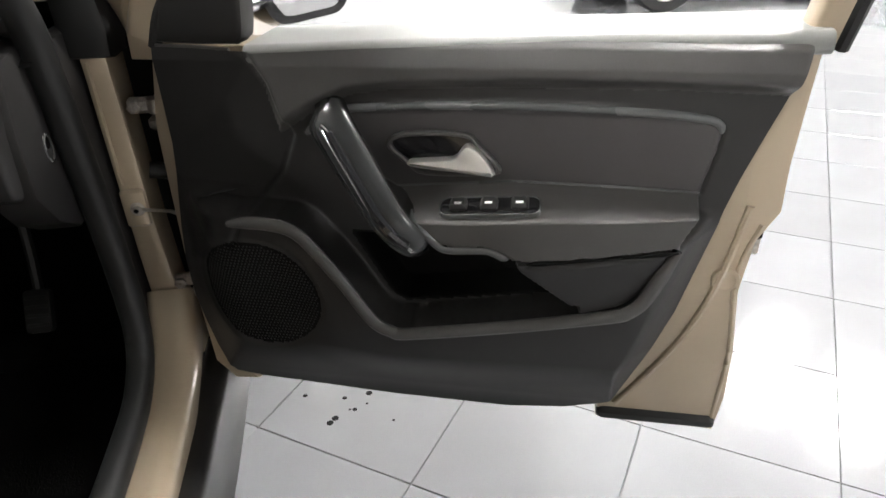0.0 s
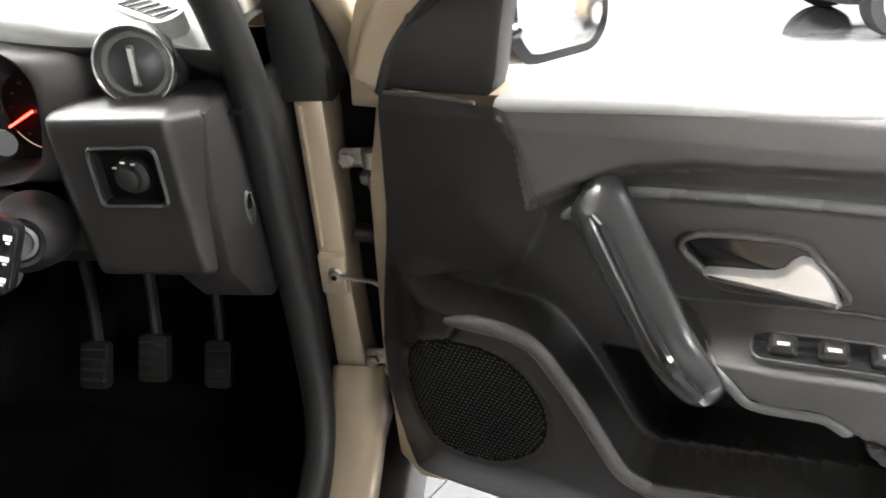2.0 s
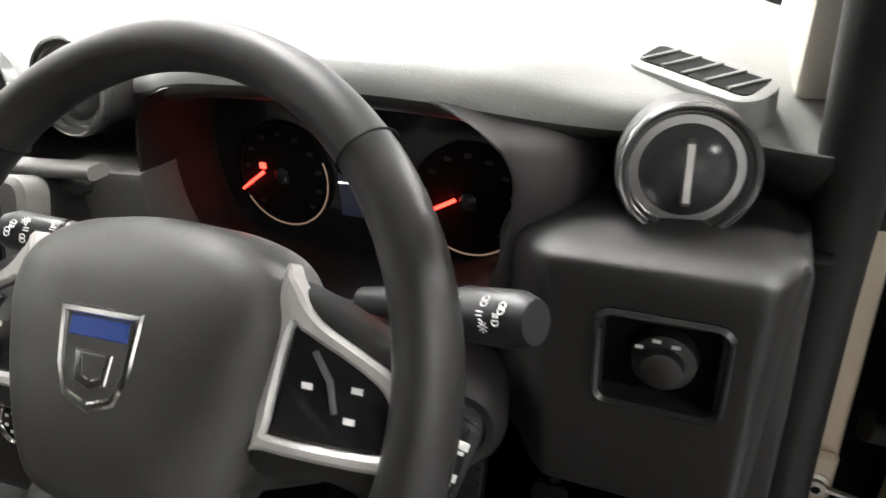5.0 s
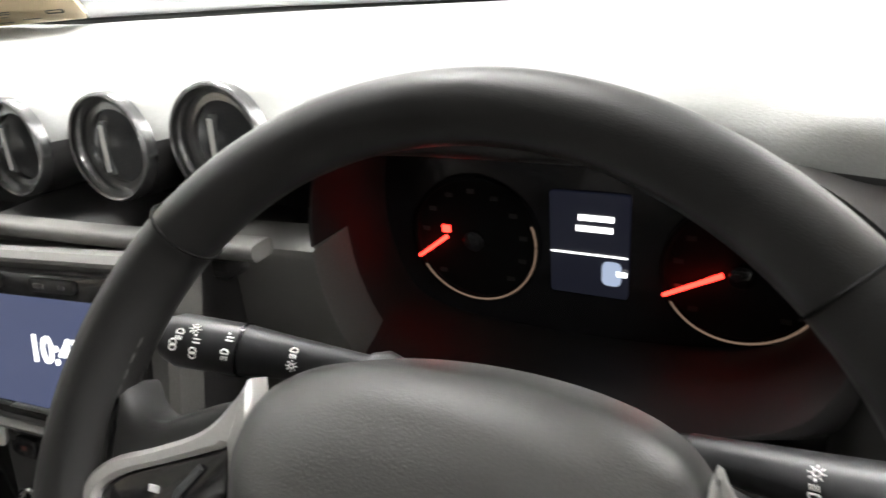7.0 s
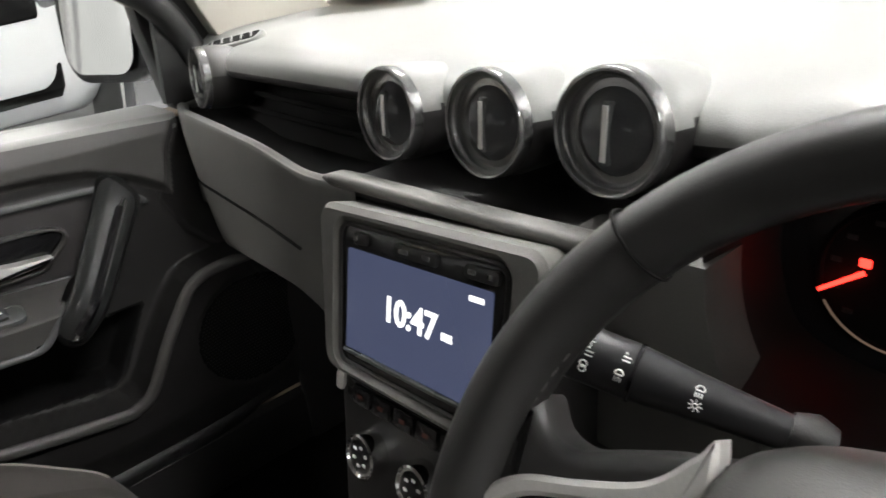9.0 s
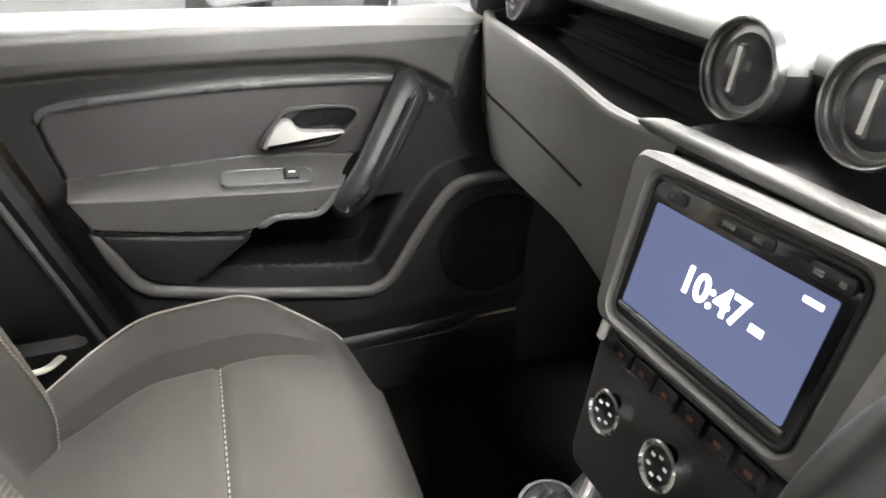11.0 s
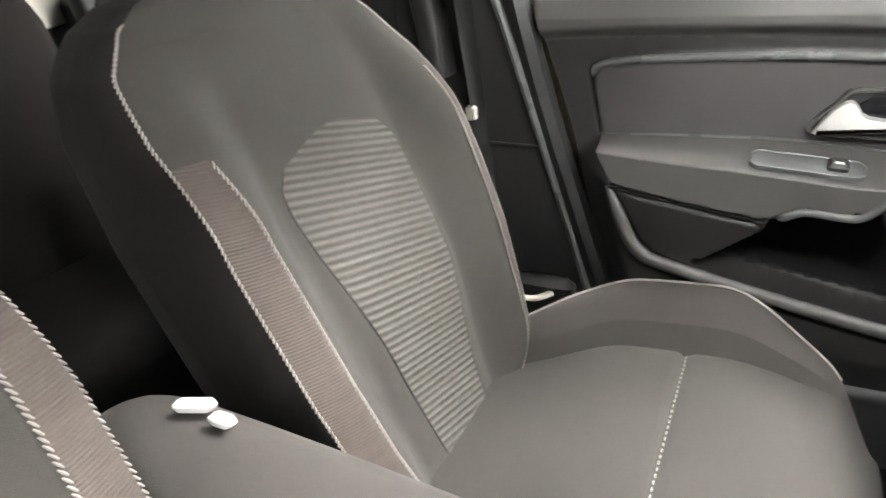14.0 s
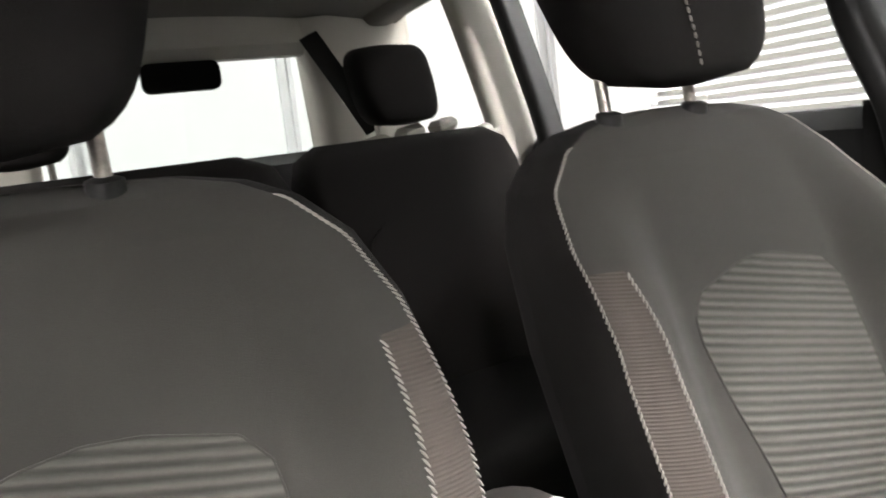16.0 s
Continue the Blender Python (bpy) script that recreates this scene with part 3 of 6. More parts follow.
        vf = slab(foot, -0.690, -0.660, 0.006)
        vf = [(-h, y, z) for y, z, h in vf[0]], vf[1]
        part("pillar_foot", vf if s > 0 else mirrored(vf), TRIM_PALE, CAR, "pale windscreen pillar foot")
        rail = curve([(s * 0.615, -0.12, 1.535), (s * 0.625, -0.6, 1.575), (s * 0.62, -1.3, 1.575), (s * 0.56, -2.0, 1.53)], 6)
        part("roof_rail_trim", sweep(rail, rrect(0.10, 0.08, 0.03, 3)), LINER, CAR, "pale roof edge lining")
    # Dark sheet on the passenger pillar's foot, standing in for its shadow.
    dark = [(0.245, 1.10), (0.262, 1.262), (0.325, 1.245), (0.400, 1.197), (0.44, 1.16), (0.36, 1.10)]
    vf = slab(dark, 0.692, 0.712, 0.004)
    part("pillar_base_shade", ([(-h, y, z) for y, z, h in vf[0]], [tuple(reversed(q)) for q in vf[1]]), RUBBER, CAR, "dark sheet for the shadow on the pillar's foot")
    # roof, lining inside and painted skin outside
    ys = np.linspace(-0.10, -2.05, 24)
    for nm, up, m, lb in (("headliner", 0.0, LINER, "pale fabric headlining"), ("roof_skin", 0.05, PAINT, "champagne painted roof")):
        P = [[(u * 0.62, y, 1.60 + up - 0.05 * u * u - 0.05 * ((y + 0.9) / 1.1) ** 2) for u in np.linspace(-1, 1, 20)] for y in ys]
        part(nm, grid(P), m, CAR, lb)
    part("sun_visor_rail", box((0, -0.12, 1.555), (1.16, 0.10, 0.05), 0.02), LINER, CAR)
    # tailgate: lower panel, top frame, glass
    part("tailgate_lower", box((0, -2.16, 0.80), (1.40, 0.08, 0.72), 0.03), HARD, CAR, "dark tailgate lining")
    part("tailgate_top", box((0, -2.10, 1.505), (1.10, 0.10, 0.14), 0.03), TRIM_PALE, CAR, "pale tailgate top lining")
    part("rear_screen", box((0, -2.17, 1.30), (1.06, 0.006, 0.34), 0.002, pose(0, 0, 0, -12)), TINT, CAR, "clear rear window glass").visible_shadow = False
    # Housing of the brake light at the top of the rear window.
    part("brake_light_housing", slab(rrect(0.20, 0.075, 0.02, 3), 0, 0.05, 0.01, pose(0.0, -2.05, 1.395, 90)), DARK, CAR, "black brake light housing")
    # bonnet and cowl
    P = [[(u * (0.80 - 0.05 * v), 0.90 + 0.95 * v, 1.11 + 0.03 * math.sin(v * 3.0) - 0.16 * v * v - 0.05 * u * u) for u in np.linspace(-1, 1, 16)] for v in np.linspace(0, 1, 16)]
    part("bonnet", grid(P), PAINT, CAR, "champagne painted bonnet")
    part("nose", box((0, 1.86, 0.68), (1.66, 0.14, 0.56), 0.06), PAINT, CAR)
    part("scuttle", box((0, 0.97, 1.125), (1.44, 0.14, 0.03), 0.01), DARK, CAR, "black windscreen scuttle")
    def pane(u, v, lift):
        bow = 0.09 * u * u if u > 0 else 0.30 * abs(u) ** 2.6
        return u * (0.70 - 0.13 * v), 0.93 - 1.03 * v - bow * (1 - v) + 0.35 * lift, 1.172 + (0.030 * u * u * (1 - v) if u < 0 else 0) + 0.378 * v + 0.94 * lift
    vs = np.linspace(0, 1, 14)
    W = [[pane(u, v, 0.005) for v in vs] + [pane(u, v, 0.0) for v in vs[::-1]] for u in np.linspace(-1, 1, 30)]
    part("windscreen", loft(W), GLASS, CAR, "clear windscreen glass").visible_shadow = False
    part("windscreen_band", sweep([(u * 0.71, 0.925 - (0.10 * u * u if u > 0 else 0.30 * abs(u) ** 2.6), 1.182 + (0.026 * u * u if u < 0 else 0)) for u in np.linspace(-1, 1, 31)], rrect(0.02, 0.03, 0.008, 2)), RUBBER, CAR, "black windscreen border")


shell()
for wx, wy in ((0.885, 1.32), (-0.885, 1.32), (0.885, -1.35), (-0.885, -1.35)):
    car_wheel(CAR, wx, wy, 0.34, 0.34, (math.copysign(1, wx), 0, 0))

# ---- front doors ----
BAND = [(0.223, 0.960), (0.162, 0.999), (0.110, 1.021), (0.045, 1.030), (-0.108, 1.035), (-0.323, 1.036), (-0.48, 1.031)]
FRONT = [(0.300, 1.085), (0.282, 1.074), (0.254, 1.062), (0.237, 1.035), (0.221, 0.992), (0.206, 0.955), (0.232, 0.893), (0.262, 0.860), (0.290, 0.829), (0.312, 0.788), (0.34, 0.75)]
MOULD = [(0.180, 0.962), (0.160, 0.978), (0.134, 0.995), (0.084, 1.003), (-0.110, 1.010), (-0.291, 1.005), (-0.355, 0.999), (-0.378, 0.992), (-0.386, 0.978), (-0.383, 0.949), (-0.371, 0.893)]
ARM_TOP = [(0.053, 0.884), (-0.113, 0.899), (-0.266, 0.897), (-0.371, 0.893), (-0.43, 0.882)]
ARM_LOW = [(-0.343, 0.838), (-0.144, 0.811), (-0.124, 0.812), (-0.100, 0.826), (-0.085, 0.830), (-0.040, 0.827), (-0.022, 0.832), (-0.004, 0.85), (0.020, 0.872)]
RIM = [(0.300, 0.838), (0.266, 0.843), (0.230, 0.842), (0.206, 0.837), (0.188, 0.826), (0.170, 0.805), (0.131, 0.749), (0.097, 0.692), (0.080, 0.672), (0.060, 0.663), (0.035, 0.661), (-0.122, 0.690), (-0.265, 0.722), (-0.290, 0.733), (-0.308, 0.753), (-0.325, 0.792), (-0.344, 0.836)]
POCKET = [(0.128, 0.800), (0.104, 0.755), (0.068, 0.690), (0.050, 0.680), (-0.122, 0.706), (-0.215, 0.724), (-0.200, 0.735), (-0.130, 0.795), (-0.124, 0.812), (-0.085, 0.828), (-0.030, 0.826), (0.02, 0.79), (0.09, 0.80)]


def door_trim():
    """The inner lining of a front door as points of one sheet over (y, z), closed position on the right side, with masks of its parts."""
    fz = [0.44, 0.50, 0.60, 0.75, 0.93, 1.04, 1.10]
    fy = [0.385, 0.413, 0.430, 0.430, 0.420, 0.408, 0.402]
    rz = [0.44, 0.515, 0.628, 0.861, 1.025, 1.10]
    ry = [-0.285, -0.318, -0.365, -0.418, -0.464, -0.477]
    by = [-0.49, -0.40, -0.316, -0.272, -0.216, -0.118, 0.09, 0.34, 0.40, 0.43]
    bz = [0.62, 0.56, 0.512, 0.484, 0.462, 0.449, 0.452, 0.470, 0.482, 0.52]
    ty = [-0.48, -0.316, -0.107, 0.083, 0.263, 0.43]
    tz = [1.100, 1.096, 1.090, 1.083, 1.074, 1.079]
    v = np.r_[np.linspace(0, 0.62, 120), np.linspace(0.62, 0.74, 64)[1:], np.linspace(0.74, 1, 64)[1:]]
    s = np.linspace(0, 1, 290)
    S, V = np.meshgrid(s, v, indexing="ij")
    z0 = 0.45 + V * 0.64
    y = np.interp(z0, rz, ry) * (1 - S) + np.interp(z0, fz, fy) * S
    z = np.interp(y, by, bz) * (1 - V) + np.interp(y, ty, tz) * V
    base = np.interp(z, [0.44, 0.50, 0.60, 0.75, 0.90, 1.0, 1.06, 1.085, 1.10], [0.738, 0.728, 0.718, 0.715, 0.713, 0.713, 0.713, 0.72, 0.742])
    x = base.copy()
    # padded upper roll, proud of the shadow band below it
    up = np.array(BAND + [(-0.48, 1.2), (0.262, 1.2), (0.258, 1.071), (0.235, 1.03)])
    d = sdf(y, z, up)
    x -= 0.016 * smooth(-d, -0.004, 0.016) * smooth(z, 1.11, 1.085)
    # front corner panel: falls away towards the hinge
    fr = np.array(FRONT + [(0.6, 0.70), (0.6, 1.10)])
    df = sdf(y, z, fr)
    x += smooth(-df, -0.004, 0.010) * (0.002 + 0.028 * np.clip(-df / 0.16, 0, 1))
    x += 0.0055 * np.exp(-(line_dist(y, z, FRONT[2:10]) / 0.0045) ** 2)
    # insert with its raised moulding
    ins = np.array(MOULD + ARM_TOP[::-1][1:])
    di = sdf(y, z, ins)
    x -= 0.006 * smooth(-di, -0.002, 0.004)
    dm = line_dist(y, z, MOULD[:7])
    x -= 0.004 * np.exp(-(dm / 0.0055) ** 2)
    dm2 = line_dist(y, z, MOULD[7:])
    x += 0.005 * np.exp(-(dm2 / 0.003) ** 2)
    # lower bulge and the rim of the pocket
    u_in = np.array(RIM + [(-0.30, 0.90), (0.1, 0.93), (0.40, 0.845)])
    du = sdf(y, z, u_in)
    low = smooth(du, -0.010, -0.001) * smooth(z, 0.87, 0.84)
    edge = np.minimum.reduce([smooth(y, 0.43, 0.33), smooth(z, 0.45, 0.60), smooth(y - np.interp(z, rz, ry), 0.0, 0.07)])
    bulge = 0.060 * edge * (1 - 0.35 * smooth(du, 0.0, 0.16))
    x -= low * bulge
    dr = line_dist(y, z, RIM)
    x -= 0.010 * np.exp(-(dr / 0.007) ** 2) * smooth(y, 0.31, 0.26)
    # pocket
    dp = sdf(y, z, np.array(POCKET))
    x += 0.055 * smooth(-dp, 0.0, 0.012)
    # armrest shelf
    arm = np.array(ARM_TOP[:4] + ARM_LOW)
    da = sdf(y, z, arm)
    top = np.interp(y, [p[0] for p in ARM_TOP[::-1]], [p[1] for p in ARM_TOP[::-1]])
    lip = np.interp(y, [-0.37, -0.352, -0.192, -0.042, 0.02], [0.884, 0.884, 0.878, 0.866, 0.866])
    shelf = np.clip((top - z) / np.maximum(top - lip, 0.006), 0, 1)
    depth = 0.075 * smooth(y, -0.46, -0.20) * 0.35 + 0.049
    xa = 0.706 - depth * smooth(shelf, 0, 1.05) - 0.004
    inside = smooth(-da, -0.001, 0.004)
    x = x * (1 - inside) + np.minimum(x, xa) * inside
    # flush panel between armrest and rim, behind the pocket
    flush = smooth(dp, -0.001, 0.005) * smooth(-du, 0.002, 0.010) * smooth(y, -0.085, -0.125) * (1 - inside)
    seam_z = np.interp(y, [-0.345, -0.144, -0.10], [0.838, 0.811, 0.82])
    flush = flush * smooth(z, seam_z + 0.010, seam_z + 0.003)
    low_z = np.interp(y, [-0.215, -0.122, 0.05], [0.728, 0.712, 0.686])
    flush = flush * (1 - smooth(y, -0.222, -0.208) * smooth(z, low_z + 0.008, low_z + 0.002))
    x = x * (1 - flush) + np.minimum(x, 0.7025 - depth + 0.020 * np.clip((seam_z - z) / 0.09, 0, 1)) * flush
    # seam below the armrest
    ds = line_dist(y, z, [(-0.345, 0.834), (-0.144, 0.806)])
    x += 0.006 * np.exp(-(ds / 0.0028) ** 2)
    # loudspeaker dish
    sp = np.hypot((y - 0.285), (z - 0.695))
    x += 0.002 * np.exp(-((sp - 0.108) / 0.004) ** 2) + 0.004 * smooth(sp, 0.108, 0.101)
    P = np.stack([x, y, z], -1)
    mid = lambda a: (a[:-1, :-1] + a[1:, 1:]) / 2
    masks = {"speaker": mid(sp) < 0.104}
    masks["armrest"] = (mid(da) < 0.0) & ~masks["speaker"]
    masks["insert"] = (mid(di) < 0.0) & ~masks["armrest"]
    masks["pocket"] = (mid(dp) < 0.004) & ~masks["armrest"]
    taken = masks["speaker"] | masks["armrest"] | masks["insert"] | masks["pocket"]
    masks["upper"] = (mid(d) < 0.003) & ~taken
    masks["lower"] = ~taken & ~masks["upper"]
    return P, masks


def plate(poly_yz, x0, x1, bevel=0.004):
    """A ring in (y, z) raised along x from x0 to x1 (towards the cabin when x1 < x0)."""
    m = Matrix(((0, 0, 1, 0), (1, 0, 0, 0), (0, 1, 0, 0), (0, 0, 0, 1)))
    if x1 < x0:
        vf = slab(poly_yz, -x0, -x1, bevel)
        return [(-h, y, z) for y, z, h in vf[0]], vf[1]
    return moved(slab(poly_yz, x0, x1, bevel), m)


def plate_frame(outer, inner, x0, x1, bevel=0.002):
    vf = frame_slab(outer, inner, -x0, -x1, bevel)
    return [(-h, y, z) for y, z, h in vf[0]], vf[1]


TRIM_P, TRIM_MASKS = door_trim()


def front_door(side):
    """side 1: driver's, swung open; -1: passenger's, closed."""
    place = (lambda vf: moved(vf, OPEN)) if side > 0 else mirrored
    hinge = OPEN @ HINGE if side > 0 else Vector((-HINGE.x, HINGE.y, 0))
    label = "champagne front door standing wide open, black lining" if side > 0 else "closed front passenger door with black lining"
    door = thing("front_door", label, "car door", hinge)
    add = lambda name, vf, m, lb="", parent=door, sharp=40: part(name, place(vf), m, parent, lb, sharp)
    # Pocket in near black: the shade inside it is put into the colour.
    for key, nm, m, lb in (("upper", "upper_trim", SOFT, "padded black upper lining"), ("insert", "insert_panel", INSERT, "matt dark insert panel"), ("armrest", "armrest", SOFT, "black armrest with a shelf"),
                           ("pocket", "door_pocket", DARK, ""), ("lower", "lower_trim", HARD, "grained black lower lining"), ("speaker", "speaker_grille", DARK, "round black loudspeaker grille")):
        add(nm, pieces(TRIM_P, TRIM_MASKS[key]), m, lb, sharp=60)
    surf = lambda yy, zz: TRIM_P.reshape(-1, 3)[np.argmin((TRIM_P[..., 1] - yy) ** 2 + (TRIM_P[..., 2] - zz) ** 2)][0]
    def bead(name, line, r, m, lb, lift=0.0, flat=0.75, at=None):
        pts = curve([(0, a, b) for a, b in line], 5)
        xs = np.array([surf(q[1], q[2]) for q in pts])
        low = np.pad(xs, 5, mode="edge")
        xs = np.min([low[i:i + len(xs)] for i in range(11)], 0) if at is None and r > 0.007 else xs
        k = np.ones(13) / 13
        xs = np.convolve(np.pad(xs, 6, mode="edge"), k, "valid")
        pts[:, 0] = xs - lift if at is None else np.interp(np.linspace(0, 1, len(pts)), [0, 0.08, 0.92, 1], [at + 0.03, at, at, at + 0.03])
        w = r * np.interp(np.linspace(0, 1, len(pts)), [0, 0.06, 0.94, 1], [0.4, 1, 1, 0.4])
        return add(name, tube(pts, w, 10, flat=flat, up=(1, 0, 0)), m, lb)
    bead("moulding", MOULD[:9], 0.0058, SATIN, "satin moulding over the insert", 0.004)
    bead("pocket_rim", RIM, 0.0105, SOFT, "rounded rim of the door pocket", 0.000, 0.75)
    bead("scoop_edge", ARM_LOW[2:][::1], 0.0055, SATIN, "satin edge of the armrest scoop", 0.000, 0.75, 0.627)
    bead("armrest_seam", [(-0.343, 0.836), (-0.24, 0.823), (-0.144, 0.8095)], 0.0032, DARK, "dark seam under the armrest", 0.0015)
    bead("armrest_line", ARM_TOP[:4], 0.0028, SATIN, "thin line over the armrest", 0.001)
    # loudspeaker ribs
    dots = []
    for k in range(-17, 18):
        for j in range(-17, 18):
            yy, zz = 0.285 + k * 0.006 + (j % 2) * 0.003, 0.695 + j * 0.006
            if math.hypot(yy - 0.285, zz - 0.695) < 0.10:
                i = np.argmin((TRIM_P[..., 1] - yy) ** 2 + (TRIM_P[..., 2] - zz) ** 2)
                xx = TRIM_P.reshape(-1, 3)[i][0]
                r = 0.0017
                n = [(xx - 0.0012, yy + r * math.cos(a), zz + r * math.sin(a)) for a in np.linspace(0, 2 * math.pi, 6, False)]
                dots.append(([(xx - 0.0022, yy, zz)] + n, [(0, a + 1, (a + 1) % 6 + 1) for a in range(6)]))
    tagged(add("grille_relief", join(*dots), HARD), kind="stuff")
    # pull handle: a long pod with a recessed slot and bright edge
    top, low = np.array((0.700, 0.136, 0.985)), np.array((0.628, 0.012, 0.834))
    line = curve([top + (0.018, 0.012, 0.006), top + (-0.012, 0, 0), (0.655, 0.095, 0.935), (0.622, 0.045, 0.873), low, low + (0.03, -0.012, -0.014)], 8)
    w = np.interp(np.linspace(0, 1, len(line)), [0, 0.12, 0.3, 0.8, 0.95, 1], [0.014, 0.034, 0.031, 0.024, 0.018, 0.008])
    grip = add("pull_handle", tube(line, w, 16, flat=0.55, up=(1, 0.2, 0)), GRIP, "gloss charcoal pull handle")
    axis = np.array(line)
    inner = axis[10:-9] + np.array((-0.0165, 0.003, 0.002))
    ring = np.concatenate([inner + (0, 0.0115, 0.0085), (inner[-1:] + (-0.001, -0.006, -0.008)), inner[::-1] - (0, 0.0095, 0.0075), (inner[:1] + (-0.001, 0.009, 0.013))])
    add("handle_bead", tube(list(ring) + [ring[0]], 0.0018, 6), DARK_CHROME, "bright edge of the handle slot", grip)
    add("handle_slot", tube(inner, 0.0072, 8), GLOSS, "black slot", grip)
    # release lever in its dish
    bez = [(0.060, 0.948), (0.040, 0.969), (-0.048, 0.972), (-0.070, 0.955), (-0.098, 0.924), (-0.090, 0.911), (0.006, 0.907), (0.030, 0.920)]
    bez = [tuple(q) for q in curve([(a, b, 0) for a, b in bez], 3, True)[:, :2]]
    dish = add("lever_surround", plate_frame(bez, inset(bez, 0.006), 0.716, 0.697), SOFT, "black lever surround")
    add("lever_dish", plate(inset(bez, 0.006), 0.735, 0.7045, 0.001), GLOSS, "dark dish behind the lever", dish)
    lev = [(0.026, 0.930), (0.024, 0.922), (-0.035, 0.916), (-0.088, 0.914), (-0.090, 0.919), (-0.074, 0.945), (-0.056, 0.956), (-0.046, 0.950), (-0.032, 0.936)]
    lev = [tuple(q) for q in curve([(a, b, 0) for a, b in lev], 3, True)[:, :2]]
    add("release_lever", plate(lev, 0.7075, 0.688, 0.005), SILVER, "chrome release lever")
    # window switches on the shelf
    n_sw = 3 if side > 0 else 1
    c0, c1 = (-0.022, -0.158) if side > 0 else (-0.030, -0.160)
    mm = Matrix.Translation((0.655, (c0 + c1) / 2, 0.8825)) @ pose(0, 0, 0, -4, 0, 0) @ pose(0, 0, 0, 0, -16, 0)
    length = abs(c1 - c0)
    pod = add("switch_panel", moved(slab(rrect(0.034, length, 0.012, 4), -0.012, 0.004, 0.002), mm), GLOSS if side > 0 else SATIN, "window switch panel")
    add("switch_bead", moved(frame_slab(rrect(0.038, length + 0.004, 0.013, 4), rrect(0.033, length - 0.001, 0.011, 4), -0.01, 0.0050, 0.001), mm), SATIN, "", pod)
    for k in range(n_sw):
        off = (k - 1) * 0.042 if n_sw == 3 else 0.035
        sw = add("window_switch", moved(box((0, 0, 0.007), (0.022, 0.024, 0.012), 0.004), mm @ Matrix.Translation((0, off, 0))), HARD, "", pod)
        add("switch_mark", moved(box((-0.004, 0, 0.0136), (0.004, 0.010, 0.001), 0.0003), mm @ Matrix.Translation((0, off, 0))), MARK, "", sw)
    # pressed steel shell, edge and window frame
    shell_poly = [(0.405, 1.065), (0.445, 0.95), (0.452, 0.70), (0.44, 0.48), (0.40, 0.44), (-0.20, 0.425), (-0.47, 0.425), (-0.478, 0.50), (-0.475, 0.60), (-0.462, 0.71), (-0.470, 0.80), (-0.495, 0.85), (-0.492, 0.92), (-0.495, 1.02), (-0.498, 1.085)]
    sh = add("door_shell", plate(shell_poly, 0.845, 0.790, 0.012), PAINT, "champagne painted door shell")
    rear = [(-0.27, 0.43), (-0.47, 0.425), (-0.478, 0.50), (-0.475, 0.60), (-0.462, 0.71), (-0.470, 0.80), (-0.495, 0.85), (-0.492, 0.92), (-0.495, 1.02), (-0.498, 1.105), (-0.45, 1.105), (-0.43, 1.0), (-0.38, 0.80), (-0.33, 0.60), (-0.27, 0.48)]
    add("rear_edge", plate(rear, 0.795, 0.748, 0.008), PAINT, "champagne painted rear edge", sh)
    nose = [(0.39, 1.055), (0.395, 0.90), (0.40, 0.60), (0.38, 0.47), (0.36, 0.445), (0.41, 0.44), (0.445, 0.48), (0.455, 0.70), (0.447, 0.95), (0.425, 1.055)]
    add("front_edge", plate(nose, 0.795, 0.746, 0.008), PAINT, "champagne painted front edge", sh)
    skin = [(0.455, 1.06), (0.47, 0.95), (0.475, 0.70), (0.462, 0.42), (0.40, 0.385), (-0.48, 0.385), (-0.492, 0.50), (-0.490, 0.62), (-0.480, 0.72), (-0.492, 0.80), (-0.512, 0.86), (-0.512, 1.08)]
    add("outer_skin", plate(skin, 0.862, 0.842, 0.004), PAINT, "champagne outer door skin", sh)
    add("edge_ridge", tube(curve([(0.748, -0.30, 0.47), (0.746, -0.38, 0.60), (0.746, -0.425, 0.72), (0.746, -0.45, 0.86)], 6), 0.006, 8), PAINT, "", sh)
    add("edge_ridge", tube(curve([(0.750, -0.462, 0.45), (0.748, -0.466, 0.6), (0.748, -0.452, 0.74), (0.748, -0.472, 0.83)], 6), 0.004, 8), PAINT, "", sh)
    add("edge_boss", moved(turned([(0.022, 0), (0.020, 0.006), (0.015, 0.007), (0.010, 0.004), (0.0, 0.003)], None, 20), Matrix.Translation((0.749, -0.437, 0.735)) @ pose(0, 0, 0, 0, -90)), PAINT, "", sh)
    add("latch", box((0.795, -0.474, 0.815), (0.05, 0.02, 0.045), 0.004), DARK, "black door latch", sh)
    add("latch_plate", box((0.79, -0.478, 0.80), (0.03, 0.012, 0.07), 0.003), STEEL, "", sh)
    add("lower_seal", box((0.775, -0.37, 0.445), (0.07, 0.20, 0.03), 0.01), RUBBER, "black rubber strip", sh)
    # window frame and glass run
    fr = curve([(0.735, 0.425, 1.085), (0.735, 0.400, 1.14), (0.727, 0.335, 1.205), (0.712, 0.22, 1.29), (0.680, 0.03, 1.415), (0.650, -0.12, 1.49), (0.630, -0.28, 1.52), (0.632, -0.48, 1.525), (0.645, -0.535, 1.50), (0.690, -0.52, 1.30), (0.745, -0.498, 1.09)], 8)
    corner = [(0.402, 1.050), (0.462, 1.050), (0.458, 1.125), (0.442, 1.172), (0.410, 1.208), (0.335, 1.262), (0.240, 1.322), (0.225, 1.300), (0.330, 1.215), (0.388, 1.160), (0.404, 1.090)]
    add("frame_corner", plate(corner, 0.862, 0.752, 0.006), PAINT, "champagne painted corner of the frame", sh)
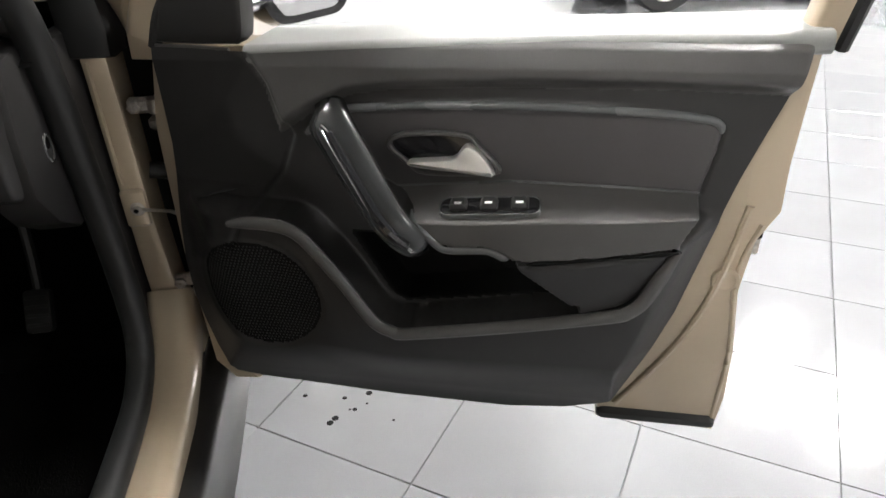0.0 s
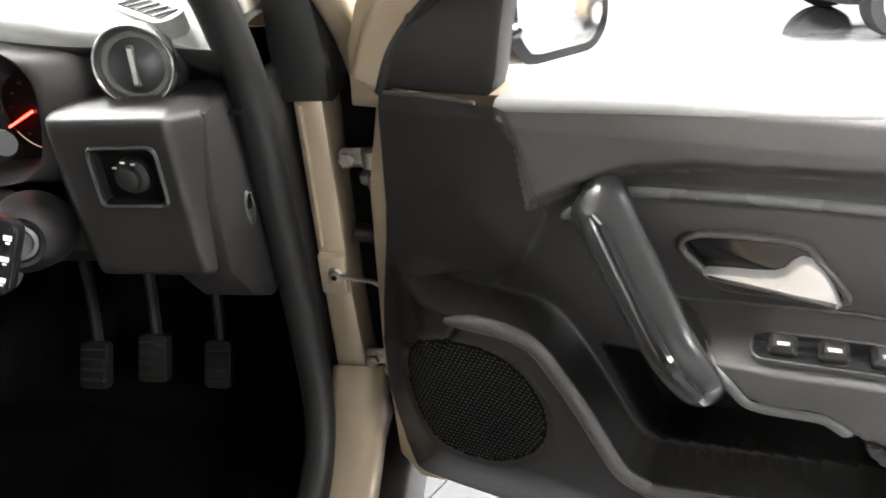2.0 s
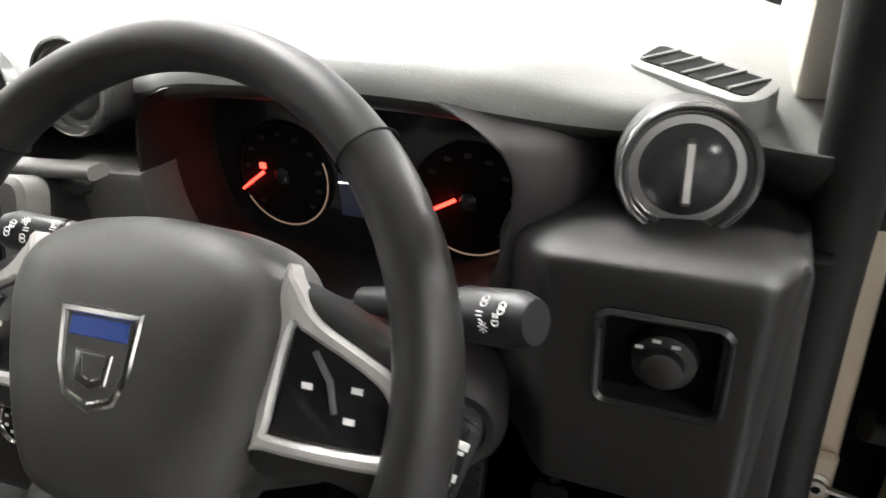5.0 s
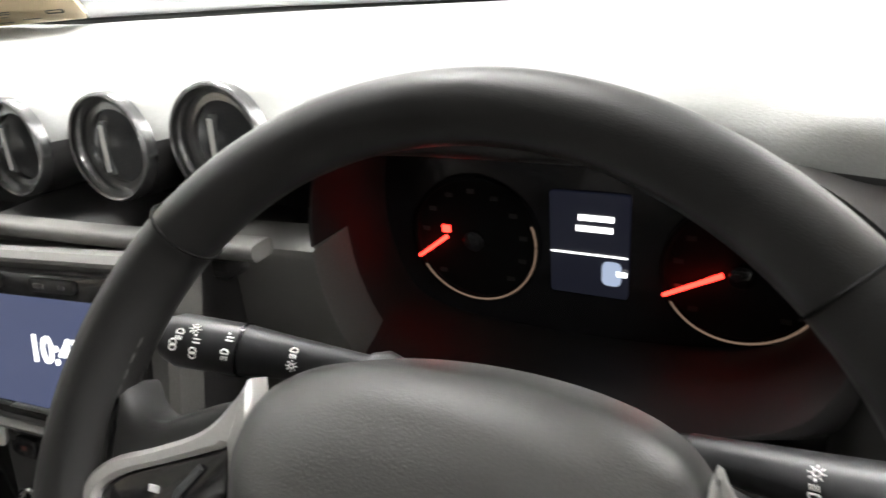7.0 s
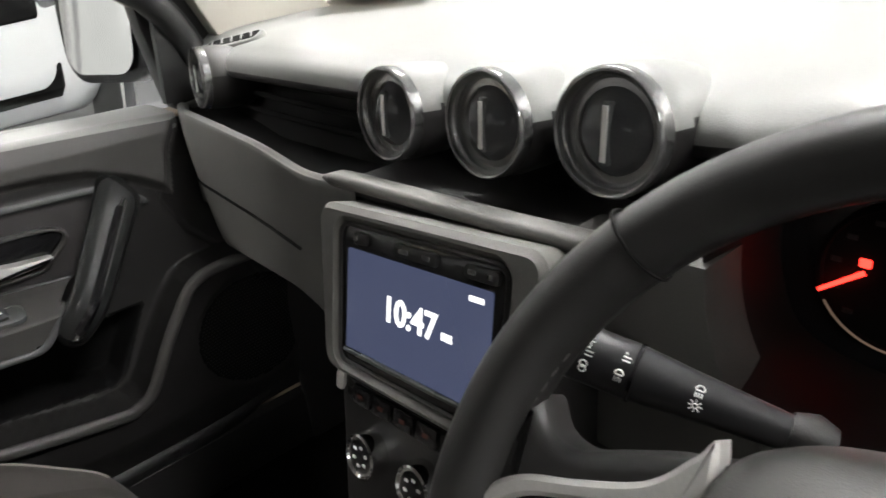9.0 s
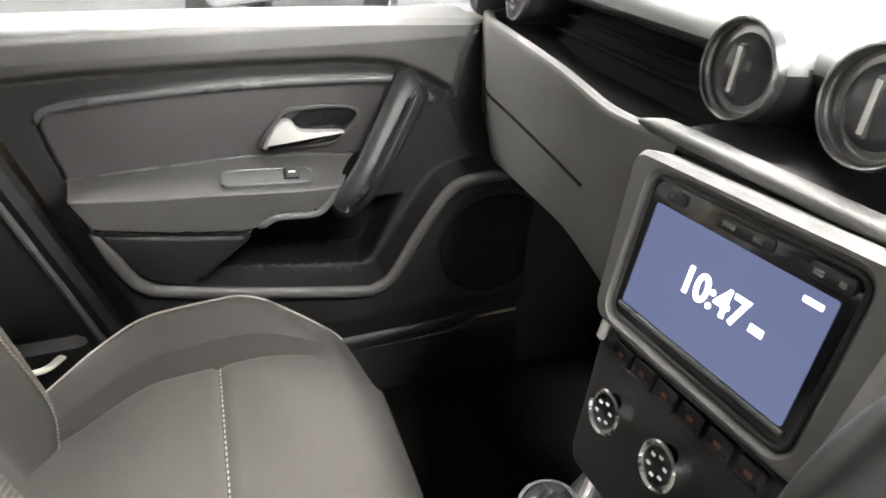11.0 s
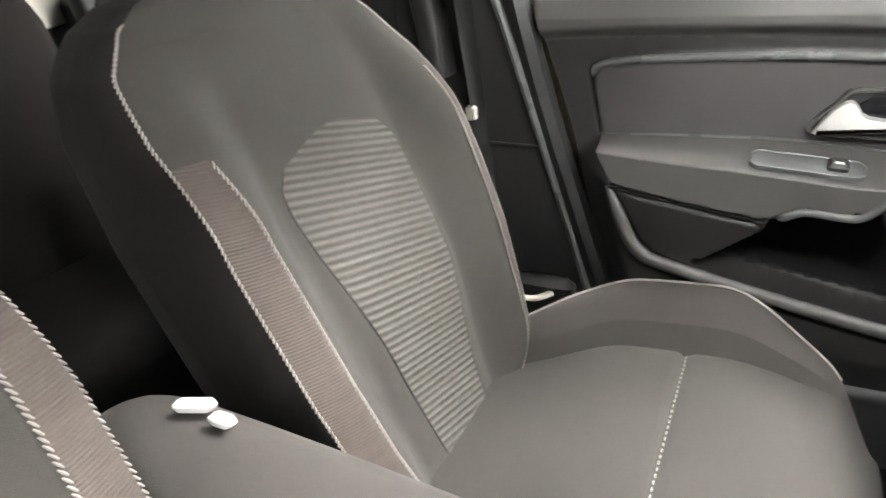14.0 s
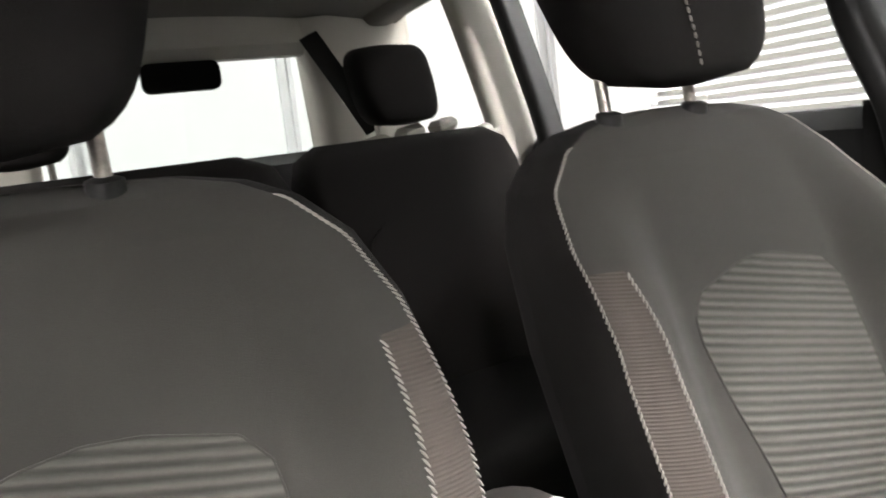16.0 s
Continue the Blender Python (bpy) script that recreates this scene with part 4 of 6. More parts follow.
    frame_ob = add("window_frame", sweep(np.array(fr) + (0.025, 0, 0), rrect(0.055, 0.05, 0.012, 3), up=(1, 0, 0)), PAINT, "painted window frame")
    add("frame_seal", tube(np.array(fr) + (0.006, -0.016, -0.012), 0.010, 8), RUBBER, "black frame seal", frame_ob)
    # Ledge takes the paler pad colour, for the light on its top.
    add("belt_moulding", sweep([(0.787, yy, np.interp(yy, [-0.48, -0.316, -0.107, 0.083, 0.263, 0.43], [1.100, 1.096, 1.090, 1.083, 1.074, 1.079]) - 0.0085) for yy in np.linspace(-0.495, 0.262, 12)], rrect(0.142, 0.03, 0.013, 4)), PAD_LIT, "belt ledge, paler grey as if lit from above")
    cap = [(0.402, 1.081), (0.395, 1.103), (0.384, 1.137), (0.367, 1.166), (0.324, 1.200), (0.285, 1.228), (0.244, 1.252), (0.248, 1.205), (0.257, 1.145), (0.262, 1.104), (0.266, 1.088), (0.276, 1.079), (0.340, 1.0785)]
    capob = add("mirror_corner", plate(cap, 0.768, 0.729, 0.009), HARD, "black mirror corner trim")
    # Paler bead stands in for the highlight on the corner panel's top edge.
    add("corner_lip", tube([(0.733, 0.402, 1.0765), (0.728, 0.34, 1.0765), (0.722, 0.285, 1.0745)], 0.0035, 8), SOFT, "paler bead for the highlight along the top edge", capob)
    # outside mirror
    mm = pose(1.03, 0.285, 1.140, -4, 0, -27) if side > 0 else pose(1.03, 0.264, 1.186, -4, 0, -27)
    rings = []
    for t, sc in ((-0.02, 0.90), (0.0, 1.0), (0.3, 1.03), (0.6, 0.97), (0.85, 0.78), (1.0, 0.45)):
        rings.append([(px * sc, -0.012 + 0.10 * t, pz * sc) for px, pz in rrect(0.205, 0.168, 0.05, 5)])
    mir = add("side_mirror", moved(loft(rings), mm), GLOSS, "black door mirror housing")
    ring = np.array(rrect(0.172, 0.142, 0.040, 5))
    dome = [[(a * k, -0.0125 - (0.0124 - (a * a + b * b) * k * k) / 2.6, b * k) for a, b in ring] for k in (1.0, 0.97, 0.85, 0.7, 0.5, 0.3, 0.1, 0.01)]
    aim = mm if side > 0 else mm @ pose(0, -0.005, 0, -6)
    add("mirror_glass", moved(loft(dome), aim), MIRROR, "convex mirror glass", mir, 80)
    add("mirror_arm", tube([(0.79, 0.345, 1.105), (0.86, 0.34, 1.105), (0.94, 0.33, 1.11)], [0.03, 0.026, 0.03], 10, flat=0.7), GLOSS, "", mir)
    if side > 0:
        # hinges and check strap between pillar and door
        for zz in (0.955, 0.625):
            h = part("door_hinge", join(box((0.793, 0.425, zz + 0.016), (0.050, 0.016, 0.026), 0.006), turned([(0.009, -0.013), (0.0125, -0.011), (0.0125, 0.011), (0.009, 0.013)], pose(0.812, 0.420, zz + 0.016), 16), box((0.816, 0.436, zz - 0.018), (0.050, 0.018, 0.022), 0.006), turned([(0.010, -0.012), (0.0135, -0.010), (0.0135, 0.010), (0.010, 0.012)], pose(0.818, 0.424, zz - 0.018), 16), turned([(0.006, -0.040), (0.006, 0.040)], pose(0.826, 0.46, zz), 14)), STEEL, door, "bare steel hinge")
            part("hinge_bolt", moved(turned([(0.011, 0), (0.011, 0.006), (0.007, 0.009)], None, 6), Matrix.Translation((0.782, 0.41, zz + 0.018)) @ pose(0, 0, 0, 90)), STEEL, h)
        part("check_strap", join(tube([(0.752, 0.402, 0.799), (0.80, 0.40, 0.792), (0.862, 0.375, 0.775)], 0.0042, 8, flat=0.6)), STEEL, door, "steel door check strap")
        bolt = part("strap_bolt", moved(turned([(0.012, 0), (0.012, 0.002), (0.0085, 0.004), (0.0085, 0.009), (0.004, 0.010)], None, 16), Matrix.Translation((0.745, 0.408, 0.798)) @ pose(0, 0, 0, 90)), STEEL, door, "round bolt head on the pillar")
        part("bolt_socket", moved(turned([(0.0045, 0.0095), (0.0045, 0.0104), (0.001, 0.0104)], None, 6), Matrix.Translation((0.745, 0.408, 0.798)) @ pose(0, 0, 0, 90)), DARK, bolt)
        part("wiring_boot", tube(curve([(0.775, 0.425, 0.86), (0.81, 0.43, 0.85), (0.85, 0.405, 0.83)], 6), 0.014, 10), RUBBER, door, "black rubber cable boot")
    else:
        g = [(0.40, 1.09), (0.20, 1.28), (-0.1, 1.47), (-0.45, 1.51), (-0.49, 1.10)]
        v, f = plate(g, 0.792, 0.788, 0.0005)
        add("door_glass", ([(x - 0.25 * (z - 1.09), y, z) for x, y, z in v], f), GLASS, "clear side glass").visible_shadow = False
    return door


front_door(1)
front_door(-1)

# ---- dashboard ----
FLAP = mat("smoked_flap", (0.045, 0.046, 0.048), rough=0.16, spread=0.1)
DASH = thing("dashboard", "dark grey and black car dashboard with round vents", "dashboard", (0, 0.4, 0.9))
VENT_Y, VENT_Z = 0.262, 1.150


DEM_X, DEM_Y = 0.603, 0.332


def hood(x):
    """How far the pad swells over the instruments at x."""
    return np.exp(-((np.asarray(x, float) - 0.335) / 0.155) ** 4)


def dash():
    xs = np.linspace(-0.705, 0.705, 95)
    rows = []
    for x in xs:
        h = float(hood(x))
        e = smooth(abs(x), 0.60, 0.705)
        lip_y, lip_z = 0.295 - 0.062 * h, 1.152 + 0.030 * h - 0.01 * e
        prof = [(0.93 - 0.12 * (x / 0.7) ** 2, 1.165), (0.86 - 0.10 * (x / 0.7) ** 2, 1.184), (0.70, 1.194 + 0.006 * h), (0.54, 1.194 + 0.012 * h), (0.43, 1.190 + 0.020 * h), (0.35 - 0.04 * h, 1.183 + 0.026 * h),
                (lip_y + 0.022, lip_z + 0.021), (lip_y + 0.006, lip_z + 0.012), (lip_y, lip_z), (lip_y + 0.004, lip_z - 0.012), (lip_y + 0.03, lip_z - 0.020), (lip_y + 0.07, lip_z - 0.022)]
        fall = 0.025 if x > 0 else -0.012
        far = 0.26 * (abs(x) / 0.7) ** 3 if x < 0 else 0.0
        prof = [(min(py, 0.93 - far) if py > 0.5 else py, pz - fall * float(e) * (py > 0.3)) for py, pz in prof]
        c = curve([(0, py, pz) for py, pz in prof], 4)
        rows.append([(x, p[1], p[2]) for p in c])
    P = np.array(rows)
    # Underside rows get black plastic: the shade under the lip is in the colour.
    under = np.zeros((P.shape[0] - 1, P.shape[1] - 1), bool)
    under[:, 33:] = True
    part("dash_pad_lit", pieces(P, ~under), PAD_LIT, DASH, "grained dash top pad, dark grey paled as if strongly lit", 60)
    part("pad_lip_shade", pieces(P, under), HARD, DASH, "underside of the pad, black for its shade", 60)
    # recess behind the vents, its shade put into near-black sheets
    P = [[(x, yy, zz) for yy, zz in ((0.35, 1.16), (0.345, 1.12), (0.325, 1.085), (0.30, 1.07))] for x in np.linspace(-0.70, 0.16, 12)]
    part("vent_recess", grid(P), DARK, DASH, "recess under the pad, black for its shade")
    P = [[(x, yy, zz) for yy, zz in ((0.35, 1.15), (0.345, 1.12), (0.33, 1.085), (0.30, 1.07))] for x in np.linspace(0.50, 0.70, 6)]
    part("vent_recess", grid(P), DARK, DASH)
    # storage ledge ribs seen in the passenger side recess, black for its shade
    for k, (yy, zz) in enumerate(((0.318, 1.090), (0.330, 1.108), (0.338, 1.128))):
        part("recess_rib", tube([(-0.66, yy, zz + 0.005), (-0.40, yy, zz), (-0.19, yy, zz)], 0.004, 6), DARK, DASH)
    # Dark sheet over the panel's top shelf, for the shade under the pad.
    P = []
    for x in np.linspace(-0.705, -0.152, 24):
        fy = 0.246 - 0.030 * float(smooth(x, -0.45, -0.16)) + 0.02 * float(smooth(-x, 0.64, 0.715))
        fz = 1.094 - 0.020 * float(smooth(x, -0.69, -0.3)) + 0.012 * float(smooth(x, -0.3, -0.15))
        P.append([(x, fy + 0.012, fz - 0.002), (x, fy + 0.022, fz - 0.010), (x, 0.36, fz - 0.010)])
    part("recess_shade", grid(P), DARK, DASH, "dark sheet for the shade on the recess floor")
    # lower panels: passenger side with glovebox
    rows = []
    for x in np.linspace(-0.715, -0.150, 40):
        c = smooth(x, -0.45, -0.16)
        e = smooth(-x, 0.64, 0.715)
        fy = 0.246 - 0.030 * c + 0.02 * e
        fz = 1.094 - 0.020 * float(smooth(x, -0.69, -0.3)) + 0.012 * float(smooth(x, -0.3, -0.15))
        bot = 0.868 - 0.008 * float(c) + 0.012 * float(e)
        prof = [(fy + 0.016, fz - 0.006), (fy + 0.011, fz + 0.0005), (fy + 0.005, fz - 0.001), (fy, fz - 0.008), (fy - 0.001, fz - 0.05), (fy + 0.002, 0.99), (fy + 0.012, bot + 0.03), (fy + 0.022, bot), (fy + 0.05, bot - 0.012), (0.42, bot - 0.03)]
        cc = curve([(0, a, b) for a, b in prof], 4)
        rows.append([(x, p[1], p[2]) for p in cc])
    part("passenger_panel", grid(rows), PANEL, DASH, "black passenger side dash panel, paled as if lit", 30)
    part("end_cover", slab([(0.27, 1.09), (0.36, 1.10), (0.42, 0.95), (0.40, 0.88), (0.27, 0.93)], -0.72, -0.70, 0.004, Matrix(((0, 0, 1, 0), (1, 0, 0, 0), (0, 1, 0, 0), (0, 0, 0, 1)))), SOFT, DASH)
    seam = [(-0.690, 0.262, 0.990), (-0.645, 0.2485, 0.984), (-0.58, 0.2455, 0.981), (-0.457, 0.2455, 0.971), (-0.32, 0.2325, 0.970)]
    part("glovebox_seam", tube(curve(seam, 6), 0.0022, 6), DARK, DASH, "glovebox lid gap")
    # ledge strip below the vents
    strip = [(-0.215, 0.224, 1.083), (-0.19, 0.222, 1.087), (-0.16, 0.221, 1.090), (0.02, 0.221, 1.097), (0.152, 0.224, 1.102)]
    part("ledge_strip", sweep(curve(strip, 6), rrect(0.022, 0.012, 0.005, 3), scale=np.interp(np.linspace(0, 1, 25), [0, 0.3, 1], [0.25, 1, 1])), PANEL, DASH, "dark grey ledge strip")
    part("ledge_shelf", box((-0.03, 0.285, 1.080), (0.30, 0.13, 0.014), 0.005), HARD, DASH, "black ledge under the vents")
    # driver's side panel, from the column to the door
    rows = []
    for x in np.linspace(0.49, 0.682, 65):
        e = float(smooth(x, 0.652, 0.682))
        a = float(smooth(x, 0.54, 0.49))
        fy = 0.206 + 0.045 * e * e + 0.05 * a
        fz = 1.098 - 0.010 * e - 0.01 * a
        bot = 0.908
        prof = [(0.335, fz + 0.004), (fy + 0.04, fz + 0.002), (fy + 0.010, fz), (fy, fz - 0.010), (fy, fz - 0.05), (fy + 0.001, 1.0), (fy + 0.006, bot + 0.02), (fy + 0.016, bot), (fy + 0.05, bot - 0.008), (0.42, bot - 0.02)]
        cc = curve([(0, p, q) for p, q in prof], 10)
        rows.append([(x, p[1], p[2]) for p in cc])
    P = np.array(rows)
    mid = (P[:-1, :-1] + P[1:, 1:]) / 2
    hole = (np.abs(mid[..., 0] - 0.607) < 0.034) & (np.abs(mid[..., 2] - 1.034) < 0.032) & (mid[..., 1] < 0.24)
    part("driver_panel", pieces(P, ~hole), HARD, DASH, "black lower panel beside the column", 60)
    end = [(0.250, 1.088), (0.345, 1.10), (0.41, 1.0), (0.41, 0.81), (0.33, 0.812), (0.270, 0.850), (0.228, 0.905), (0.232, 1.0)]
    part("end_cover", slab(end, 0.62, 0.684, 0.007, Matrix(((0, 0, 1, 0), (1, 0, 0, 0), (0, 1, 0, 0), (0, 0, 0, 1)))), HARD, DASH, "black end cover with an oval hole")
    hm = Matrix.Translation((0.6842, 0.307, 0.952)) @ pose(0, 0, 0, 0, 90)
    hole = part("lock_hole", moved(turned([(0.017, -0.012), (0.017, 0.0012), (0.014, 0.002), (0.0135, -0.01)], None, 20), hm @ Matrix.Diagonal((1.35, 0.8, 1, 1))), SATIN, DASH, "oval hole with a bright edge")
    # Small chrome disc put in as the glint inside the hole.
    part("hole_shine", moved(turned([(0.010, -0.006), (0.010, 0.0005), (0.006, 0.001)], None, 16), hm @ Matrix.Translation((-0.009, 0, 0))), CHROME, hole)
    face = [(0.075, 1.092), (0.180, 1.097)] + [(0.180 + 0.052 * t ** 2.2, 1.097 - 0.12 * t) for t in np.linspace(0.06, 1, 16)] + [(0.232, 0.92), (0.075, 0.92)]
    part("column_side_panel", slab(face, -0.03, 0.012, 0.005, pose(0, 0.252, 0, 90)), PANEL, DASH, "dark grey panel beside the column")
    # knee panel and column surround in the dark
    part("knee_panel", box((0.29, 0.34, 0.93), (0.44, 0.10, 0.12), 0.03), HARD, DASH)
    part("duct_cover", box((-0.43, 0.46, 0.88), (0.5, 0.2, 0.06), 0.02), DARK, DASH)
    # windscreen demister outlets
    for s in (1, -1):
        m = Matrix.Translation((s * DEM_X, DEM_Y, 1.1805)) @ pose(0, 0, 0, 15, s * 8, s * -32)
        v = part("demister", moved(slab(rrect(0.104, 0.040, 0.018, 6), -0.02, 0.003, 0.003), m), PAD_LIT, DASH, "slatted side window outlet")
        part("outlet_throat", moved(slab(rrect(0.086, 0.024, 0.005, 4), -0.01, 0.0037), m), DARK, v)
        for k in range(5):
            bar = [(-0.0065, -0.012), (-0.0035, -0.012), (0.0085, 0.012), (0.0055, 0.012)]
            part("slat", moved(slab([(s * x + (k - 2) * 0.017, y) for x, y in bar], 0.003, 0.0055, 0.001), m), PAD_LIT, v)


def vent(x, y, z, yaw, tilt=-6, housing=PAD_LIT):
    """A round air vent: nacelle, chrome ring, domed flap and its bar."""
    v = thing("air_vent", "round dashboard air vent with a satin silver ring", "air vent", (x, y, z), "round dashboard vents")
    m = Matrix.Translation((x, y, z)) @ pose(0, 0, 0, 90 + tilt, 0, yaw) @ Matrix.Scale(0.92, 4)
    prof = [(0.016, -0.120), (0.032, -0.112), (0.042, -0.090), (0.0465, -0.060), (0.0478, -0.03), (0.0465, -0.006), (0.043, -0.004)]
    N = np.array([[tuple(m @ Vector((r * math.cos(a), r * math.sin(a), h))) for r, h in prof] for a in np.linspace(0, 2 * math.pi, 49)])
    # Pale above, black below: light on the top is put into colour.
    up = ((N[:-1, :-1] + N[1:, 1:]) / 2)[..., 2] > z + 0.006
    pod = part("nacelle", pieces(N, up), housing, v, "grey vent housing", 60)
    part("nacelle_shade", pieces(N, ~up), HARD, pod, "underside of the housing, black for its shade", 60)
    part("ring", moved(turned([(0.0465, -0.010), (0.0472, 0.001), (0.0462, 0.0046), (0.0446, 0.0058), (0.0430, 0.0046), (0.0422, 0.001), (0.0420, -0.006)], None, 48), m), DARK_CHROME, v, "satin silver ring")
    part("inner_ring", moved(turned([(0.0421, -0.008), (0.0416, 0.0010), (0.0402, 0.0018), (0.0390, 0.0), (0.0366, -0.0095), (0.0362, -0.014)], None, 44), m), DARK_CHROME, v, "bright inner ring")
    part("flap", moved(turned([(0.0364, -0.016), (0.0352, -0.0100), (0.0310, -0.0050), (0.0240, -0.0005), (0.0150, 0.0024), (0.0070, 0.0037), (0.0, 0.0041)], None, 40), m), FLAP, v, "smoked grey domed flap")
    bar = part("flap_bar", moved(box((0, 0, 0.0020), (0.0075, 0.046, 0.007), 0.002), m), SATIN, v, "upright grip bar")
    # Brighter strip along the grip bar, a highlight put in as a part.
    part("bar_shine", moved(box((0, 0.0, 0.0058), (0.0050, 0.040, 0.001), 0.0004), m), SILVER, bar)
    return v


dash()
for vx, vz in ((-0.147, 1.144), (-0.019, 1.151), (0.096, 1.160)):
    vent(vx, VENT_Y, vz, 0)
# Side vents get a darker housing, their turned-away shade put into colour.
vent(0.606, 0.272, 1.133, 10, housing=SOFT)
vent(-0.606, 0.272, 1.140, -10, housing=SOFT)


def cluster():
    c = thing("instrument_cluster", "instrument cluster with red lit needles and small display", "instrument", (0.345, 0.33, 1.07))
    # cowl: a tunnel from the hood back to the dials
    ring = [(0.176, 1.08), (0.180, 1.125), (0.194, 1.154), (0.225, 1.169), (0.28, 1.176), (0.36, 1.178), (0.424, 1.177), (0.469, 1.162), (0.499, 1.133), (0.500, 1.10), (0.492, 1.065), (0.475, 1.030), (0.43, 1.010), (0.34, 1.002), (0.25, 1.004), (0.205, 1.014), (0.186, 1.037)]
    ring = [tuple(p) for p in curve([(a, b, 0) for a, b in ring], 5, True)[:, :2]]
    mid = np.mean(ring, 0)
    tun = []
    for yy, s in ((0.246, 1.008), (0.250, 1.0), (0.29, 0.975), (0.337, 0.965)):
        tun.append([(mid[0] + (a - mid[0]) * s, yy + 0.02 * (1.08 - b) * (yy < 0.3), mid[1] + (b - mid[1]) * s) for a, b in ring])
    part("cowl", loft(tun, False), RUBBER, c, "black instrument cowl")
    R0 = np.array(ring)
    wide = 0.006 + 0.029 * smooth(R0[:, 0], 0.43, 0.49) * smooth(R0[:, 1], 1.158, 1.118)
    grow = lambda k: R0 - (inset(ring, 0.001) - R0) / 0.001 * (wide * k)[:, None]
    cheek = [[(a, yy, b) for a, b in grow(k)] for k, yy in ((1.25, 0.320), (1.12, 0.290), (0.9, 0.270), (0.5, 0.255), (0.15, 0.2465), (0.0, 0.247))]
    part("cowl_cheek", loft(cheek, False), INSERT, c, "dark grey outer cowl", 60)
    part("face", slab([(mid[0] + (a - mid[0]) * 0.97, mid[1] + (b - mid[1]) * 0.97) for a, b in ring], 0, 0.004, 0, Matrix.Translation((0, 0.338, 0)) @ pose(0, 0, 0, 90)), GLOSS, c, "gloss black dial face")
    for k, (cx, cz, r) in enumerate(((0.256, 1.073, 0.050), (0.438, 1.070, 0.050))):
        m = Matrix.Translation((cx, 0.333, cz)) @ pose(0, 0, 0, 90)
        d = part("dial", moved(turned([(r, 0), (r, 0.003), (r - 0.003, 0.0035), (r - 0.004, 0.001)], None, 48), m), DARK, c, "round dial")
        arc = [m @ Vector(((r - 0.002) * math.cos(a), (r - 0.002) * math.sin(a), 0.004)) for a in np.linspace(radians(-150), radians(20), 40)]
        part("dial_plate", moved(turned([(r - 0.004, 0), (r - 0.004, 0.0012), (0.0, 0.0014)], None, 40), m), DARK, d, "black dial plate")
        part("dial_arc", tube(arc, 0.0008, 5), DIAL_LIGHT, d, "thin lit arc")
        for j in range(11):
            a = radians(225 - 27 * j)
            part("dial_mark", moved(box((0, 0, 0), (0.006, 0.0035, 0.0006), 0.0002), m @ Matrix.Translation(((r - 0.011) * math.cos(a), (r - 0.011) * math.sin(a), 0.003))), HARD, d)
        p0 = Vector((0.234, 0.330, 1.074)) if k == 0 else Vector((0.427, 0.327, 1.071))
        p1 = Vector((0.211, 0.326, 1.057)) if k == 0 else Vector((0.392, 0.324, 1.053))
        part("needle", tube([p0, p1], [0.0017, 0.0013], 6), RED_LIGHT, d, "red lit needle")
        part("needle_hub", moved(turned([(0.008, 0), (0.008, 0.004), (0.005, 0.006)], None, 20), m @ Matrix.Translation((0.0, 0.0, 0.001))), GLOSS, d)
    part("warning_light", box((0.2335, 0.331, 1.080), (0.007, 0.002, 0.006), 0.001), RED_LIGHT, c, "red warning light")
    lcd = part("display", slab(rrect(0.054, 0.076, 0.002, 2), 0, 0.003, 0, Matrix.Translation((0.341, 0.334, 1.079)) @ pose(0, 0, 0, 90)), LCD_BLUE, c, "small blue display")
    for cx, cz, w, h in ((0.346, 1.100, 0.024, 0.0042), (0.345, 1.092, 0.025, 0.0042), (0.341, 1.073, 0.053, 0.0012)):
        part("display_line", box((cx, 0.330, cz), (w, 0.001, h), 0.0003), WHITE_LIGHT, lcd, "white bar of text")
    icon = slab(rrect(0.013, 0.018, 0.004, 3), 0, 0.001, 0, Matrix.Translation((0.357, 0.3305, 1.060)) @ pose(0, 0, 0, 90))
    part("display_icon", icon, glow("icon_light", (0.5, 0.6, 0.8), 0.9), lcd, "pale blue vehicle symbol")
    part("icon_door", box((0.364, 0.329, 1.061), (0.007, 0.001, 0.004), 0.0003), WHITE_LIGHT, lcd)
    return c


cluster()

# ---- centre stack ----
LEAN = 15.5
STACK_M = Matrix.Translation((-0.030, 0.1665, 1.005)) @ pose(0, 0, 0, 90 - LEAN, 0, 0) @ Matrix.Translation((0.0096, 0.0115, 0)) @ pose(0, 0, 0, 0, 0, 4.6)


def taper(w, h, r, cx, cy, k):
    """A rounded rectangle that narrows downwards by the share k."""
    return [(x * (1 - k * (cy + h / 2 - y) / h), y) for x, y in rrect(w, h, r, 5, cx, cy)]


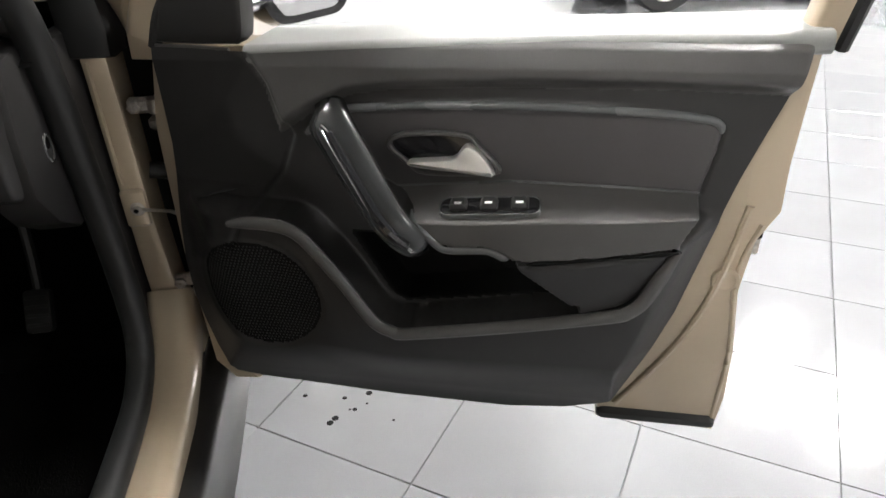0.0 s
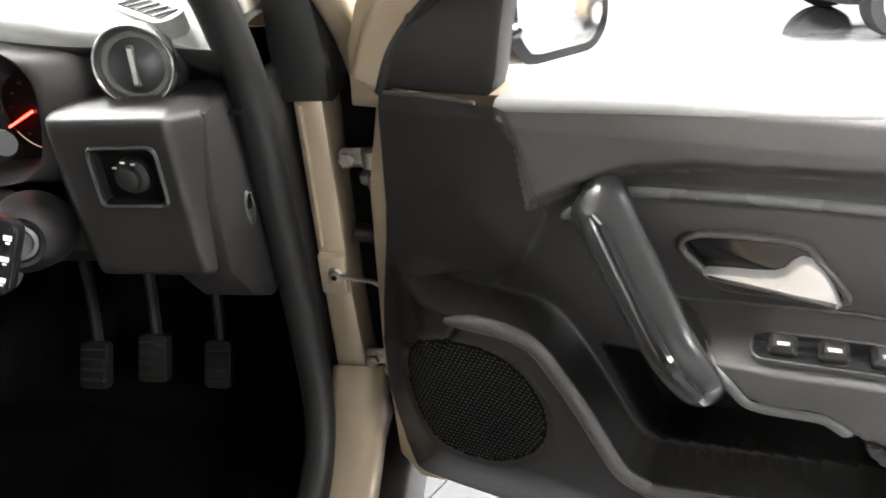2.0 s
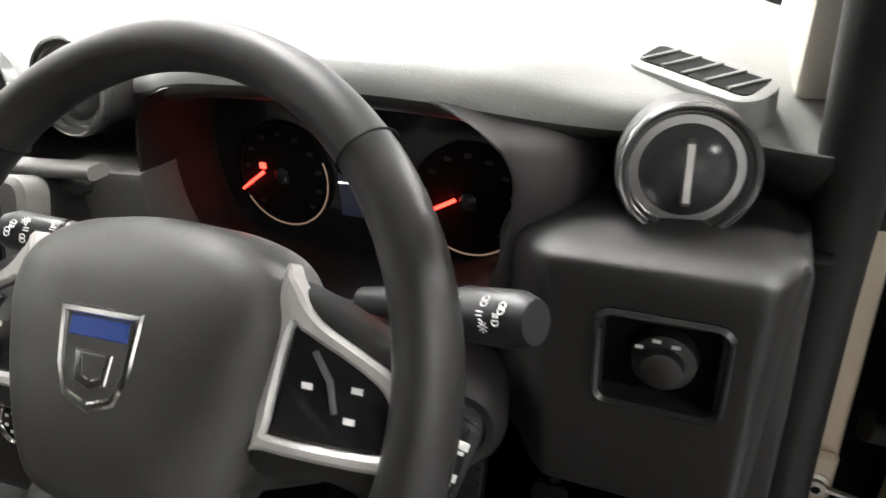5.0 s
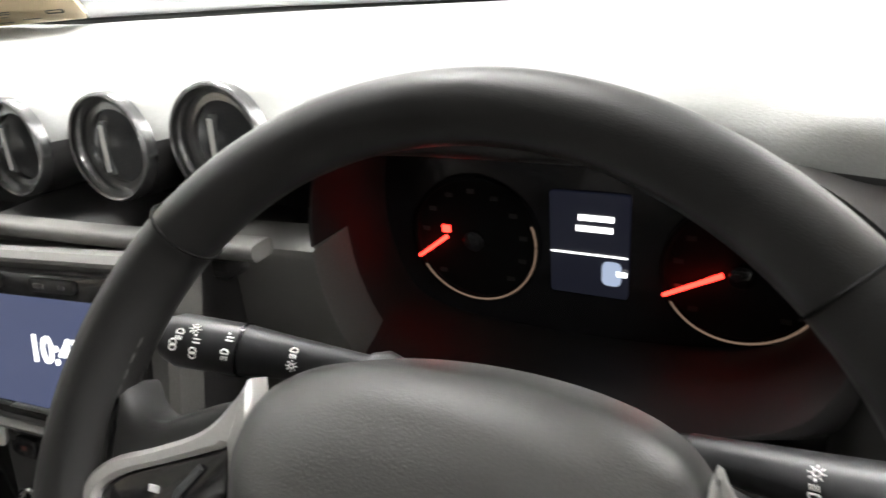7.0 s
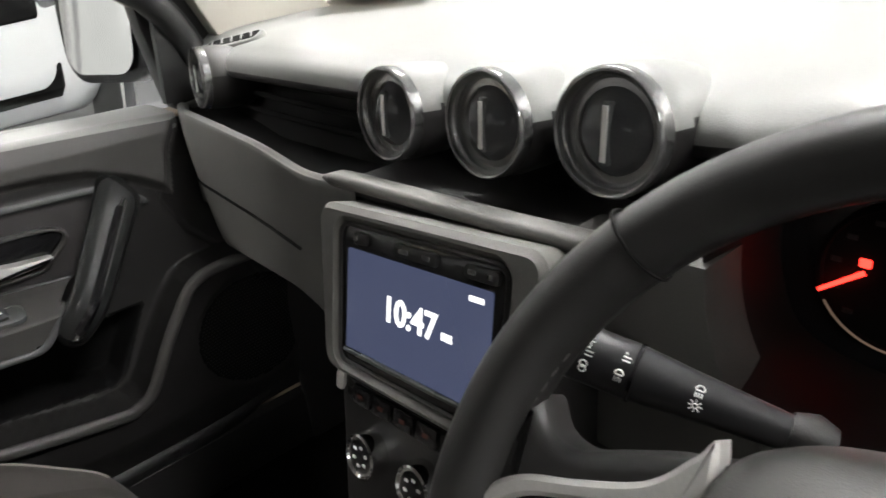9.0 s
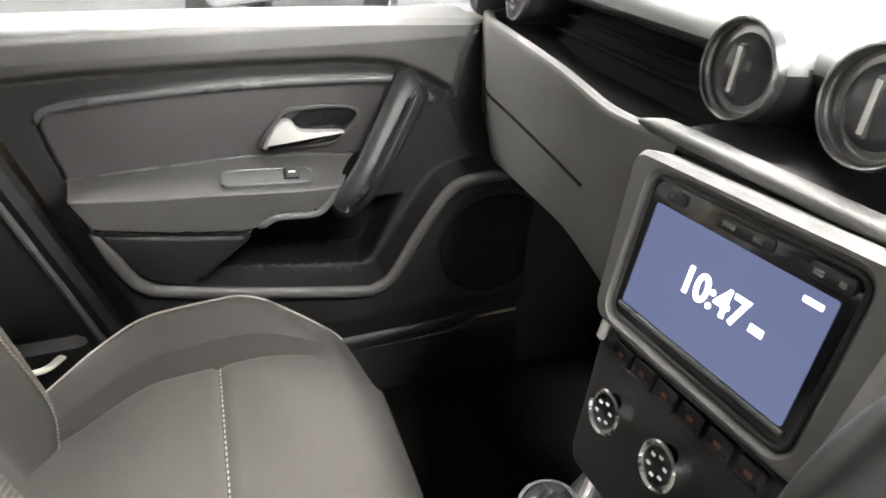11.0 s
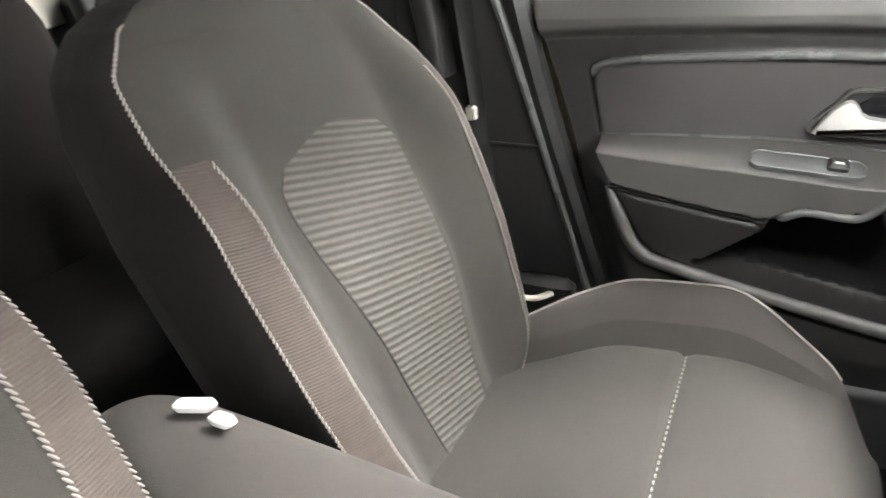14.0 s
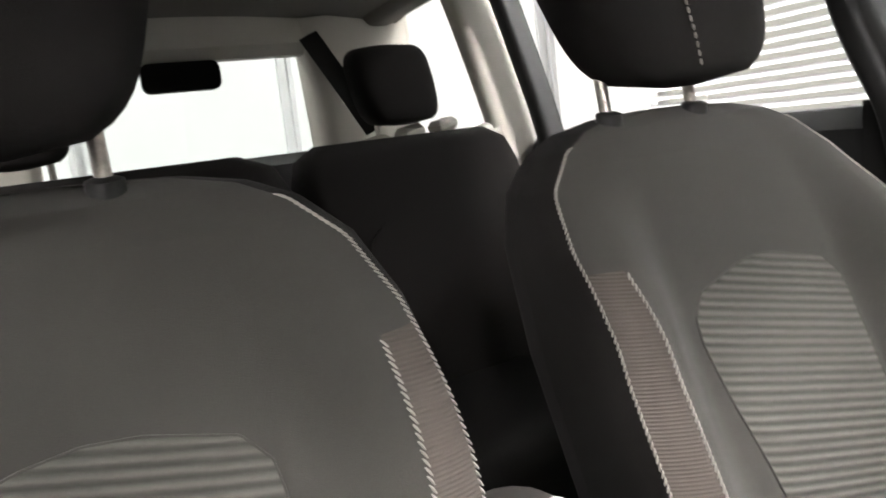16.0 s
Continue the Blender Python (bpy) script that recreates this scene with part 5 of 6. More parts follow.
def centre_stack():
    st = thing("centre_stack", "centre console stack with lit touch screen, buttons and knobs", "console", (-0.03, 0.2, 0.9))
    M = STACK_M
    outer = taper(0.268, 0.152, 0.018, 0, 0.004, 0.12)
    opening = taper(0.204, 0.128, 0.014, 0.0, 0.003, 0.03)
    part("stack_body", moved(slab(taper(0.268, 0.30, 0.02, 0, -0.070, 0.25), -0.16, -0.010, 0.008), M), HARD, st, "dark grey stack housing")
    part("surround", moved(frame_slab(outer, opening, -0.02, 0.006, 0.005), M), PANEL, st, "satin charcoal screen surround")
    unit = part("media_unit", moved(slab(opening, -0.01, 0.0015, 0.002), M), GLOSS, st, "gloss black media unit")
    part("unit_lip", moved(frame_slab(opening, inset(opening, 0.004), -0.004, 0.004, 0.0015), M), HARD, unit)
    part("screen", moved(slab(rrect(0.174, 0.089, 0.002, 2), -0.002, 0.0028), M), SCREEN, unit, "lit blue-grey touch screen")
    part("screen_ledge", moved(box((0, -0.0475, 0.002), (0.180, 0.004, 0.005), 0.001), M), SATIN, unit)
    part("clock_readout", text_mesh("10:47", 0.030, M @ Matrix.Translation((-0.001, 0.003, 0.0032)), bold=0.0006), WHITE_LIGHT, unit, "white clock digits")
    part("clock_suffix", moved(box((0.0435, 0.000, 0.0032), (0.012, 0.006, 0.0006), 0.0002), M), WHITE_LIGHT, unit)
    part("screen_symbol", moved(box((0.072, 0.036, 0.0032), (0.015, 0.004, 0.0006), 0.0002), M), WHITE_LIGHT, unit)
    for cx, w in ((-0.068, 0.018), (0.004, 0.052), (0.076, 0.034)):
        b = part("media_button", moved(slab(rrect(w, 0.0105, 0.004, 3, cx, 0.0548), 0, 0.0050, 0.0015), M), HARD, unit)
        part("button_mark", moved(box((cx - w * 0.24, 0.0548, 0.0053), (w * 0.24, 0.004, 0.0008), 0.0003), M), DARK_CHROME, b)
        if w > 0.03:
            part("button_mark", moved(box((cx + w * 0.28, 0.0548, 0.0053), (w * 0.16, 0.004, 0.0008), 0.0003), M), DARK_CHROME, b)
    # row of small switches, then the climate knobs
    row = part("switch_strip", moved(slab(rrect(0.212, 0.026, 0.008, 4, 0.004, -0.0895), -0.06, -0.008, 0.004), M), GLOSS, st, "gloss black switch row")
    for k in range(6):
        s = part("toggle_switch", moved(slab(rrect(0.026, 0.018, 0.003, 3, -0.072 + k * 0.030, -0.0895), -0.012, -0.003, 0.002), M), GLOSS, row)
        part("toggle_mark", moved(box((-0.072 + k * 0.030, -0.0895, -0.0027), (0.007, 0.004, 0.0006), 0.0002), M), AMBER, s)
    part("chrome_tab", moved(box((-0.1035, -0.082, -0.004), (0.009, 0.022, 0.010), 0.004), M), SILVER, st, "silver end tab")
    clim = part("climate_panel", moved(slab(taper(0.222, 0.075, 0.010, 0.006, -0.142, 0.06), -0.08, -0.012, 0.004), M), HARD, st, "black climate panel")
    for cx, cy in ((-0.058, -0.1385), (0.0146, -0.1355), (0.087, -0.1385)):
        mm = M @ Matrix.Translation((cx, cy, -0.014))
        k = part("climate_knob", moved(turned([(0.0215, 0), (0.0215, 0.012), (0.0205, 0.020), (0.0190, 0.0212), (0.0175, 0.019)], None, 32), mm), CHROME, clim, "chrome ringed climate knob")
        part("knob_face", moved(turned([(0.0178, 0.014), (0.0178, 0.0185), (0.013, 0.0195)], None, 28), mm), GLOSS, k)
        for j in range(6):
            a = radians(60 * j + 20)
            part("knob_mark", moved(box((0.009 * math.cos(a), 0.009 * math.sin(a), 0.0198), (0.0042, 0.0026, 0.0006), 0.0002), mm), MARK, k)
    return st


AMBER = glow("amber_mark_light", (0.9, 0.3, 0.2), 0.03)
centre_stack()


def floor_console():
    c = thing("floor_console", "black floor console between the front seats", "console", (0, 0, 0.4))
    rings = []
    for y, w, z in ((0.30, 0.12, 0.80), (0.20, 0.12, 0.78), (0.12, 0.115, 0.70), (0.03, 0.11, 0.64), (-0.10, 0.105, 0.62), (-0.40, 0.10, 0.62), (-0.62, 0.10, 0.60), (-0.64, 0.09, 0.57)):
        rings.append([(-0.015 + px, y, 0.38 + (z - 0.38) / 2 + pz) for px, pz in rrect(2 * w, z - 0.38, 0.025, 4)])
    part("console_body", loft(rings), HARD, c, "grained black console body")
    part("gear_plate", slab(rrect(0.12, 0.20, 0.03, 5), 0, 0.006, 0.003, pose(-0.015, 0.01, 0.640, 6)), GLOSS, c, "gloss black gear surround")
    part("gear_gaiter", turned([(0.048, 0), (0.040, 0.025), (0.026, 0.06), (0.018, 0.09)], pose(-0.02, 0.04, 0.644, 12), 20), LEATHER, c, "black gear gaiter")
    g = part("gear_lever", tube([(-0.020, 0.045, 0.70), (-0.020, 0.058, 0.80)], 0.010, 12), SATIN, c)
    part("gear_knob", moved(turned([(0.012, -0.02), (0.022, 0.0), (0.028, 0.022), (0.028, 0.036), (0.022, 0.044)], None, 28), pose(-0.022, 0.06, 0.80, 8)), LEATHER, g, "black gear knob")
    part("knob_ring", moved(turned([(0.0285, 0.026), (0.030, 0.030), (0.0285, 0.036), (0.025, 0.043)], None, 28), pose(-0.022, 0.06, 0.80, 8)), CHROME, g, "chrome knob ring")
    part("knob_cap", moved(turned([(0.022, 0.0435), (0.018, 0.046), (0.0, 0.047)], None, 24), pose(-0.022, 0.06, 0.80, 8)), GLOSS, g)
    part("console_strip", tube([(-0.088, 0.15, 0.80), (-0.070, 0.115, 0.74), (-0.055, 0.09, 0.69)], 0.006, 8), SILVER, c, "bright console edge strip")
    hb = part("handbrake", tube(curve([(0.055, -0.42, 0.62), (0.055, -0.30, 0.655), (0.055, -0.18, 0.69)], 5), 0.015, 12), LEATHER, c, "black handbrake lever")
    part("handbrake_button", moved(turned([(0.008, 0), (0.008, 0.01)], None, 14), Matrix.Translation((0.055, -0.175, 0.692)) @ pose(0, 0, 0, -74)), CHROME, hb)
    return c


floor_console()


def armrest_box():
    a = thing("padded_armrest", "brown fabric centre armrest between the front seats", "armrest", (0, -0.3, 0.7))
    line = curve([(0.016, -0.06, 0.800), (0.016, -0.20, 0.824), (0.016, -0.34, 0.840), (0.016, -0.48, 0.850), (0.016, -0.555, 0.848), (0.016, -0.595, 0.828)], 6)
    w = np.interp(np.linspace(0, 1, len(line)), [0, 0.06, 0.9, 0.97, 1], [0.02, 0.046, 0.048, 0.04, 0.02])
    part("armrest_pad", tube(line, w, 22, flat=0.66), FABRIC_BROWN, a, "soft brown fabric pad")
    part("armrest_pivot", box((0.045, -0.57, 0.80), (0.05, 0.06, 0.05), 0.012), HARD, a)
    part("armrest_post", tube([(0.02, -0.56, 0.82), (0.02, -0.56, 0.60)], 0.018, 10), HARD, a)
    # White pieces, so the metal catch looks bright: its gleam is in the colour.
    part("catch_plate", box((0.000, -0.500, 0.890), (0.018, 0.030, 0.010), 0.004, pose(0, 0, 0, 0, -30, 20)), MARK, a, "bright catch")
    part("catch_plate", box((0.004, -0.470, 0.888), (0.014, 0.020, 0.010), 0.004, pose(0, 0, 0, 0, -30, 0)), MARK, a)
    return a


armrest_box()

# ---- steering wheel, column ----
WHEEL_C = Vector((0.350, 0.056, 1.076))
WHEEL_M = Matrix.Translation(WHEEL_C) @ pose(0, 0, 0, 90 - 31.5, 0, 0) @ pose(0, 0, 0, 0, 0, 2.5)


def steering_wheel():
    w = thing("steering_wheel", "black leather steering wheel with silver spoke trims", "steering wheel", WHEEL_C)
    M = WHEEL_M
    R, r = 0.1722, 0.0150
    rings = []
    for a in np.linspace(0, 2 * math.pi, 120, False):
        thick = r * (1 + 0.06 * math.cos(2 * a))
        rr = R
        rings.append([((rr + thick * math.cos(b)) * math.cos(a), (rr + thick * math.cos(b)) * math.sin(a) * 0.995, thick * 1.12 * math.sin(b)) for b in np.linspace(0, 2 * math.pi, 18, False)])
    rim = part("rim", moved(grid(np.array(rings), True, True), M), LEATHER, w, "black leather rim", 60)
    for deg in (43, 137, 205, 335):
        a = radians(deg)
        ring = [M @ Vector(((R + (r + 0.0012) * math.cos(b)) * math.cos(a), (R + (r + 0.0012) * math.cos(b)) * math.sin(a), (r + 0.0012) * 1.12 * math.sin(b))) for b in np.linspace(0, 2 * math.pi, 21)]
        part("rim_joint", tube(ring, 0.0007, 5), DARK, rim)
    inner = [M @ Vector(((R - r * 1.01) * math.cos(a), (R - r * 1.01) * math.sin(a), 0.0025)) for a in np.linspace(radians(154), radians(169), 14)]
    part("rim_stitching", stitches(inner, 0.005, 0.003, 0.0009), SOFT, rim, "grey seam stitches")
    # airbag cover
    M = M @ Matrix.Translation((0.010, 0, 0))
    pad = [(0.0, 0.077), (0.045, 0.073), (0.076, 0.061), (0.090, 0.038), (0.088, 0.010), (0.080, -0.025), (0.066, -0.058), (0.046, -0.076), (0.0, -0.080)]
    pad = pad + [(-x, y) for x, y in reversed(pad[1:-1])]
    pad = curve([(x, y, 0) for x, y in pad], 5, True)[:, :2]
    rings = []
    for s, h in ((1.0, -0.030), (1.0, -0.004), (0.975, 0.006), (0.92, 0.014), (0.80, 0.021), (0.6, 0.026), (0.35, 0.028), (0.1, 0.0285)):
        rings.append([(x * s, y * s, h) for x, y in pad])
    bag = part("airbag_cover", moved(loft(rings), M), AIRBAG, w, "smooth black airbag cover", 60)
    part("cover_edge", moved(tube([(x * 1.01, y * 1.01, -0.006) for x, y in pad if y < -0.05], 0.0022, 6), M), CHROME, w, "chrome line under the cover")
    # badge: a chrome shield outline with a blue band
    sh = [(-0.024, 0.022), (0.024, 0.022), (0.021, -0.006), (0.015, -0.020), (0.0, -0.025), (-0.015, -0.020), (-0.021, -0.006)]
    mb = M @ Matrix.Translation((-0.001, 0.004, 0.0265)) @ Matrix.Diagonal((1.12, 1.08, 1, 1))
    part("badge", moved(frame_slab(sh, inset(sh, 0.0042), -0.002, 0.003, 0.001), mb), CHROME, bag, "chrome shield outline badge")
    part("badge_back", moved(slab(inset(sh, 0.004), -0.002, 0.0012), mb), GLOSS, bag)
    part("badge_band", moved(box((0, 0.0125, 0.0016), (0.034, 0.009, 0.002), 0.0006), mb), BLUE, bag, "blue enamel band")
    part("badge_bowl", moved(frame_slab([(-0.011, 0.002), (0.011, 0.002), (0.009, -0.012), (0, -0.015), (-0.009, -0.012)], [(-0.007, 0.0005), (0.007, 0.0005), (0.0055, -0.0085), (0, -0.0105), (-0.0055, -0.0085)], 0, 0.003, 0.0006), mb), CHROME, bag)
    # spokes with silver trims and switches
    for s in (1, -1):
        sp = [(0.076, 0.046), (0.098, 0.049), (0.125, 0.039), (0.140, 0.033), (0.153, 0.036), (0.163, 0.047), (0.170, 0.030), (0.170, 0.0), (0.158, -0.04), (0.120, -0.036), (0.075, -0.036)]
        sp = [tuple(p) for p in curve([(s * x, y, 0) for x, y in sp], 4, True)[:, :2]]
        spoke = part("spoke", moved(slab(sp, -0.020, 0.003, 0.007, None, 4), M), LEATHER, w, "black spoke")
        rnd = lambda q: [tuple(p) for p in curve([(s * a, b, 0) for a, b in q], 4, True)[:, :2]]
        reach = 0.012 if s < 0 else 0.0
        tr = [(0.084, 0.056), (0.091, 0.053), (0.100, 0.042), (0.111, 0.034), (0.133, 0.0245), (0.150 + reach * 0.5, 0.0155), (0.158 + reach, 0.002), (0.156 + reach, -0.018), (0.149 + reach, -0.025), (0.085, -0.027), (0.079, -0.021)]
        inn = [(0.092, 0.030), (0.098, 0.0305), (0.108, 0.0265), (0.128, 0.0185), (0.143 + reach * 0.5, 0.010), (0.149 + reach, 0.0), (0.148 + reach, -0.008), (0.147 + reach, -0.013), (0.143 + reach, -0.018), (0.091, -0.020), (0.087, -0.013)]
        part("spoke_trim", moved(frame_slab(rnd(tr), rnd(inn), -0.004, 0.0075, 0.002), M), SILVER, spoke, "satin silver spoke trim")
        part("switch_pad", moved(slab(rnd(inn), -0.004, 0.0040, 0.002), M), GLOSS, spoke, "gloss black switch pad")
        part("pad_rib", moved(tube([(s * 0.106, 0.022, 0.0045), (s * 0.116, 0.010, 0.005), (s * 0.120, -0.004, 0.0045)], 0.0018, 6), M), SATIN, spoke)
        for mx, my in ((0.104, 0.006), (0.130, 0.008), (0.128, -0.006)):
            part("pad_mark", moved(box((s * mx, my, 0.0044), (0.006, 0.003, 0.0006), 0.0002), M), MARK, spoke)
        low = [(s * 0.030, -0.072), (s * 0.062, -0.058), (s * 0.082, -0.11), (s * 0.088, -0.152), (s * 0.055, -0.166), (s * 0.042, -0.11)]
        part("lower_spoke", moved(slab(low, -0.018, -0.004, 0.005), M), SATIN, w, "satin grey lower spoke")
    part("hub_back", moved(turned([(0.06, -0.075), (0.07, -0.03), (0.075, -0.018)], None, 30), M), HARD, w)
    return w


steering_wheel()


def column():
    c = thing("steering_column", "black steering column shroud with stalks and key", "steering column", (0.35, 0.2, 1.0))
    ax = WHEEL_M
    rings = []
    for t, w, h in ((-0.03, 0.13, 0.085), (-0.05, 0.145, 0.10), (-0.12, 0.16, 0.115), (-0.22, 0.17, 0.13)):
        rings.append([(px, -0.022 + py, t) for px, py in rrect(w, h, 0.035, 5)])
    part("shroud", moved(loft(rings), ax), SOFT, c, "dark grey column shroud")
    # left stalk rises towards the screen, right stalk to the door
    def stalk(p, q, lab):
        p, q = Vector(p), Vector(q)
        d = q - p
        line = [p + d * t for t in (0, 0.15, 0.45, 0.62, 0.66, 0.93, 1.0)]
        s = part("stalk", tube(line, [0.008, 0.0095, 0.0125, 0.0145, 0.0150, 0.0152, 0.0115], 16), STALK, c, lab)
        part("stalk_collar", tube([p + d * 0.635, p + d * 0.65], 0.0155, 16), GLOSS, s)
        arc = lambda cx, cy, r, a0, a1: tube([(cx + r * math.cos(radians(a)), cy + r * math.sin(radians(a)), 0) for a in np.linspace(a0, a1, 9)], 0.00045, 4)
        dash = lambda cx, cy, w, h: box((cx, cy, 0), (w, h, 0.0007), 0.0002)
        lamp = join(arc(0, 0, 0.0021, -90, 90), dash(-0.0004, 0, 0.0008, 0.0042), *[dash(-0.0028, d, 0.0024, 0.0007) for d in (-0.0014, 0, 0.0014)])
        sun = join(arc(0, 0, 0.0013, 0, 360), *[moved(dash(0.0026, 0, 0.0014, 0.0006), pose(0, 0, 0, 0, 0, a)) for a in range(0, 360, 45)])
        pair = join(arc(-0.0012, 0, 0.0019, 0, 360), arc(0.0014, 0, 0.0019, 0, 360))
        tick = join(dash(-0.001, 0, 0.0008, 0.004), dash(0.001, 0, 0.0008, 0.004), dash(0.003, 0.001, 0.0012, 0.0012))
        for glyph, t, off in ((lamp, 0.40, 0.004), (sun, 0.40, -0.004), (tick, 0.68, 0.005), (lamp, 0.69, -0.003), (sun, 0.84, 0.0075), (tick, 0.82, 0.001), (pair, 0.83, -0.006), (lamp, 0.90, 0.004), (pair, 0.92, -0.003)):
            a = p + d * t
            n = (Vector((0.36, -0.1, 1.28)) - a).normalized()
            n = (n - d.normalized() * n.dot(d.normalized())).normalized()
            side = d.normalized().cross(n)
            r = 0.0152 if t > 0.6 else 0.0122
            turn = Matrix.Rotation(off / r, 4, d.normalized()).to_3x3()
            n, side = turn @ n, turn @ side
            mm = Matrix((side, d.normalized(), n)).transposed().to_4x4()
            mm.translation = a + n * r
            part("stalk_mark", moved(glyph, mm), MARK, s, "white symbol")
        return s
    stalk((0.268, 0.178, 1.062), (0.151, 0.138, 1.0875), "black wiper stalk with white symbols")
    part("stalk_boss", tube([(0.276, 0.181, 1.060), (0.268, 0.178, 1.062), (0.259, 0.175, 1.064)], [0.010, 0.013, 0.010], 14), HARD, c)
    stalk((0.43, 0.168, 1.066), (0.553, 0.125, 1.101), "black light stalk with white symbols")
    # ignition lock with key and fob
    km = Matrix.Translation((0.481, 0.182, 0.974)) @ pose(0, 0, 0, 78, 0, 24)
    k = part("ignition_boss", moved(turned([(0.045, -0.05), (0.038, 0), (0.030, 0.012), (0.027, 0.018), (0.022, 0.016), (0.018, 0.008)], None, 32), km), HARD, c, "black ignition lock boss")
    part("lock_ring", moved(turned([(0.0195, 0.006), (0.0195, 0.018), (0.016, 0.020), (0.013, 0.016)], None, 28), km), SATIN, k)
    part("key_blade", moved(box((0, 0, 0.026), (0.004, 0.012, 0.024), 0.001), km), STEEL, k)
    fm = Matrix.Translation((0.487, 0.133, 0.982)) @ pose(0, 0, 0, 74, 0, 14) @ pose(0, 0, 0, 0, 0, -20)
    f = part("key_fob", moved(slab(rrect(0.046, 0.080, 0.012, 4), -0.007, 0.007, 0.004), fm), GLOSS, c, "black key fob with white symbols")
    for my in (0.022, 0.0, -0.022):
        part("fob_mark", moved(box((0.014, my, 0.0073), (0.008, 0.0055, 0.0006), 0.0002), fm), MARK, f, "white button symbol")
        part("fob_mark", moved(box((0.0145, my - 0.005, 0.0073), (0.004, 0.0025, 0.0006), 0.0002), fm), MARK, f)
    for mx, my in ((-0.014, 0.022), (-0.004, 0.020), (-0.012, -0.018)):
        part("fob_print", moved(box((mx, my, 0.0073), (0.007, 0.0020, 0.0005), 0.0002), fm), DARK_CHROME, f)
        part("fob_print", moved(box((mx, my - 0.004, 0.0073), (0.006, 0.0020, 0.0005), 0.0002), fm), DARK_CHROME, f)
    part("fob_ridge", moved(tube([(0.003, 0.036, 0.0068), (0.004, 0.0, 0.0072), (0.003, -0.036, 0.0068)], 0.0012, 6), fm), HARD, f)
    return c


column()


def mirror_switch():
    s = thing("mirror_switch", "square recessed mirror adjuster with round knob", "switch", (0.608, 0.21, 1.033))
    m = Matrix.Translation((0.607, 0.2045, 1.034)) @ pose(0, 0, 0, 90, 0, 0)
    part("bezel", moved(frame_slab(rrect(0.080, 0.070, 0.010, 4), rrect(0.070, 0.060, 0.008, 4), -0.016, 0.0040, 0.003), m), GRIP, s, "gloss charcoal square bezel")
    part("recess", moved(slab(rrect(0.070, 0.066, 0.007, 4), -0.03, -0.016), m), DARK, s)
    m = m @ Matrix.Translation((0, 0, -0.014))
    k = part("knob", moved(turned([(0.020, 0), (0.019, 0.010), (0.013, 0.013), (0.012, 0.020), (0.009, 0.022)], None, 28), m @ Matrix.Translation((0.002, 0.0, 0))), HARD, s, "black rotary knob")
    for a in (60, 100, 140):
        part("knob_mark", moved(box((0.0165 * math.cos(radians(a)), 0.0165 * math.sin(radians(a)), 0.0125), (0.005, 0.0025, 0.0008), 0.0003), m), MARK, k)
    return s


mirror_switch()


def pedals():
    for x, z, w in ((0.235, 0.545, 0.055), (0.355, 0.565, 0.055), (0.475, 0.555, 0.050)):
        p = thing("pedal", "black rubber foot pedal in the dark footwell", "pedal", (x, 0.5, z), "foot pedals")
        part("pedal_pad", slab(rrect(w, 0.085, 0.01, 4), -0.01, 0.008, 0.003, Matrix.Translation((x, 0.50, z)) @ pose(0, 0, 0, 62)), RUBBER, p)
        for k in range(4):
            part("pedal_rib", moved(box((0, -0.027 + k * 0.018, 0.009), (w * 0.8, 0.006, 0.004), 0.001), Matrix.Translation((x, 0.50, z)) @ pose(0, 0, 0, 62)), HARD, p)
        part("pedal_arm", tube(curve([(x, 0.515, z), (x, 0.55, z + 0.12), (x, 0.58, 0.86)], 5), 0.010, 8), HARD, p)


pedals()

# ---- seats ----
LEAN_BACK = 0.40


BACK_Z = [0.58, 0.66, 0.74, 0.82, 0.95, 1.05, 1.10, 1.135, 1.152, 1.163, 1.166]
BACK_W = [0.200, 0.220, 0.240, 0.249, 0.252, 0.243, 0.223, 0.187, 0.150, 0.096, 0.026]


def back_point(cx, u, z, front=True, lift=0.0, outer=0):
    """A point of the backrest's front or rear sheet at share u across and height z."""
    u, z = np.asarray(u, float), np.asarray(z, float)
    w = np.interp(z, BACK_Z, BACK_W)
    w = w - (u * outer > 0) * np.interp(z, [0.58, 0.66, 0.74, 0.82, 0.90], [0.050, 0.046, 0.028, 0.007, 0.0])
    shrink = np.interp(z, [1.05, 1.12, 1.15, 1.166], [1.0, 0.85, 0.6, 0.2])
    arc = np.clip(1 - np.abs(u) ** 3.2, 0, 1) ** 0.35
    if front:
        bol = 0.058 * smooth(z, 1.13, 0.97) * smooth(z, 0.56, 0.70) + 0.004
        dep = 0.055 * shrink * arc + bol * smooth(np.abs(u), 0.46, 0.80) * np.clip(arc * 1.8, 0, 1)
        dep = dep + 0.018 * np.exp(-((z - 0.82) / 0.10) ** 2) * (1 - smooth(np.abs(u), 0.3, 0.7))
        dep = dep + lift
    else:
        dep = -0.080 * shrink * arc
    return np.stack([cx + w * u, -0.47 - 0.055 - (z - 0.72) * LEAN_BACK + dep, z + 0 * u + lift * 0.3], -1)


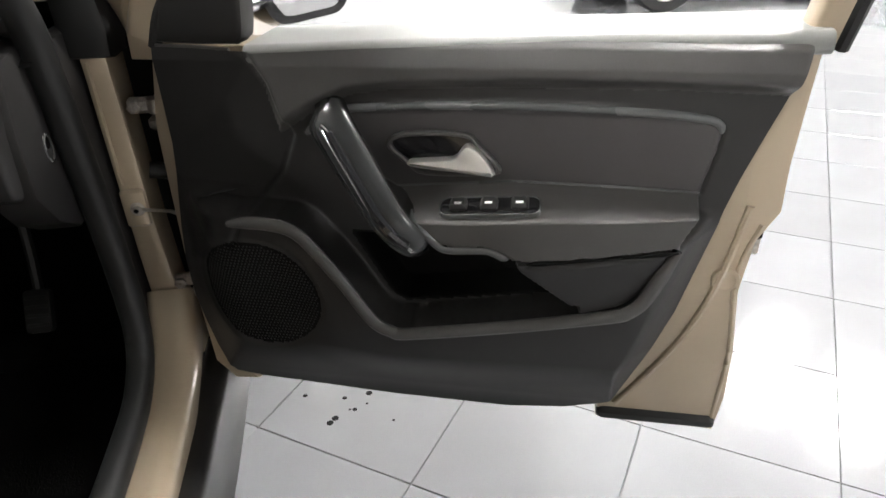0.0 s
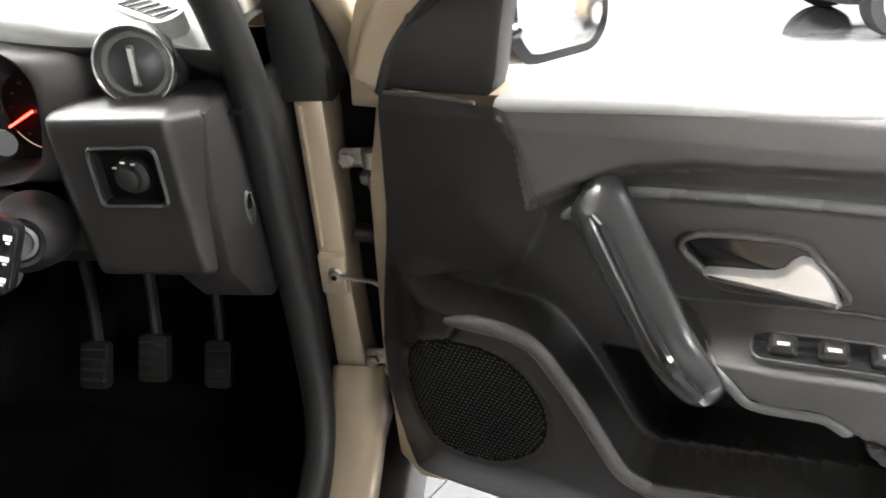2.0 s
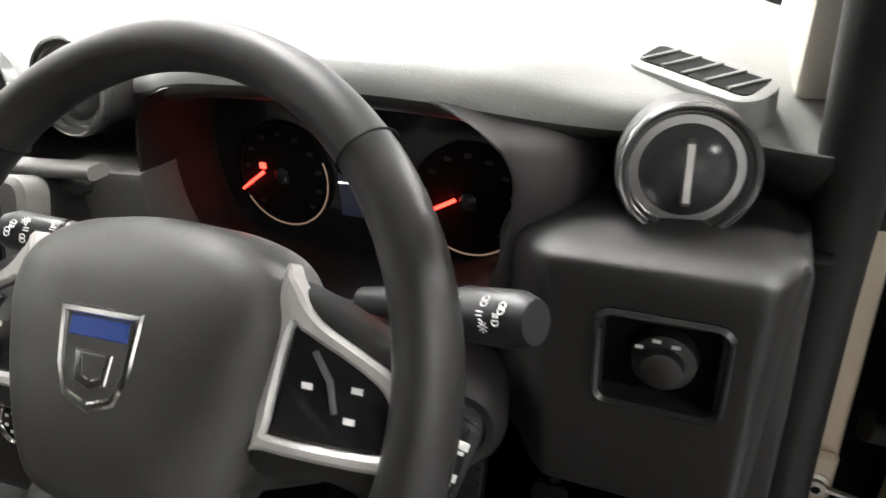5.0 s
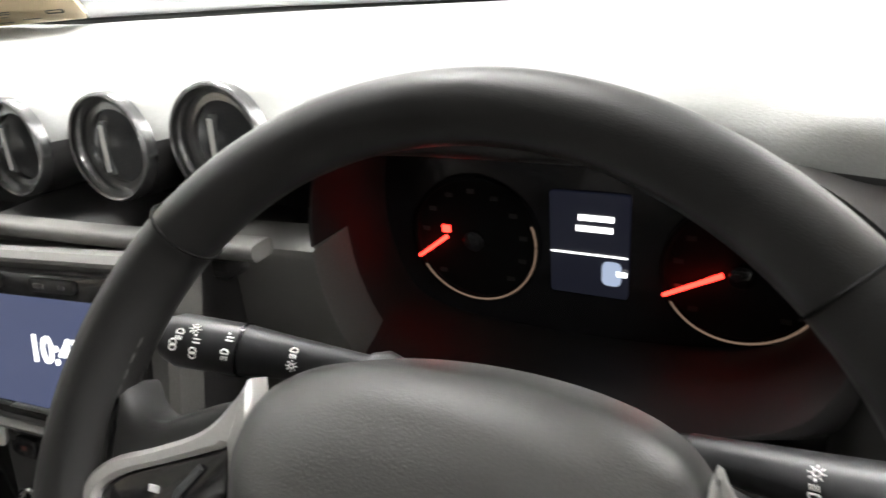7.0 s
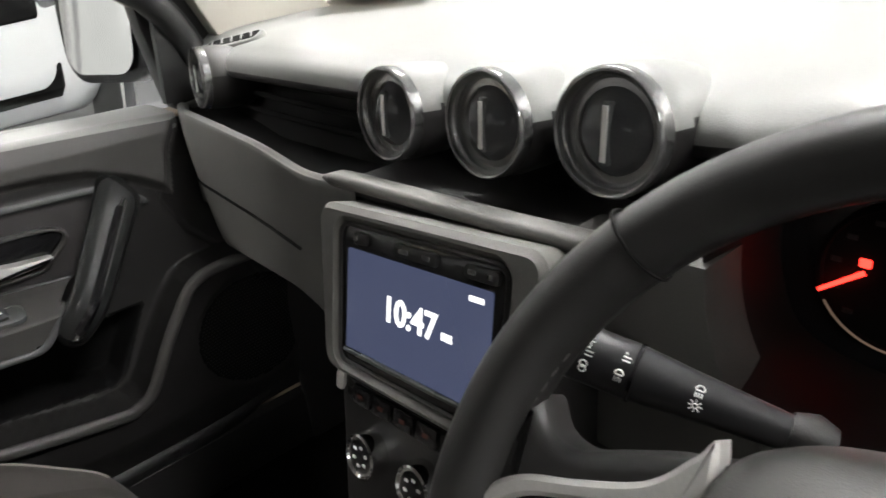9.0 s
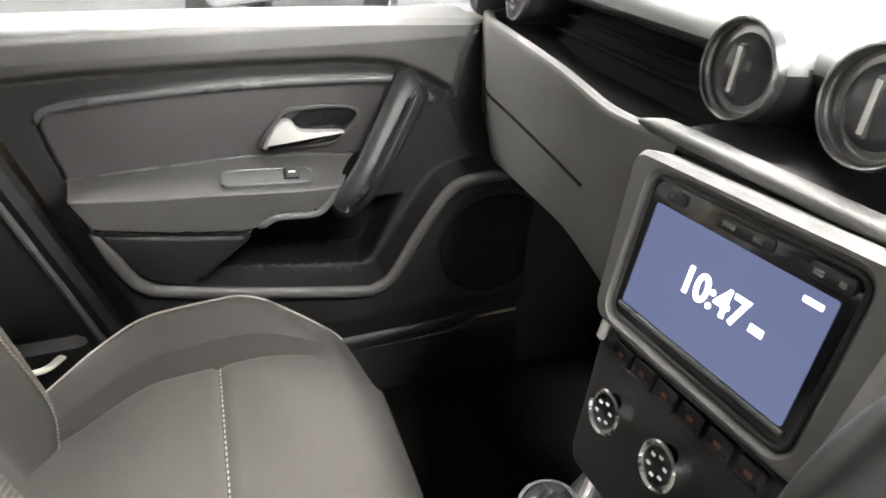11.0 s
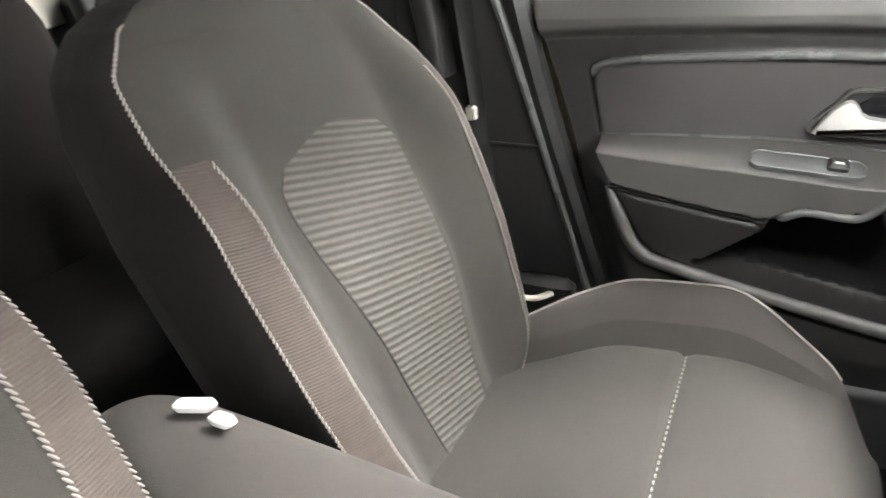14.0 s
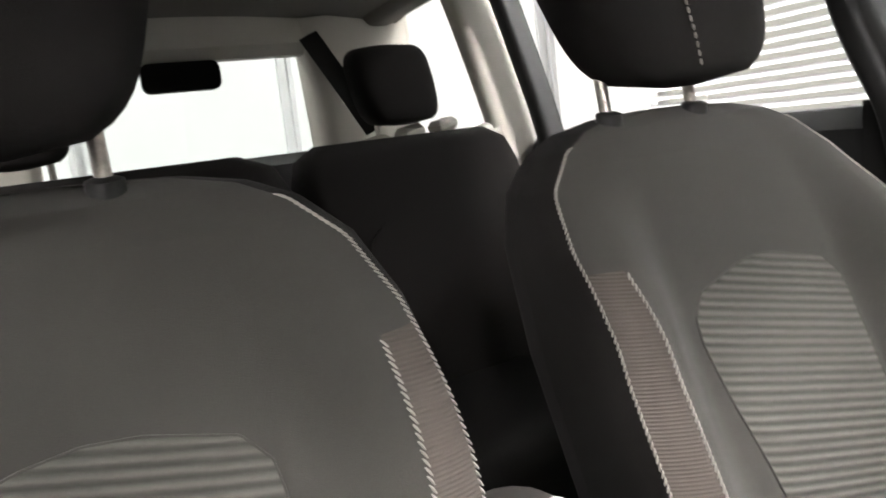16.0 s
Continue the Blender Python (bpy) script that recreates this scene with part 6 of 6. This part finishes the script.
def front_seat(side):
    cx = 0.335 if side > 0 else -0.362
    bx = cx + (0.037 if side < 0 else -0.037)
    label = "grey-brown fabric front seat with ribbed centre and pale stitching"
    seat = thing("front_seat", label, "seat", (cx, -0.3, 0.4), "front seats")
    us = np.r_[np.linspace(-1, -0.9, 14), np.linspace(-0.9, 0.9, 90)[1:-1], np.linspace(0.9, 1, 14)]
    zs = np.r_[np.linspace(0.58, 1.10, 80), np.linspace(1.10, 1.166, 34)[1:]]
    U, Z = np.meshgrid(us, zs, indexing="ij")
    sheet = lambda u, z, front=True, lift=0.0: back_point(bx, u, z, front, lift, side)
    seam = lambda z: np.interp(z, [0.60, 0.80, 1.0, 1.10, 1.166], [0.93, 0.93, 0.94, 0.93, 0.90])
    P = sheet(U, Z)
    mid = lambda q: (q[:-1, :-1] + q[1:, 1:]) / 2
    edge = np.abs(mid(U)) > seam(mid(Z))
    back = part("backrest", pieces(P, ~edge), FABRIC, seat, "grey-brown fabric backrest", 80)
    Q = sheet(U, Z, False)
    part("back_shell", join(pieces(P, edge), grid(Q[::-1])), FABRIC_DARK, back, "dark fabric sides and back", 80)
    cap = [tuple(q) for q in P[:, -1]] + [tuple(q) for q in Q[::-1, -1]]
    part("backrest_cap", (cap, [tuple(range(len(cap)))]), FABRIC, back)
    # ribbed centre panel laid into the cover
    hw = lambda z: np.interp(z, [0.58, 0.70, 0.80, 0.90, 0.945, 0.968, 0.988, 1.004, 1.0075], [0.28, 0.32, 0.37, 0.43, 0.445, 0.435, 0.37, 0.14, 0.01])
    zz = np.r_[np.linspace(0.585, 0.94, 60), np.linspace(0.94, 1.0075, 40)[1:]]
    S, ZZ = np.meshgrid(np.linspace(-1, 1, 44), zz, indexing="ij")
    part("rib_panel", grid(sheet(S * hw(ZZ), ZZ, lift=0.0012 * 1.0)), RIBBED, back, "ribbed pale grey centre panel", 80)
    ring = np.concatenate([sheet(-hw(zz), zz, lift=0.0002), sheet(hw(zz[::-1]), zz[::-1], lift=0.0002)])
    part("panel_seam", tube(ring, 0.0014, 6), FABRIC_BROWN, back, "seam round the ribbed panel")
    for s in (1, -1):
        zt = np.linspace(0.60, 1.034, 70)
        inner = np.interp(zt, [0.60, 0.80, 0.95, 1.034], [0.755, 0.755, 0.780, 0.805])
        outer = seam(zt) - 0.004
        T, ZT = np.meshgrid(np.linspace(0, 1, 16), zt, indexing="ij")
        part("bolster_strip", grid(sheet(s * (inner * (1 - T) + outer * T), ZT, lift=0.0012)), RIB_FINE, back, "finely ribbed brown bolster strip", 80)
        for line in (sheet(s * inner, zt, lift=0.0022), sheet(s * seam(np.linspace(0.60, 1.14, 90)), np.linspace(0.60, 1.14, 90), lift=0.001)):
            part("seam_thread", rope(line, (s, 0.0, 0.0)), THREAD, back, "pale seam stitching")
    part("side_plate", box((cx + side * 0.288, -0.47, 0.60), (0.03, 0.16, 0.14), 0.02), HARD, seat, "black recliner cover")
    # cushion
    ys = np.r_[np.linspace(-0.52, -0.10, 60), np.linspace(-0.10, 0.03, 40)[1:]]
    n = 140
    a = np.linspace(0, 2 * math.pi, n, False)
    rings, uu, yy = [], [], []
    for y in ys:
        k = float(smooth(y, -0.16, 0.03))
        w = 0.284 * (1 - 0.14 * k - 0.30 * float(smooth(y, -0.03, 0.032)) ** 2)
        top = 0.648 - 0.015 * math.exp(-((y + 0.42) / 0.10) ** 2) + 0.012 * float(smooth(y, -0.40, -0.12)) - 0.022 * k - 0.075 * float(smooth(y, -0.06, 0.032)) ** 2
        bot = 0.46 + 0.04 * float(smooth(y, -0.05, 0.03))
        ca, sa = np.cos(a), np.sin(a)
        ux = np.sign(ca) * np.abs(ca) ** 0.45
        uz = np.sign(sa) * np.abs(sa) ** 0.50
        bol = 0.075 * float(smooth(y, -0.60, -0.36)) * float(smooth(y, 0.02, -0.18)) * smooth(np.abs(ux), 0.58, 0.84) * (1 - 0.35 * smooth(np.abs(ux), 0.90, 1.0)) * np.clip(uz * 2, 0, 1)
        groove = -0.008 * math.exp(-((y + 0.205) / 0.006) ** 2) * (np.abs(ux) < 0.64) * np.clip(uz * 2, 0, 1) - 0.018 * np.exp(-((np.abs(ux) - 0.63) / 0.03) ** 2) * np.clip(uz * 2, 0, 1) * float(smooth(y, 0.0, -0.12))
        swell = 0.010 * (1 - smooth(np.abs(ux), 0.2, 0.7)) * np.clip(uz * 2, 0, 1) * (math.exp(-((y + 0.31) / 0.08) ** 2) + math.exp(-((y + 0.10) / 0.06) ** 2))
        z = (top + bot) / 2 + (top - bot) / 2 * uz + bol + groove + swell
        flank = 1 - 0.5 * float(smooth(y, -0.28, -0.47)) * (ux * side > 0)
        rings.append(np.stack([cx + w * ux * flank, np.full(n, y), z], -1))
        uu.append(ux), yy.append(uz)
    C = np.array(rings)
    Cw, Uc, Vc = np.concatenate([C, C[:, :1]], 1), np.array(uu), np.array(yy)
    Uc, Vc = np.concatenate([Uc, Uc[:, :1]], 1), np.concatenate([Vc, Vc[:, :1]], 1)
    um, vm = mid(Uc), mid(Vc)
    topm = (vm > 0.35) & (np.abs(um) < 0.70)
    cushion = part("cushion", pieces(Cw, topm), FABRIC, seat, "grey-brown fabric seat cushion", 70)
    part("cushion_side", pieces(Cw, ~topm), FABRIC_BROWN, cushion, "brown fabric cushion sides", 70)
    part("cushion_nose", ([tuple(p) for p in C[-1]], [tuple(range(n))]), FABRIC, cushion)
    row = int(np.argmin(np.abs(ys + 0.205)))
    line = [C[row, j] + (0, 0.003, 0.002) for j in range(n) if Vc[row, j] > 0.4 and abs(Uc[row, j]) < 0.64]
    line.sort(key=lambda p: p[0])
    part("seam_thread", stitches(line, 0.006, 0.004, 0.0012), THREAD, cushion, "pale seam stitching")
    for s in (1, -1):
        crest = []
        for i in range(8, len(ys) - 14):
            js = [j for j in range(n) if Vc[i, j] > 0.3 and Uc[i, j] * s > 0]
            j = min(js, key=lambda q: abs(abs(Uc[i, q]) - 0.86))
            crest.append(C[i, j] + (0, 0, 0.0012))
        part("seam_thread", tube(crest, 0.0017, 6), THREAD, cushion, "pale piping seam")
    part("seat_frame", box((cx, -0.24, 0.44), (0.44, 0.42, 0.09), 0.03), DARK, seat, "black seat frame")
    for s in (1, -1):
        part("seat_rail", box((cx + s * 0.19, -0.22, 0.415), (0.04, 0.56, 0.05), 0.01), STEEL, seat)
    part("frame_lever", tube(curve([(cx + side * 0.180, -0.485, 0.700), (cx + side * 0.190, -0.462, 0.684), (cx + side * 0.215, -0.435, 0.668), (cx + side * 0.250, -0.42, 0.660)], 5), 0.007, 8, flat=0.6), TRIM_PALE, seat, "pale recliner trim")
    # headrest on two posts
    hx, px = (0.340, 0.316) if side > 0 else (-0.318, -0.293)
    hr = part("headrest", headrest_mesh(hx, -0.700, 1.306, 0.146, 0.120, 0.055, 0.5, 0.3, 0.24), FABRIC_DARK, seat, "dark brown fabric headrest", 70)
    for s in (1, -1):
        part("headrest_post", tube([(px + s * 0.063, -0.682, 1.13), (px + s * 0.063, -0.70, 1.26)], 0.0065, 10), STEEL, hr, "steel post")
        part("post_collar", moved(turned([(0.015, 0), (0.014, 0.012), (0.009, 0.014)], None, 16), pose(px + s * 0.063, -0.684, 1.155, -10)), HARD, hr)
    part("seam_thread", stitches([(hx - side * 0.02, -0.700 - t * 0.035 + 0.0558 - 0.012 * max(abs(t) - 0.6, 0), 1.306 + 0.120 * t) for t in np.linspace(-0.85, 0.85, 14)], 0.006, 0.003, 0.0016), THREAD, hr)
    return seat


def headrest_mesh(cx, cy, cz, w, h, d, square=0.6, ends=0.45, taper_low=0.10):
    rings = []
    for t in np.linspace(-1, 1, 25):
        k = max(1 - abs(t) ** 5, 0.0) ** ends
        rings.append([(cx + w * (0.78 + 0.22 * k - taper_low * max(-t, 0)) * math.copysign(abs(math.cos(b)) ** square, math.cos(b)) * (0.25 + 0.75 * k), cy - t * 0.035 + d * (0.15 + 0.85 * k) * math.copysign(abs(math.sin(b)) ** 0.7, math.sin(b)), cz + h * t) for b in np.linspace(0, 2 * math.pi, 40, False)])
    return loft(rings)


front_seat(1)
front_seat(-1)


def rear_bench():
    b = thing("rear_seat", "dark fabric rear bench seat with upright headrests", "seat", (0, -1.3, 0.4))
    for x0, x1 in ((-0.64, -0.10), (-0.095, 0.64)):
        w, c = x1 - x0, (x0 + x1) / 2
        rings = []
        for t in np.linspace(0, 1, 20):
            z = 0.62 + t * 0.55
            k = float(np.interp(t, [0, 0.85, 0.95, 1], [1, 1, 0.93, 0.75]))
            rings.append([(c + px * k, -1.36 - t * 0.17 + py * k, z) for px, py in rrect(w, 0.13, 0.05, 5)])
        s = part("bench_back", loft(rings), FABRIC_DARK, b, "dark fabric rear backrest", 70)
        part("back_panel", moved(slab(rrect(w * 0.62, 0.36, 0.10, 6), 0, 0.012, 0.008), Matrix.Translation((c, -1.355, 0.84)) @ pose(0, 0, 0, 107)), FABRIC_DARK, s)
    rings = []
    for y, z in ((-0.86, 0.60), (-0.88, 0.68), (-0.95, 0.70), (-1.2, 0.68), (-1.40, 0.66)):
        rings.append([(px, y, 0.48 + (z - 0.48) / 2 + pz) for px, pz in rrect(1.26, z - 0.48, 0.05, 5)])
    part("bench_cushion", loft(rings), FABRIC_DARK, b, "dark fabric rear cushion", 70)
    for x in (-0.372, 0.372):
        hr = part("headrest", headrest_mesh(x, -1.545, 1.285, 0.096, 0.092, 0.05, 0.35, 0.25), FABRIC_DARK, b, "dark fabric rear headrest", 70)
        for s in (1, -1):
            part("headrest_post", tube([(x + s * 0.05, -1.54, 1.13), (x + s * 0.05, -1.545, 1.22)], 0.006, 8), STEEL, hr)
    part("belt_webbing", tube([(-0.232, -1.66, 1.42), (-0.28, -1.62, 1.31), (-0.335, -1.59, 1.19)], 0.024, 8, flat=0.1, up=(0, 1, 0)), RUBBER, b, "black rear belt webbing")
    for x, z in ((-0.57, 1.158), (-0.475, 1.182), (-0.39, 1.175), (-0.305, 1.160)):
        part("belt_guide", box((x, -1.52, z), (0.06, 0.05, 0.03), 0.01, pose(0, 0, 0, 0, 10, 15)), TRIM_PALE, b, "pale plastic catch")
    part("belt_strap", tube([(-0.60, -1.50, 1.16), (-0.615, -1.46, 1.05), (-0.62, -1.44, 0.95)], 0.020, 8, flat=0.12, up=(0, 1, 0)), TRIM_PALE, b, "pale seat edge strap")
    part("isofix_tag", box((-0.20, -1.37, 0.72), (0.03, 0.004, 0.010), 0.001), MARK, b, "small pale tag")
    return b


rear_bench()


def price_card():
    """A printed card lying against the foot of the windscreen, outside."""
    c = thing("price_card", "beige printed card leaning on the windscreen", "card", (-0.718, 0.587, 1.217))
    o, e = Vector((-0.718, 0.587, 1.217)), Vector((0.134, 0.118, -0.004)).normalized()
    u = Vector((0.029, -0.048, 0.026))
    u = (u - e * u.dot(e)).normalized()
    n = e.cross(u)
    m = Matrix((e, u, n)).transposed().to_4x4()
    m.translation = o + n * 0.008
    sheet = part("sheet", moved(slab(rrect(0.178, 0.120, 0.006, 3, 0.089, 0.060), 0, 0.0025, 0.0006), m), CARD, c, "beige card")
    for x, y, w in ((0.055, 0.052, 0.050), (0.060, 0.044, 0.034), (0.066, 0.033, 0.010), (0.100, 0.018, 0.026), (0.062, 0.012, 0.022)):
        for h in (-0.0006, 0.0026):
            part("text_bar", moved(box((x, y, h), (w, 0.0028, 0.0008), 0.0002), m), SATIN, sheet, "grey bar of small print")
    for h in (-0.0008, 0.0025):
        part("emblem", moved(frame_slab(rrect(0.026, 0.014, 0.003, 3, 0.140, 0.040), rrect(0.020, 0.009, 0.002, 3, 0.140, 0.040), h, h + 0.0008, 0.0001), m), SATIN, sheet, "small printed outline mark")


price_card()


def belt():
    s = thing("seat_belt", "black seat belt with a pale guide on the pillar", "seat belt", (-0.69, -0.55, 0.6))
    part("webbing", tube([(-0.675, -0.60, 1.38), (-0.690, -0.565, 1.0), (-0.70, -0.53, 0.62)], 0.024, 8, flat=0.08, up=(0.2, 1, 0)), RUBBER, s, "black webbing")
    part("belt_stop", box((-0.676, -0.566, 0.925), (0.012, 0.018, 0.024), 0.004), TRIM_PALE, s, "pale plastic stop")


belt()

# ---- showroom window with blinds ----
def blinds():
    b = thing("window_blind", "white horizontal slatted blind over a bright showroom window", "blind", (-4.0, -2.6, 0))
    part("window_pane", box((-4.25, -2.8, 1.75), (0.02, 3.4, 2.6), 0.004), DAY_BLIND, b, "bright daylit pane")
    for k in range(33):
        part("slat", box((-4.0, -2.8, 0.62 + k * 0.073), (0.060, 3.3, 0.0025), 0.001, pose(0, 0, 0, 0, 42, 0)), WALL, b)
    part("head_rail", box((-4.0, -2.8, 3.03), (0.06, 3.36, 0.06), 0.01), WALL, b)
    part("window_frame", box((-4.28, -2.8, 0.38), (0.10, 3.6, 0.10), 0.01), WALL, b)
    part("panel_below", box((-4.2, -2.8, 0.17), (0.12, 3.6, 0.33), 0.01), WALL, b)
    for y in (-4.5, -1.1):
        part("frame_post", box((-4.2, y, 1.55), (0.14, 0.10, 3.05), 0.01), WALL, b)


blinds()


# ---- floor tiles ----
def tiles():
    deep, wide, gap, turn = 0.416, 0.463, 0.003, radians(56.6)
    me = bpy.data.meshes.new("tile")
    v, f = slab(rrect(deep - gap, wide - gap, 0.002, 1), -0.0085, 0.0, 0.0012, None, 1)
    me.from_pydata(v, [], f)
    me.materials.append(TILE)
    c, s = math.cos(turn), math.sin(turn)
    near, far = [], []
    for i in range(-40, 41):
        for j in range(-40, 41):
            a, b = (i + 0.5) * deep, (j + 0.5) * wide
            x, y = 2.402 + a * c - b * s, 0.625 + a * s + b * c
            if -12.8 < x < 10.9 and -8.9 < y < 11.9:
                (near if 0.5 < x < 6.2 and -1.6 < y < 6.0 and math.hypot(x - 1.8, y - 1.2) < 4.2 else far).append((x, y))
    near.sort(key=lambda p: math.hypot(p[0] - 1.8, p[1] - 0.9))
    far += near[290:]
    for x, y in near[:290]:
        ob = new("tile", me)
        ob.parent = FLOOR
        ob.matrix_basis = pose(x, y, 0, 0, 0, 56.6)
    vv, ff = [], []
    for x, y in far:
        n = len(vv)
        for sx, sy in ((-1, -1), (1, -1), (1, 1), (-1, 1)):
            a, b = sx * (deep - gap) / 2, sy * (wide - gap) / 2
            vv.append((x + a * c - b * s, y + a * s + b * c, 0.0))
        ff.append((n, n + 1, n + 2, n + 3))
    tagged(part("far_tiles", (vv, ff), TILE, FLOOR), kind="stuff")
    spots = []
    for k in range(9):
        x, y, r = 1.03 + 0.05 * math.sin(k * 2.4) * k * 0.4, 0.72 + 0.04 * math.cos(k * 1.7) * k * 0.35, 0.004 + 0.003 * (k % 3)
        spots.append(turned([(r, 0.0002), (r * 0.8, 0.0006), (0, 0.0008)], pose(x, y, 0), 8))
    tagged(part("water_spots", join(*spots), DARK, FLOOR, "small dark spots on the tiles"), kind="stuff")


tiles()
